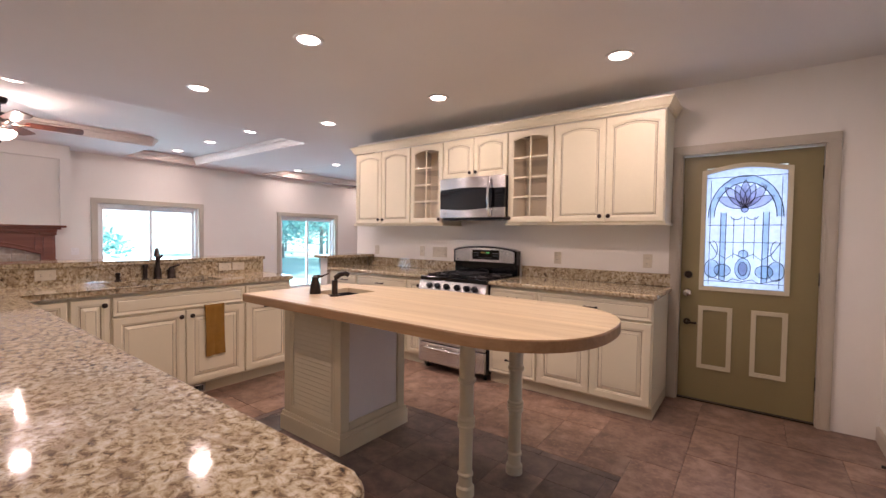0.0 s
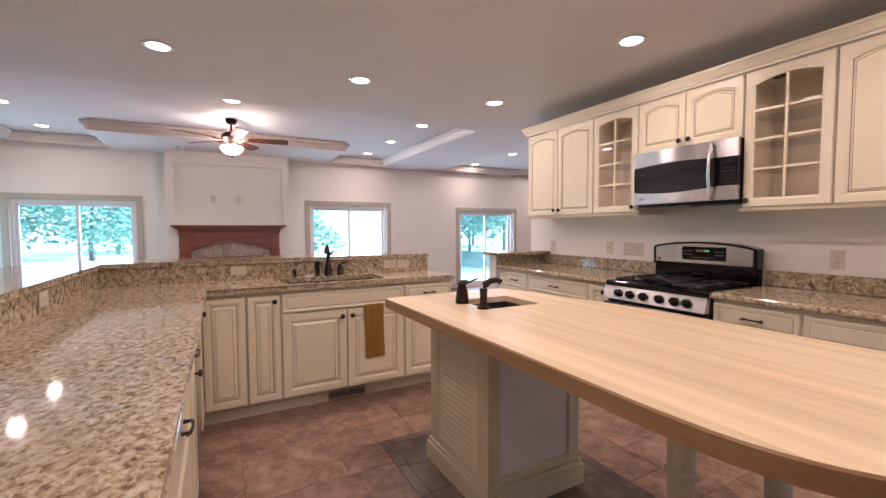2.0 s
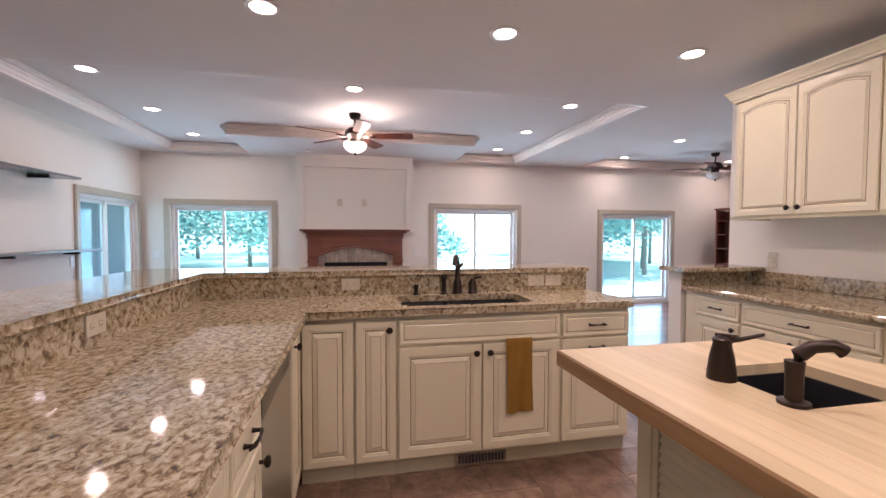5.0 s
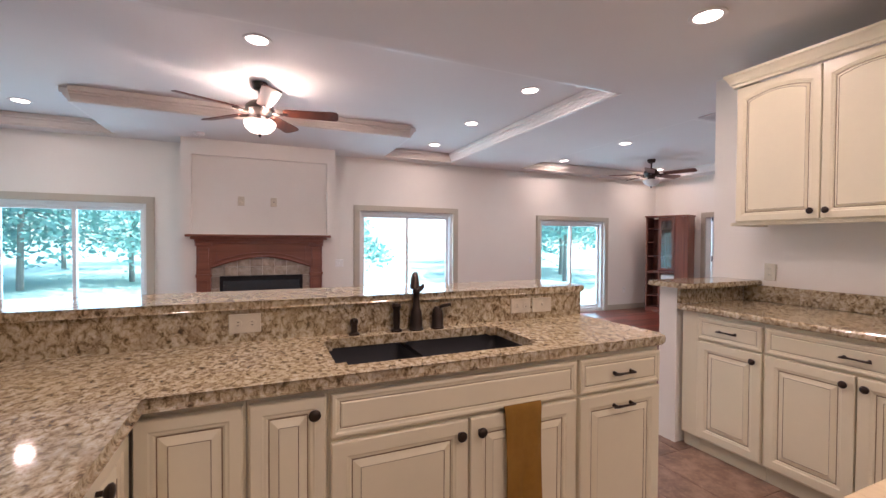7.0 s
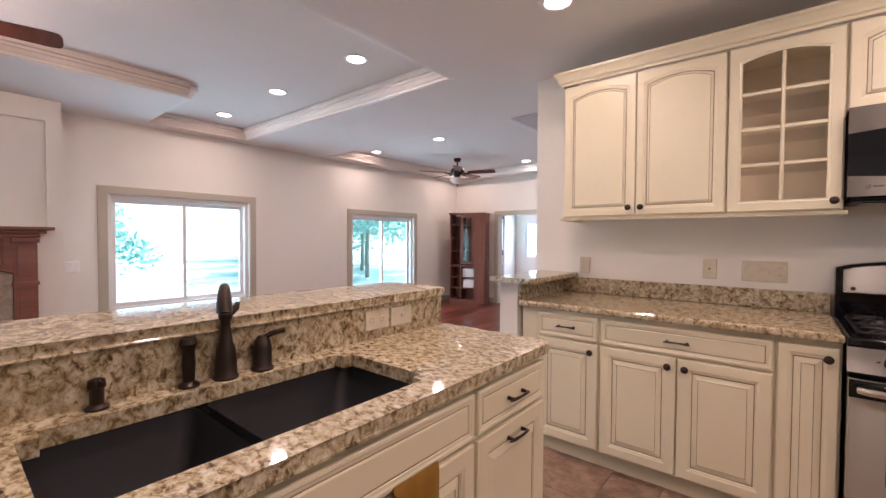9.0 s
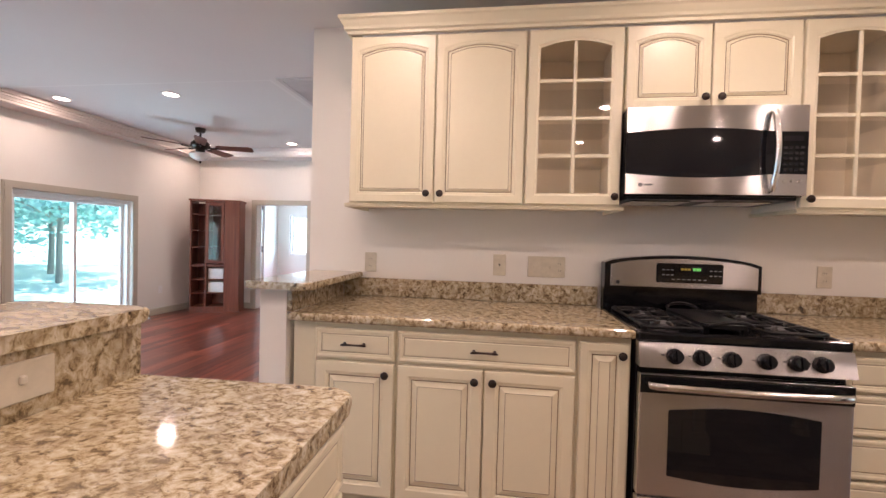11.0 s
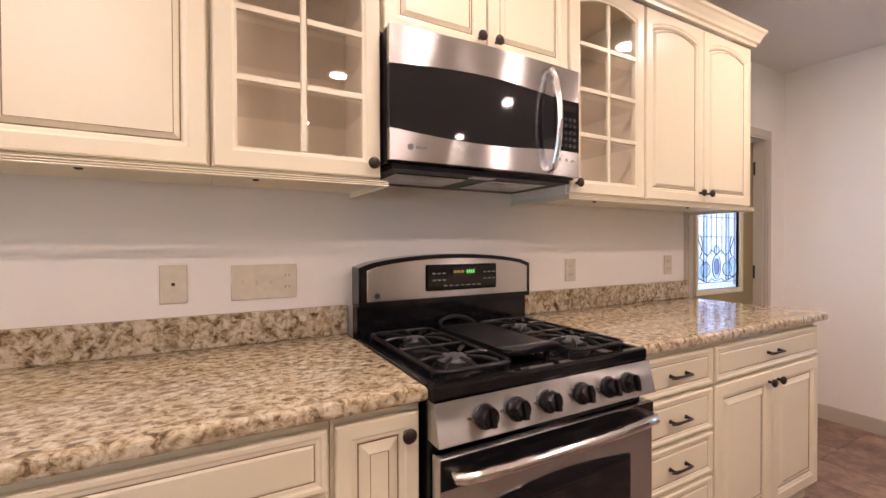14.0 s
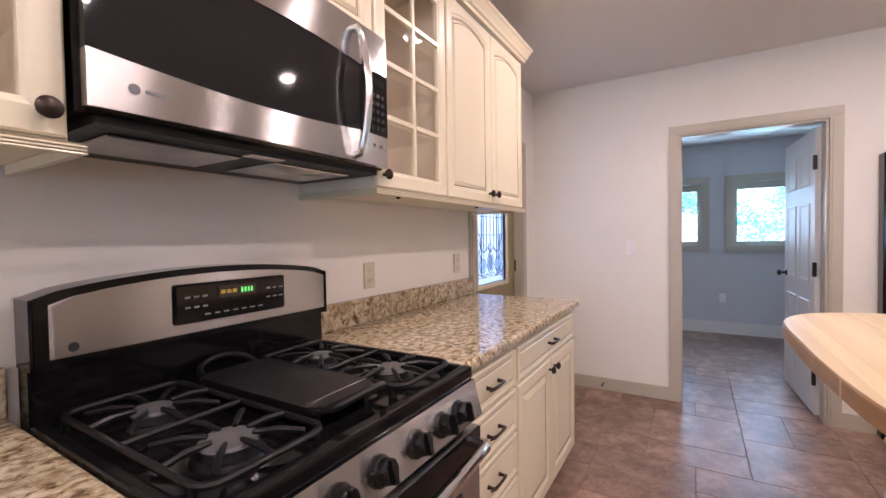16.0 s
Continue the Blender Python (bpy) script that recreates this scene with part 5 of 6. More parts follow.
    part("griddle_lip", boxes((0.30, 0.485, 0.135, 0.139, 0.9512, 0.954)), M_CHROME, gp)
    for x in (0.31, 0.46):
        for y in (0.12, 0.49):
            part("foot", box(x, x + 0.015, y, y + 0.015, 0.9085, 0.9335), M_IRON, gp)


def slab_bm(outline, z0, z1, bev):
    bm = prism(outline, z0, z1)
    bmesh.ops.bevel(bm, geom=[e for e in bm.edges if abs(e.verts[0].co.z - e.verts[1].co.z) < 1e-5], offset=bev, segments=2, affect='EDGES')
    return bm


gas_range()


# ---- microwave ----
def microwave():
    W, H = 0.795, 0.445
    root = thing("microwave", (-2.602, 3.985, 1.495), "over-range microwave, stainless bands round black window", "microwave")
    root.scale = (0.966, 1, 0.94)
    part("body", box(0.0, W, 0.022, 0.408, 0.012, H - 0.002, 0.004), M_BLACK, root)
    part("underside", boxes((0.02, W - 0.02, 0.03, 0.39, -0.004, 0.0115)), M_IRON, root)
    for fx in (0.06, 0.43):
        f = part("grease_filter", box(fx, fx + 0.28, 0.09, 0.30, -0.010, -0.0045, 0.003), M_STEEL, root)
    part("lamp_cover", box(0.33, 0.43, 0.045, 0.08, -0.008, -0.0045, 0.002), M_BOWLOFF, root)
    n = 16
    DW_ = 0.66

    def band(name, lower, upper, m, y, x1, lab=""):
        bm = bmesh.new()
        lo, hi, lb, hb = [], [], [], []
        for i in range(n + 1):
            x = x1 * i / n
            yy = y - 0.014 * math.sin(math.pi * min(1, x / W))
            lo.append(bm.verts.new((x, yy, lower(x))))
            hi.append(bm.verts.new((x, yy, upper(x))))
            lb.append(bm.verts.new((x, 0.022, lower(x))))
            hb.append(bm.verts.new((x, 0.022, upper(x))))
        for i in range(n):
            bm.faces.new((lo[i], lo[i + 1], hi[i + 1], hi[i]))
            bm.faces.new((lb[i], hb[i], hb[i + 1], lb[i + 1]))
            bm.faces.new((lo[i], lb[i], lb[i + 1], lo[i + 1]))
            bm.faces.new((hi[i], hi[i + 1], hb[i + 1], hb[i]))
        bm.faces.new((lo[0], hi[0], hb[0], lb[0]))
        bm.faces.new((lo[n], lb[n], hb[n], hi[n]))
        return part(name, bm, m, root, lab, True)
    top = lambda x: 0.320 + 0.018 * math.sin(math.pi * min(1.0, x / DW_))
    bot = lambda x: 0.118 - 0.020 * math.sin(math.pi * min(1.0, x / DW_))
    band("top_band", top, lambda x: H, M_STEEL, 0.0, W, "brushed stainless top band")
    band("bottom_band", lambda x: 0.018, bot, M_STEEL, 0.0, W, "brushed stainless lower band")
    band("window", lambda x: bot(x) + 0.0005, lambda x: top(x) - 0.0005, M_BGLASS, 0.003, DW_ - 0.001, "black glass door window")
    kp = part("keypad", box(DW_, W - 0.001, -0.002, 0.0215, 0.1185, 0.3195), M_BLACK, root, "black keypad with small keys")
    part("display", box(DW_ + 0.03, W - 0.02, -0.0035, -0.0021, 0.275, 0.300), M_BGLASS, kp)
    for r in range(5):
        for c in range(4):
            part("key", shift(box(0, 0.016, 0, 0.0015, 0, 0.012), DW_ + 0.032 + c * 0.023, -0.0037, 0.135 + r * 0.026), M_IRON, kp)
    for c in range(3):
        part("round_key", shift(lathe([(0.006, 0), (0.005, -0.003)], 10, None, (0, 0, 0), 'y'), DW_ + 0.035 + c * 0.035, -0.006, 0.085), M_CHROME, kp)
    hp = [(0.635, -0.008, 0.035)] + [(0.635, -0.03 - 0.028 * math.sin(math.pi * i / 12), 0.04 + 0.37 * i / 12) for i in range(13)] + [(0.635, -0.008, 0.415)]
    part("handle", tube(hp, 0.013, 12), M_CHROME, root, "polished bowed vertical handle", True)
    part("badge", shift(lathe([(0.010, 0), (0.009, -0.002)], 16, None, (0, 0, 0), 'y'), 0.068, -0.0035, 0.063), M_METALGRAY, root)
    part("badge_bar", box(0.086, 0.122, -0.0065, -0.004, 0.060, 0.066), M_METALGRAY, root)


microwave()


# ---- sinks and taps ----
def kitchen_sink():
    x0, x1, y0, y1 = SINK
    root = thing("sink", ((x0 + x1) / 2, (y0 + y1) / 2, CTR - 0.24), "black double-bowl undermount sink in the granite", "sink")
    hx, hy = (x1 - x0) / 2 + 0.010, (y1 - y0) / 2 + 0.010
    dv = -0.06
    for a, b in ((-hy, dv - 0.012), (dv + 0.012, hy)):
        bm = bmesh.new()
        out = rounded([(-hx, a), (hx, a), (hx, b), (-hx, b)], 0.035, 4)
        inn = rounded([(-hx + 0.02, a + 0.02), (hx - 0.02, a + 0.02), (hx - 0.02, b - 0.02), (-hx + 0.02, b - 0.02)], 0.06, 4)
        t = [bm.verts.new((x, y, 0.200)) for x, y in out]
        m_ = [bm.verts.new((x, y, 0.030)) for x, y in inn]
        e = [bm.verts.new((x * 0.95, (y - (a + b) / 2) * 0.95 + (a + b) / 2, 0.018)) for x, y in inn]
        for P, Q in ((t, m_), (m_, e)):
            for i in range(len(P)):
                j = (i + 1) % len(P)
                bm.faces.new((P[i], P[j], Q[j], Q[i]))
        bm.faces.new(e)
        bw = part("bowl", bm, M_SINK, root, "black composite bowl", True)
        part("drain", shift(lathe([(0.045, 0.0), (0.042, 0.003), (0.02, 0.001)], 18), 0, (a + b) / 2, 0.019), M_STEEL, bw)
    part("divider", box(-hx, hx, dv - 0.013, dv + 0.013, 0.02, 0.170, 0.01, 2), M_SINK, root)


kitchen_sink()


def tap_body(name, loc, label, prof, extra=None):
    root = thing(name, loc, label, name.replace("_", " "))
    part("column", lathe(prof, 20), M_BRONZE, root, "", True)
    if extra:
        extra(root)
    return root


def spout(root):
    ux, uy = 0.90, -0.42
    prof = [(0.0, 0.185), (0.004, 0.205), (0.018, 0.232), (0.036, 0.250), (0.056, 0.254), (0.074, 0.243), (0.086, 0.220), (0.092, 0.195)]
    part("spout", tube([(d * ux, d * uy, z) for d, z in prof], 0.013, 12, None, [0.017, 0.016, 0.013, 0.013, 0.014, 0.016, 0.018, 0.019]), M_BRONZE, root, "short bronze pull-out spout", True)
    part("lever", tube([(0.0, 0.012, 0.180), (0.0, 0.028, 0.192), (0.0, 0.034, 0.206)], 0.009, 10, None, [0.012, 0.011, 0.006]), M_BRONZE, root, "", True)


tap_body("faucet", (-4.0, 1.858, CTR), "oil-rubbed bronze pull-out kitchen faucet by the sink", [(0.033, 0), (0.034, 0.006), (0.029, 0.014), (0.028, 0.05), (0.024, 0.085), (0.018, 0.10), (0.015, 0.13), (0.0135, 0.16), (0.018, 0.168), (0.018, 0.182), (0.012, 0.190)], spout)
tap_body("side_sprayer", (-4.005, 1.767, CTR), "oil-rubbed bronze side sprayer by the faucet", [(0.026, 0), (0.026, 0.006), (0.014, 0.014), (0.016, 0.06), (0.014, 0.095), (0.022, 0.112), (0.018, 0.125)])


def lever(root):
    part("lever", tube([(0, 0, 0.09), (0.015, 0.02, 0.105), (0.03, 0.055, 0.112)], 0.008, 10), M_BRONZE, root, "", True)


tap_body("tap_handle", (-4.0, 1.962, CTR), "oil-rubbed bronze single lever tap handle", [(0.032, 0), (0.033, 0.006), (0.027, 0.014), (0.027, 0.06), (0.022, 0.085), (0.012, 0.10)], lever)


def nozzle(root):
    part("nozzle", tube([(0, 0, 0.055), (0.012, 0, 0.065), (0.03, 0, 0.062)], 0.006, 8), M_BRONZE, root, "", True)


tap_body("soap_dispenser", (-4.005, 1.579, CTR), "oil-rubbed bronze soap dispenser by the sink", [(0.024, 0), (0.024, 0.005), (0.014, 0.012), (0.014, 0.045), (0.018, 0.05), (0.016, 0.066), (0.006, 0.07)], nozzle)


def prep_spout(root):
    pts = [(0, 0, 0.09), (0.004, 0.006, 0.115), (0.018, 0.025, 0.135), (0.04, 0.055, 0.142), (0.05, 0.07, 0.130)]
    part("spout", tube(pts, 0.015, 12, None, [0.016, 0.018, 0.015, 0.014, 0.016]), M_BRONZE, root, "", True)


TOPZ = 0.937
tap_body("prep_faucet", (-2.04, 2.157, TOPZ), "small bronze prep faucet on the butcher block", [(0.032, 0), (0.032, 0.008), (0.018, 0.012), (0.018, 0.07), (0.020, 0.10)], prep_spout)


def oil_spout(root):
    part("spout", tube([(0.0, 0, 0.105), (0.03, 0.02, 0.112), (0.075, 0.05, 0.135)], 0.006, 8, None, [0.010, 0.006, 0.004]), M_BRONZE, root, "", True)
    part("lever", tube([(-0.02, 0, 0.115), (0.0, 0.0, 0.118), (0.03, 0.018, 0.120)], 0.005, 8), M_BRONZE, root, "", True)


tap_body("soap_pump", (-2.215, 2.14, TOPZ), "bronze cone soap pump on the butcher block", [(0.036, 0), (0.036, 0.008), (0.030, 0.06), (0.022, 0.095), (0.024, 0.108), (0.010, 0.118)], oil_spout)


# ---- towel, vent, plates ----
def towel():
    bm = bmesh.new()
    nx, nz = 10, 24
    rows = []
    for j in range(nz + 1):
        t = j / nz
        row = []
        for i in range(nx + 1):
            u = i / nx
            z = 0.732 - 0.42 * t
            x = 0.004 + 0.007 * math.sin(u * 9 + 0.6) * (0.3 + 0.7 * t) + 0.004 * math.sin(u * 17 + t * 3)
            if t < 0.04:
                x = -0.004
                z = 0.735
            row.append(bm.verts.new((x, (u - 0.5) * 0.16 * (1.0 - 0.05 * math.sin(t * 3)) + 0.006 * t, z - 0.004 * math.sin(u * 6) * t)))
        rows.append(row)
    for a, b in zip(rows, rows[1:]):
        for i in range(nx):
            bm.faces.new((a[i], a[i + 1], b[i + 1], b[i]))
    g = bmesh.ops.extrude_face_region(bm, geom=bm.faces[:])
    bmesh.ops.translate(bm, verts=[e for e in g["geom"] if isinstance(e, bmesh.types.BMVert)], vec=(0.005, 0, 0))
    ob = link_mesh("dish_towel", bm, M_TOWEL, smooth=True)
    ob.matrix_world = pose(-3.498, 2.093, 0)
    tagged(ob, "mustard yellow dish towel hung over the sink cabinet door", "towel")


towel()
v = thing("floor_vent", (-3.540, 1.735, 0.015), "dark slotted toe-kick air vent in steel frame", "vent", "", 90)
part("frame", box(0, 0.30, -0.006, 0.016, 0, 0.07, 0.003), M_STEEL, v)
for i in range(14):
    part("slat", box(0.014 + i * 0.0196, 0.028 + i * 0.0196, -0.009, -0.0065, 0.012, 0.058), M_SLOT, v)


def plate(loc, rz, w, h, kind, m, label, cat, group="wall plates"):
    root = thing("wall_plate", loc, label, cat, group, rz)
    part("cover", box(-w / 2, w / 2, -0.007, 0.0, -h / 2, h / 2, 0.003, 2), m, root)
    if kind == 'outlet' or kind == 'wide':
        horiz = kind == 'wide'
        for s in (-1, 1):
            cx, cz = (s * 0.025, 0) if horiz else (0, s * 0.021)
            f = part("socket", shift(lathe([(0.015, 0), (0.0145, -0.002)], 16, None, (0, 0, 0), 'y'), cx, -0.0072, cz), m, root)
            for d in (-1, 1):
                part("slot", box(cx - 0.004 if horiz else cx + d * 0.006 - 0.001, cx + 0.004 if horiz else cx + d * 0.006 + 0.001, -0.0098, -0.0093, (cz + d * 0.006 - 0.001) if horiz else cz - 0.004, (cz + d * 0.006 + 0.001) if horiz else cz + 0.004), M_SLOT, f)
    elif kind == 'switches':
        for i in range(3):
            part("toggle", shift(box(-0.005, 0.005, -0.016, -0.0072, -0.009, 0.009, 0.002), -w / 2 + 0.035 + i * 0.046, 0, 0), m, root)
        f = part("socket", shift(lathe([(0.015, 0), (0.0145, -0.002)], 16, None, (0, 0, 0), 'y'), w / 2 - 0.032, -0.0072, 0.02), m, root)
        f = part("socket", shift(lathe([(0.015, 0), (0.0145, -0.002)], 16, None, (0, 0, 0), 'y'), w / 2 - 0.032, -0.0072, -0.02), m, root)
        for s in (-1, 1):
            for d in (-1, 1):
                part("slot", box(w / 2 - 0.032 + d * 0.006 - 0.001, w / 2 - 0.032 + d * 0.006 + 0.001, -0.0098, -0.0093, s * 0.02 - 0.004, s * 0.02 + 0.004), M_SLOT, f)
    elif kind == 'toggle':
        part("toggle", box(-0.005, 0.005, -0.016, -0.0072, -0.004, 0.012, 0.002), m, root)
    elif kind == 'jack':
        part("jack", box(-0.005, 0.005, -0.0085, -0.0072, -0.005, 0.005), M_SLOT, root)


PY = WALL_Y - 0.001
plate((-3.954, PY, 1.128), 0, 0.072, 0.116, 'outlet', M_PLATE, "almond outlet on the kitchen wall", "outlet")
plate((-3.174, PY, 1.136), 0, 0.074, 0.124, 'jack', M_PLATE, "almond phone jack plate on the kitchen wall", "wall plate")
plate((-2.906, PY, 1.133), 0, 0.210, 0.120, 'switches', M_PLATE, "almond three-switch plate with outlet on the wall", "switch plate")
plate((-1.462, PY, 1.127), 0, 0.072, 0.116, 'outlet', M_PLATE, "almond outlet beside the range", "outlet")
plate((-0.66, PY, 1.133), 0, 0.072, 0.116, 'outlet', M_PLATE, "almond outlet near the entry door", "outlet")
BX = -4.034
plate((BX, 1.157, 1.0), 90, 0.115, 0.075, 'wide', M_PLATE, "almond outlet on the granite splash", "outlet")
plate((BX, 2.437, 0.998), 90, 0.118, 0.075, 'wide', M_PLATE, "almond outlet on the granite splash", "outlet")
plate((BX, 2.567, 0.996), 90, 0.118, 0.075, 'toggle', M_PLATE, "almond switch plate on the granite splash", "switch plate")
plate((-2.99, 0.275, 1.0), 180, 0.115, 0.075, 'wide', M_PLATE, "almond outlet on the granite splash", "outlet")
plate((RIGHT_X - 0.001, 3.59, 1.19), -90, 0.072, 0.118, 'toggle', M_WPLATE, "white light switch on the wall by the doorway", "switch plate")
plate((FAR_X + 0.001, 2.24, 1.0), 90, 0.12, 0.11, 'toggle', M_WPLATE, "white switch plate by the fireplace", "switch plate")
plate((FAR_X + 0.001, 5.58, 1.0), 90, 0.075, 0.115, 'toggle', M_WPLATE, "white switch by the patio door", "switch plate")
plate((FAR_X + 0.001, 7.80, 0.385), 90, 0.075, 0.115, 'outlet', M_WPLATE, "white outlet low on the wall", "outlet")
plate((FAR_X + 0.001, -1.76, 1.0), 90, 0.075, 0.115, 'toggle', M_WPLATE, "white switch in the corner", "switch plate")
plate((-6.80, LEFT_Y + 0.001, 1.0), 180, 0.075, 0.115, 'toggle', M_WPLATE, "white switch below the wall shelf", "switch plate")
plate((LAUNDRY_X - 0.001, 2.84, 0.46), -90, 0.072, 0.115, 'outlet', M_WPLATE, "white outlet low on the back room wall", "outlet")

st = thing("door_stop", (RIGHT_X - 0.018, 3.80, 0.06), "small black spring door stop on the baseboard", "door stop", "", -90)
part("spring", lathe([(0.006, 0), (0.006, -0.06)], 8, None, (0, 0, 0), 'y'), M_BRONZE, st)
part("tip", lathe([(0.009, -0.0605), (0.009, -0.075)], 8, None, (0, 0, 0), 'y'), M_SLOT, st)


# ---- entry door with leaded glass ----
def entry_door():
    k0, k1, kz = -0.23, 0.66, 2.05
    x0, x1 = k0 + 0.012, k1 - 0.012
    Y = WALL_Y + 0.06
    root = tagged(new("door_3"), "olive painted entry door with leaded glass light", "door", kind="structure")
    root.matrix_world = Matrix.Translation((-0.195, 0, 0)) @ Matrix.Diagonal((1, 1, 0.98, 1))
    gx0, gx1, gz0, gz1 = -0.055, 0.455, 0.965, 1.885
    H = 2.04
    part("door_panel", boxes((x0, gx0, Y, Y + 0.045, 0.012, H), (gx1, x1, Y, Y + 0.045, 0.012, H), (gx0, gx1, Y, Y + 0.045, 0.012, gz0), (gx0, gx1, Y, Y + 0.045, gz1 + 0.05, H)), M_DOOR, root)
    # lite frame with low arched head
    n = 14
    head = lambda x: gz1 + 0.045 * math.sin(math.pi * (x - gx0) / (gx1 - gx0))
    bm = bmesh.new()
    inner = [(gx0, gz0), (gx1, gz0)] + [(gx1 - (gx1 - gx0) * i / n, head(gx1 - (gx1 - gx0) * i / n)) for i in range(n + 1)]
    w = 0.032
    cx, cz = (gx0 + gx1) / 2, (gz0 + gz1) / 2
    outer = [(x + (w if x > cx + 0.01 else -w if x < cx - 0.01 else 0) * (1 if abs(x - cx) > 0.24 else 0), z + (w if z > cz else -w)) for x, z in inner]
    A = [bm.verts.new((x, Y - 0.001, z)) for x, z in outer]
    B = [bm.verts.new((x, Y - 0.014, z)) for x, z in outer]
    C = [bm.verts.new((x, Y - 0.010, z)) for x, z in inner]
    D = [bm.verts.new((x, Y + 0.02, z)) for x, z in inner]
    for P, Q in ((A, B), (B, C), (C, D)):
        for i in range(len(P)):
            j = (i + 1) % len(P)
            bm.faces.new((P[i], P[j], Q[j], Q[i]))
    part("light_frame", bm, M_DTRIM, root, "cream moulding round the glass")
    bm = prism([(x, z) for x, z in inner], 0, 0.004)
    bmesh.ops.rotate(bm, verts=bm.verts, matrix=Matrix.Rotation(radians(90), 3, 'X'))
    shift(bm, 0, Y + 0.022, 0)
    glass = part("leaded_pane", bm, M_ART[0], root, "pale leaded glass panel with floral pattern")
    glass.visible_shadow = False

    def piece(pts, m, k=0):
        b = prism(pts, 0, 0.003)
        bmesh.ops.rotate(b, verts=b.verts, matrix=Matrix.Rotation(radians(90), 3, 'X'))
        shift(b, 0, Y + 0.0175 - 0.0005 * k, 0)
        o = part("glass_piece", b, m, glass)
        o.visible_shadow = False
    came = bmesh.new()

    def line(pts, r=0.0032):
        tube([(x, Y + 0.0145, z) for x, z in pts], r, 6, came)
    G = lambda u, v: (gx0 + u * (gx1 - gx0), gz0 + v * (gz1 - gz0))
    # border arch
    arch_o = [G(0.03, 0.62)] + [G(0.5 - 0.47 * math.cos(math.pi * i / 16), 0.62 + 0.36 * math.sin(math.pi * i / 16)) for i in range(17)] + [G(0.97, 0.62)]
    arch_i = [G(0.11, 0.62)] + [G(0.5 - 0.39 * math.cos(math.pi * i / 16), 0.62 + 0.30 * math.sin(math.pi * i / 16)) for i in range(17)] + [G(0.89, 0.62)]
    line(arch_o)
    line(arch_i)
    for i in range(1, 18, 1):
        piece([arch_o[i], arch_o[i + 1], arch_i[i + 1], arch_i[i]], M_ART[1])
    for u in (0.2, 0.27, 0.73, 0.80):
        line([G(u, 0.06), G(u, 0.66)])
    for a, b in ((0.2, 0.27), (0.73, 0.80)):
        piece([G(a, 0.06), G(b, 0.06), G(b, 0.66), G(a, 0.66)], M_ART[1])
    for u in (0.37, 0.5, 0.63):
        line([G(u, 0.26), G(u, 0.62)], 0.0025)
    for vv in (0.40, 0.55):
        line([G(0.03, vv), G(0.97, vv)], 0.0025)
    line([G(0.06, 0.02), G(0.06, 0.95)], 0.0025)
    line([G(0.94, 0.02), G(0.94, 0.95)], 0.0025)
    line([G(0, 0.05), G(1, 0.05)], 0.0025)
    line([G(0, 0.97), G(1, 0.97)], 0.0025)
    # fan of petals
    for k, a in enumerate((-68, -42, -20, 0, 20, 42, 68)):
        L = 0.26 if abs(a) < 5 else 0.235 if abs(a) < 30 else 0.27
        ca, sa = math.cos(radians(a)), math.sin(radians(a))
        pet = []
        for i in range(13):
            t = i / 12
            wdt = 0.045 * math.sin(math.pi * t) ** 0.8
            pet.append((t * L, wdt))
        out = [(p, q) for p, q in pet] + [(p, -q) for p, q in pet[-2:0:-1]]
        pts = []
        for p, q in out:
            ux, vz = q * ca + p * sa, p * ca - q * sa
            pts.append((cx + ux * 0.72, gz0 + 0.70 * (gz1 - gz0) + vz * 0.85))
        piece(pts, M_ART[2], k % 2)
        line(pts + [pts[0]], 0.0026)
    # medallions and scrolls
    def ring(u, v, ru, rv, m=None, a0=0, a1=360):
        pts = [(gx0 + u * (gx1 - gx0) + ru * math.cos(radians(a0 + (a1 - a0) * i / 18)), gz0 + v * (gz1 - gz0) + rv * math.sin(radians(a0 + (a1 - a0) * i / 18))) for i in range(19)]
        line(pts, 0.0028)
        if m:
            piece(pts[:-1] if a1 - a0 == 360 else pts, m, 1)
    ring(0.5, 0.685, 0.022, 0.022, M_ART[0])
    ring(0.5, 0.17, 0.05, 0.085, M_ART[1])
    ring(0.5, 0.17, 0.028, 0.055, M_ART[2])
    ring(0.5, 0.30, 0.03, 0.03, M_ART[1])
    for s in (-1, 1):
        ring(0.5 + s * 0.26, 0.15, 0.055, 0.05, M_ART[1])
        ring(0.5 + s * 0.10, 0.625, 0.035, 0.025, None, 180, 360)
        ring(0.5 + s * 0.40, 0.16, 0.05, 0.075, M_ART[1])
        ring(0.5 + s * 0.40, 0.33, 0.035, 0.075, None, 90 if s > 0 else -90, 270 if s > 0 else 90)
        line([G(0.5, 0.26), G(0.5 + s * 0.12, 0.30), G(0.5 + s * 0.22, 0.25), G(0.5 + s * 0.34, 0.30), G(0.5 + s * 0.44, 0.40)], 0.003)
        line([G(0.5, 0.06), G(0.5 + s * 0.12, 0.08), G(0.5 + s * 0.2, 0.05), G(0.5 + s * 0.33, 0.07), G(0.5 + s * 0.46, 0.10)], 0.003)
    part("came", came, M_LEAD, glass, "dark lead came lines")
    for a, b in ((-0.085, 0.145), (0.265, 0.485)):
        z0, z1 = 0.28, 0.80
        t = 0.032
        part("panel_moulding", boxes((a, a + t, Y - 0.012, Y - 0.001, z0, z1), (b - t, b, Y - 0.012, Y - 0.001, z0, z1), (a + t, b - t, Y - 0.012, Y - 0.001, z0, z0 + t), (a + t, b - t, Y - 0.012, Y - 0.001, z1 - t, z1)), M_DTRIM, root, "cream picture-frame moulding")
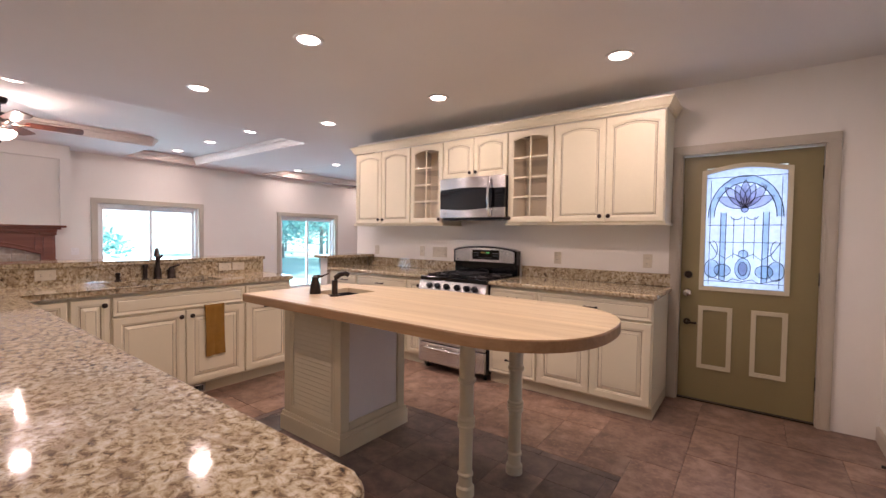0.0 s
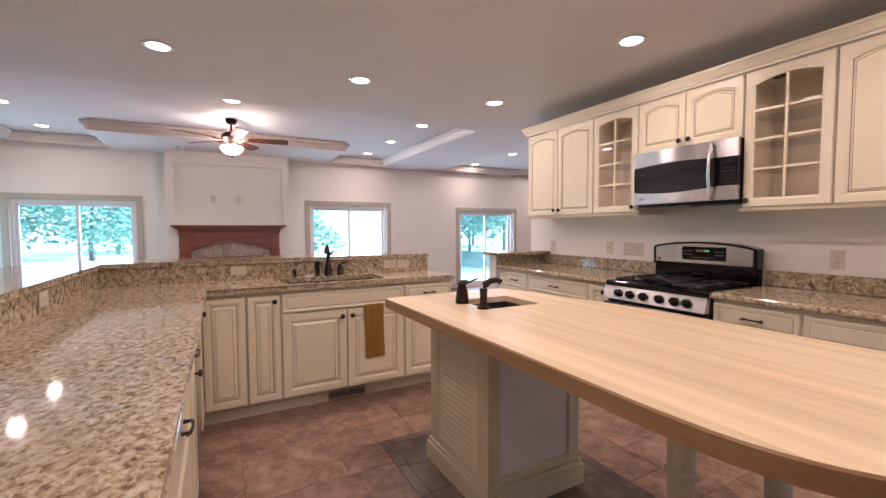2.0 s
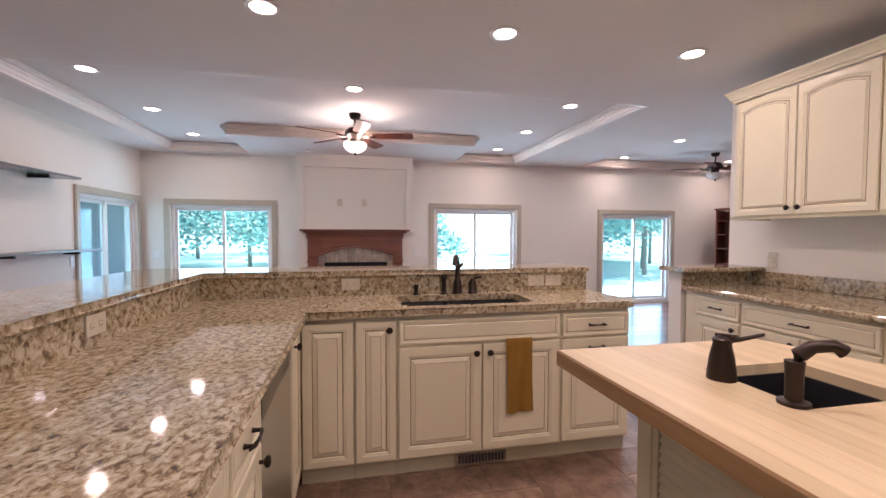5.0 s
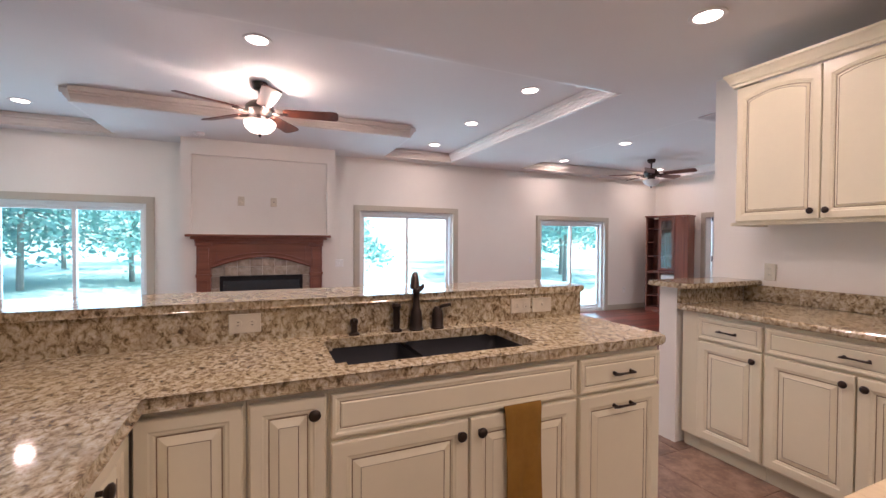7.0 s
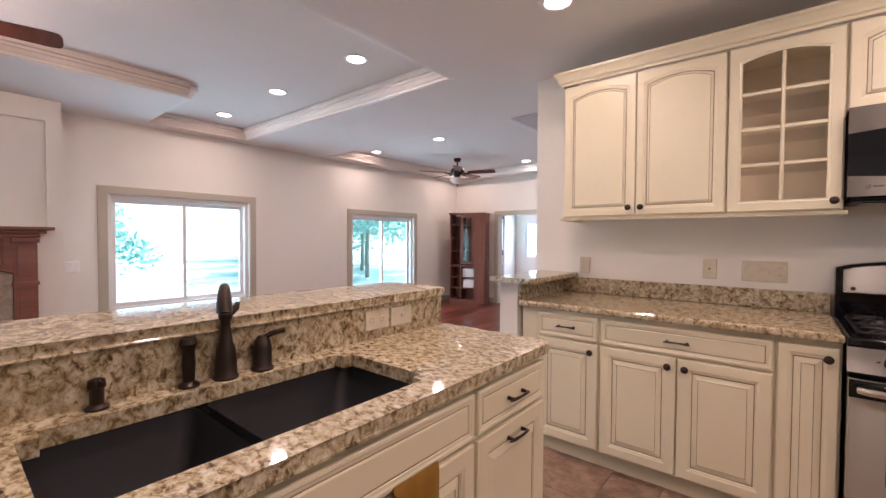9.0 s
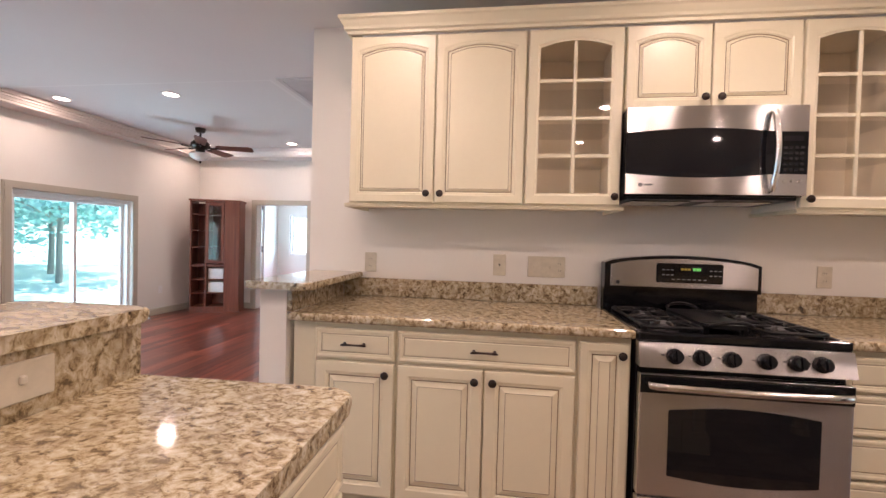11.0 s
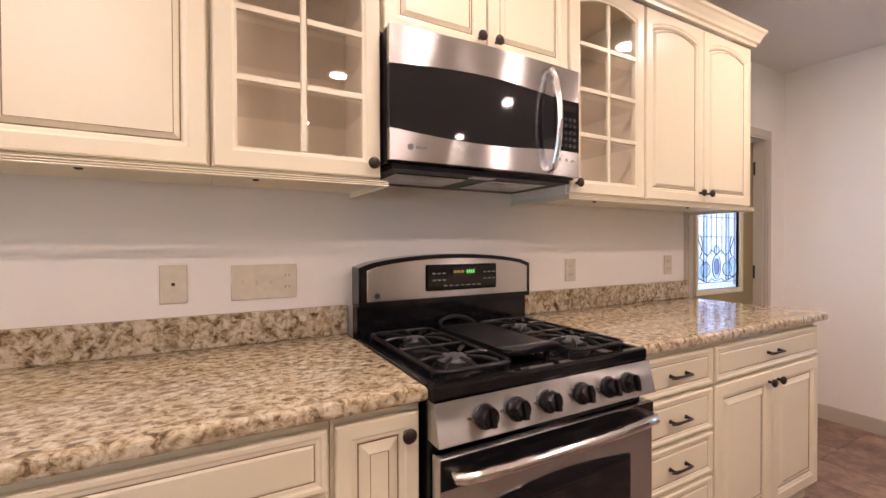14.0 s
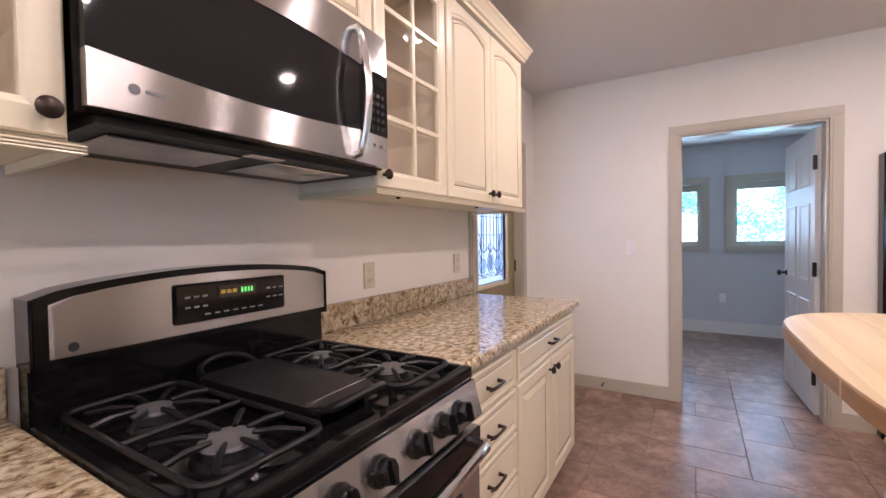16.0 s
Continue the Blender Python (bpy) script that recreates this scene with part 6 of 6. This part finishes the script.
    part("deadbolt", shift(lathe([(0.030, 0), (0.030, -0.008), (0.024, -0.018), (0.006, -0.020)], 18, None, (0, 0, 0), 'y'), -0.165, Y, 1.055), M_BRONZE, root, "bronze deadbolt", True)
    part("rose", shift(lathe([(0.028, 0), (0.026, -0.007)], 18, None, (0, 0, 0), 'y'), -0.165, Y - 0.0005, 0.655), M_BRONZE, root, "", True)
    part("rose", shift(lathe([(0.030, 0), (0.028, -0.0078)], 18, None, (0, 0, 0), 'y'), -0.165, Y - 0.0001, 0.905), M_CHROME, root, "", True)
    part("door_knob", shift(lathe([(0.014, 0), (0.012, -0.03), (0.026, -0.04), (0.028, -0.055), (0.016, -0.066), (0.003, -0.067)], 18, None, (0, 0, 0), 'y'), -0.165, Y - 0.008, 0.905), M_CHROME, root, "", True)
    part("lever", tube([(-0.165, Y - 0.008, 0.655), (-0.165, Y - 0.05, 0.655), (-0.09, Y - 0.055, 0.655)], 0.009, 10), M_BRONZE, root, "", True)
    for z in (0.25, 1.02, 1.80):
        part("hinge", box(x1 - 0.004, x1 + 0.010, Y - 0.014, Y - 0.001, z, z + 0.1, 0.003), M_BRONZE, root)
    part("jamb", boxes((k0, x0 - 0.002, WALL_Y, WALL_Y + 0.14, 0, kz), (x1 + 0.002, k1, WALL_Y, WALL_Y + 0.14, 0, kz)), M_TRIM, root)
    part("threshold", box(k0, k1, WALL_Y + 0.03, WALL_Y + 0.14, -0.002, 0.011), M_BRONZE, root)


entry_door()


# ---- six-panel door, open into the back room ----
def panel_door(name, loc, rz, w, h, label, hinge_side=0):
    root = tagged(new(name), label, "door", kind="structure")
    root.matrix_world = pose(*loc, 0, 0, rz)
    part("leaf", box(0, w, -0.018, 0.018, 0.012, h, 0.003), M_WHITE, root)
    for s in (-1, 1):
        for z0, z1 in ((0.20, 0.80), (0.93, 1.50), (1.62, h - 0.13)):
            for a, b in ((0.11, w / 2 - 0.05), (w / 2 + 0.05, w - 0.11)):
                bm = bmesh.new()
                o = [(a, z0), (b, z0), (b, z1), (a, z1)]
                k = [(a + 0.03, z0 + 0.03), (b - 0.03, z0 + 0.03), (b - 0.03, z1 - 0.03), (a + 0.03, z1 - 0.03)]
                A = [bm.verts.new((x, s * 0.0182, z)) for x, z in o]
                B = [bm.verts.new((x + (0.008 if i in (0, 3) else -0.008), s * 0.024, z + (0.008 if i < 2 else -0.008))) for i, (x, z) in enumerate(o)]
                C = [bm.verts.new((x, s * 0.0195, z)) for x, z in k]
                for P, Q in ((A, B), (B, C)):
                    for i in range(4):
                        bm.faces.new((P[i], P[(i + 1) % 4], Q[(i + 1) % 4], Q[i]))
                bm.faces.new(C)
                part("raised_panel", bm, M_WHITE, root)
        part("door_knob", shift(lathe([(0.026, 0), (0.024, s * 0.006), (0.010, s * 0.012), (0.010, s * 0.035), (0.024, s * 0.042), (0.026, s * 0.055), (0.014, s * 0.066), (0.002, s * 0.067)], 16, None, (0, 0, 0), 'y'), w - 0.065, s * 0.018, 0.95), M_BRONZE, root, "", True)
    for z in (0.22, 0.98, 1.72):
        part("hinge", box(-0.012, 0.012, 0.008, 0.030, z, z + 0.10, 0.003), M_BRONZE, root)
    return root


panel_door("door_4", (RIGHT_X + 0.135, DW[0] + 0.025, 0), 3, 0.82, 2.01, "white six-panel door standing open into the back room")
panel_door("door_5", (BD[0] + 0.03, BACK_Y + 0.16, 0), 132, 0.86, 1.80, "white six-panel door standing open into the bedroom")
tagged(link_mesh("jamb_doorway", boxes((RIGHT_X, RIGHT_X + 0.12, DW[0] - 0.001, DW[0] + 0.014, 0, DW[3]), (RIGHT_X, RIGHT_X + 0.12, DW[1] - 0.014, DW[1] + 0.001, 0, DW[3]), (RIGHT_X, RIGHT_X + 0.12, DW[0] + 0.014, DW[1] - 0.014, DW[3] - 0.014, DW[3] + 0.001)), M_TRIM), "taupe painted door jamb", "door jamb", kind="structure")

# tall black appliance at the end of the right wall
r = thing("wall_oven", (RIGHT_X - 0.002, 2.16, 0.0), "tall black built-in wall oven unit", "oven", "", -90)
part("body", box(0, 0.76, -0.09, 0.0, 0.0, 1.77, 0.004), M_BLACK, r)
part("oven_door", box(0.02, 0.74, -0.105, -0.091, 0.35, 1.05, 0.006), M_BGLASS, r)
part("oven_door", box(0.02, 0.74, -0.105, -0.091, 1.08, 1.72, 0.006), M_BGLASS, r)
part("handle", tube([(0.08, -0.106, 1.0), (0.08, -0.14, 1.0), (0.68, -0.14, 1.0), (0.68, -0.106, 1.0)], 0.01, 10), M_BLACK, r, "", True)


# ---- fireplace wall ----
def fireplace():
    root = thing("fireplace", (-8.03, 1.215, 0), "mahogany fireplace surround with arched stone face", "fireplace")
    root.scale = (1, 0.955, 1)
    X = 0.0
    part("leg", boxes((0, 0.07, -0.76, -0.60, 0.0, 1.10), (0.0, 0.085, -0.77, -0.59, 0.0, 0.14), (0.0, 0.085, -0.77, -0.59, 0.88, 0.91)), M_MANTEL, root, "fluted mahogany pilaster")
    part("leg", boxes((0, 0.07, 0.60, 0.76, 0.0, 1.10), (0.0, 0.085, 0.59, 0.77, 0.0, 0.14), (0.0, 0.085, 0.59, 0.77, 0.88, 0.91)), M_MANTEL, root, "fluted mahogany pilaster")
    for s in (-1, 1):
        part("pilaster_panel", box(0.0705, 0.078, s * 0.68 - 0.045, s * 0.68 + 0.045, 0.20, 0.84, 0.003), M_MANTEL, root)
    # frieze with arched underside
    n = 18
    bm = bmesh.new()
    pts = [(0.76, 1.34), (-0.76, 1.34), (-0.76, 1.10), (-0.60, 1.10), (-0.60, 0.98)] + [(-0.60 + 1.2 * i / n, 0.98 + 0.13 * math.sin(math.pi * i / n)) for i in range(1, n)] + [(0.60, 0.98), (0.60, 1.10), (0.76, 1.10)]
    lo = [bm.verts.new((0.0, y, z)) for y, z in pts]
    hi = [bm.verts.new((0.06, y, z)) for y, z in pts]
    bm.faces.new(lo)
    bm.faces.new(hi[::-1])
    for i in range(len(pts)):
        j = (i + 1) % len(pts)
        bm.faces.new((lo[i], lo[j], hi[j], hi[i]))
    fz = part("frieze", bm, M_MANTEL, root, "arched mahogany frieze")
    low = lambda y: 1.045 + 0.125 * math.cos(math.pi * y / 1.2)
    edge = [(0.065, -0.54 + 1.08 * i / 16, low(-0.54 + 1.08 * i / 16)) for i in range(17)] + [(0.065, 0.54, 1.285), (0.065, -0.54, 1.285)]
    part("panel_moulding", tube(edge + [edge[0]], 0.009, 6), M_MANTEL, fz, "raised moulding that follows the arch")
    part("arch_moulding", tube([(0.064, -0.60 + 1.2 * i / 18, 0.995 + 0.13 * math.sin(math.pi * i / 18)) for i in range(19)], 0.011, 6), M_MANTEL, fz)
    for s in (-1, 1):
        part("capital", box(0.0, 0.088, s * 0.68 - 0.095, s * 0.68 + 0.095, 1.255, 1.298, 0.006, 2), M_MANTEL, root)
        part("capital_panel", box(0.05, 0.079, s * 0.68 - 0.055, s * 0.68 + 0.055, 0.96, 1.23, 0.004), M_MANTEL, root)
    for z0, z1, d, o in ((1.30, 1.335, 0.085, 0.0), (1.335, 1.365, 0.125, 0.04), (1.365, 1.395, 0.17, 0.09)):
        part("mantel_shelf", box(0.0, d, -0.78 - o, 0.78 + o, z0, z1, 0.006, 2), M_MANTEL, root, "moulded mahogany mantel shelf")
    # stone face and firebox
    ys = [-0.60 + 0.15 * i for i in range(9)]
    for a, b in zip(ys, ys[1:]):
        for z0, z1 in ((0.88, 0.995), (0.995, 1.10)):
            part("stone", box(0.004, 0.026, a + 0.002, b - 0.002, z0 + 0.002, z1 - 0.002, 0.002), M_STONE, root)
    for s in (-1, 1):
        for k in range(6):
            z0 = 0.146 * k
            a, b = sorted((s * 0.60, s * 0.505))
            part("stone", box(0.004, 0.026, a + 0.002, b - 0.002, z0 + 0.002, z0 + 0.144, 0.002), M_STONE, root)
    part("firebox_frame", boxes((0.0, 0.035, -0.505, -0.465, 0.0, 0.88), (0.0, 0.035, 0.465, 0.505, 0.0, 0.88), (0.0, 0.035, -0.465, 0.465, 0.82, 0.88)), M_IRON, root, "black metal firebox frame")
    part("firebox_glass", box(0.012, 0.020, -0.465, 0.465, 0.04, 0.82), M_BGLASS, root, "dark glass firebox door")


NY0, NY1, NZ0, NZ1 = 0.43, 2.015, 1.40, 2.36
wall("wall_chimney", 'x', -8.03, -0.06, 0.325, 2.125, 0.0, CEIL - 0.001, [(NY0, NY1, NZ0, NZ1)], label="off-white painted chimney breast with recessed niche")
structure("wall_chimney_core", box(FAR_X + 0.001, -8.09, 0.325, 2.125, 0.0, CEIL - 0.001), M_WALL, "off-white painted chimney breast", "wall")
fireplace()
plate((-8.089, 0.97, 1.82), 90, 0.075, 0.115, 'outlet', M_PLATE, "almond outlet in the niche above the mantel", "outlet")
plate((-8.089, 1.35, 1.82), 90, 0.075, 0.115, 'jack', M_PLATE, "almond cable plate in the niche above the mantel", "wall plate")


# ---- corner hutch ----
def hutch():
    root = thing("hutch", (-8.10, 8.02, 0), "mahogany corner hutch with glass doors and open shelves", "hutch", "", 20)
    W, D, H = 0.74, 0.34, 1.80
    part("side", box(0, 0.02, 0, D, 0, H), M_MAHOG, root)
    part("side", box(W - 0.02, W, 0, D, 0, H), M_MAHOG, root)
    part("back", box(0.02, W - 0.02, D - 0.012, D, 0.02, H - 0.02), M_MAHOG, root)
    part("base", box(0.02, W - 0.02, 0.0, D - 0.013, 0, 0.09), M_MAHOG, root)
    part("top", box(-0.02, W + 0.02, -0.02, D, H, H + 0.03, 0.006), M_MAHOG, root)
    for z in (0.30, 0.52, 0.74, 0.76, 1.05, 1.32, 1.58):
        part("shelf", box(0.021, W - 0.021, 0.03, D - 0.013, z, z + 0.016), M_MAHOG, root)
    for x in (0.225, 0.505):
        part("divider", box(x, x + 0.018, 0.004, D - 0.013, 0.09, H - 0.002), M_MAHOG, root)
    a, b = 0.238, 0.512
    d = part("door", boxes((a, a + 0.045, -0.02, 0.0, 0.80, H - 0.01), (b - 0.045, b, -0.02, 0.0, 0.80, H - 0.01), (a + 0.045, b - 0.045, -0.02, 0.0, 0.80, 0.85), (a + 0.045, b - 0.045, -0.02, 0.0, H - 0.07, H - 0.01)), M_MAHOG, root)
    part("pane", box(a + 0.045, b - 0.045, -0.012, -0.008, 0.85, H - 0.07), M_CABGLASS, d).visible_shadow = False
    part("side_panel", box(0.516, W - 0.003, -0.02, 0.002, 0.02, H - 0.002, 0.004), M_MAHOG, root, "solid polished mahogany panel")
    for z in (0.33, 0.55):
        part("bin", box(0.255, 0.495, 0.06, 0.28, z - 0.012, z + 0.16, 0.01), M_WPLATE, root, "white bin on the open shelf")


hutch()

# ---- wall shelves on the left wall ----
for x0, x1, z, d in ((-6.54, -4.70, 1.90, 0.26), (-6.97, -5.45, 1.12, 0.22)):
    s = thing("wall_shelf", ((x0 + x1) / 2, LEFT_Y + 0.001, z), "grey floating glass wall shelf, empty", "shelf", "wall shelves")
    h = (x1 - x0) / 2
    part("board", box(-h, h, 0.0, d, 0.0, 0.022, 0.004), M_METALGRAY, s)
    for k in (-0.6, 0.6):
        part("bracket", box(h * k - 0.015, h * k + 0.015, 0.0, d * 0.7, -0.03, -0.0005, 0.004), M_IRON, s)


# ---- floor pieces ----
def lay_tiles():
    rng = random.Random(7)
    U, G = 0.255, 0.0025
    ox, oy = -2.775, 1.87
    cache = {}

    def tile_mesh(w, d, m):
        key = (round(w, 3), round(d, 3), m.name)
        if key not in cache:
            bm = bmesh.new()
            c = 0.003
            lo = [bm.verts.new(p) for p in ((0, 0, -0.006), (w, 0, -0.006), (w, d, -0.006), (0, d, -0.006))]
            mid = [bm.verts.new(p) for p in ((0, 0, -0.0012), (w, 0, -0.0012), (w, d, -0.0012), (0, d, -0.0012))]
            hi = [bm.verts.new(p) for p in ((c, c, 0), (w - c, c, 0), (w - c, d - c, 0), (c, d - c, 0))]
            bm.faces.new(hi)
            for a, b in ((lo, mid), (mid, hi)):
                for i in range(4):
                    bm.faces.new((a[i], a[(i + 1) % 4], b[(i + 1) % 4], b[i]))
            me = bpy.data.meshes.new("tile")
            bm.to_mesh(me)
            bm.free()
            me.materials.append(m)
            cache[key] = me
        return cache[key]

    def put(x, y, w, d, m, rz=0.0):
        ob = new("tile", tile_mesh(w - G, d - G, m))
        ob.parent = floor
        ob.matrix_basis = pose(x + G / 2, y + G / 2, 0, 0, 0, rz)

    def fill(i0, i1, j0, j1, skip):
        used = set()
        for j in range(j0, j1):
            for i in range(i0, i1):
                if (i, j) in used or skip(i, j):
                    continue
                opts = [(2, 2), (2, 2), (2, 1), (1, 1), (1, 2), (2, 2)]
                rng.shuffle(opts)
                for a, b in opts + [(1, 1)]:
                    cells = [(i + p, j + q) for p in range(a) for q in range(b)]
                    if all(c not in used and not skip(*c) and c[0] < i1 and c[1] < j1 for c in cells):
                        used.update(cells)
                        put(ox + i * U, oy + j * U, a * U, b * U, M_TILE)
                        break
    ni = 9
    nj = 4
    fill(-6, 14, -4, 11, lambda i, j: (0 <= i < ni and 0 <= j < nj))
    fill(14, 25, -2, 11, lambda i, j: False)
    fill(-6, 14, -15, -4, lambda i, j: False)
    # slate border and centre under the island
    bw = 0.06
    x0, x1, y0, y1 = ox, ox + ni * U, oy, oy + nj * U
    k = 0
    x = x0
    while x < x1 - 0.01:
        w = min(0.306, x1 - x)
        put(x, y0, w, bw, M_TILED)
        put(x, y1 - bw, w, bw, M_TILED)
        x += w
    y = y0 + bw
    while y < y1 - bw - 0.01:
        w = min(0.30, y1 - bw - y)
        put(x0, y, bw, w, M_TILED)
        put(x1 - bw, y, bw, w, M_TILED)
        y += w
    w = (x1 - x0 - 2 * bw) / 8
    d = (y1 - y0 - 2 * bw) / 4
    for a in range(8):
        for b in range(4):
            put(x0 + bw + a * w, y0 + bw + b * d, w, d, M_TILED)


def lay_planks():
    rng = random.Random(11)
    W = 0.083
    rest = bmesh.new()
    count = 0
    x = TX - W
    while x > FAR_X:
        y = LEFT_Y - rng.uniform(0, 1.0)
        while y < BACK_Y:
            ln = rng.uniform(0.7, 1.7)
            a, b = max(y, LEFT_Y), min(y + ln, BACK_Y)
            if b - a > 0.02:
                near = x > -6.4 and a > 2.6 and b < 8.7 and count < 290
                if near:
                    bm = bmesh.new()
                    add_box(bm, x + 0.0006, x + W - 0.0006, a + 0.0006, b - 0.0006, -0.004, 0.0)
                    me = bpy.data.meshes.new("plank")
                    bm.to_mesh(me)
                    bm.free()
                    me.materials.append(M_CHERRY)
                    ob = new("plank", me)
                    ob.parent = floor_wood
                    count += 1
                else:
                    add_box(rest, x + 0.0006, x + W - 0.0006, a + 0.0006, b - 0.0006, -0.004, 0.0)
            y += ln
        x -= W
    for i in range(1):
        add_box(rest, TX, -4.2, WALL_Y + 0.15, BACK_Y, -0.004, 0.0)
    ob = link_mesh("planks", rest, M_CHERRY, floor_wood, "glossy red cherry floor planks")
    ob["kind"] = "stuff"


lay_tiles()
lay_planks()
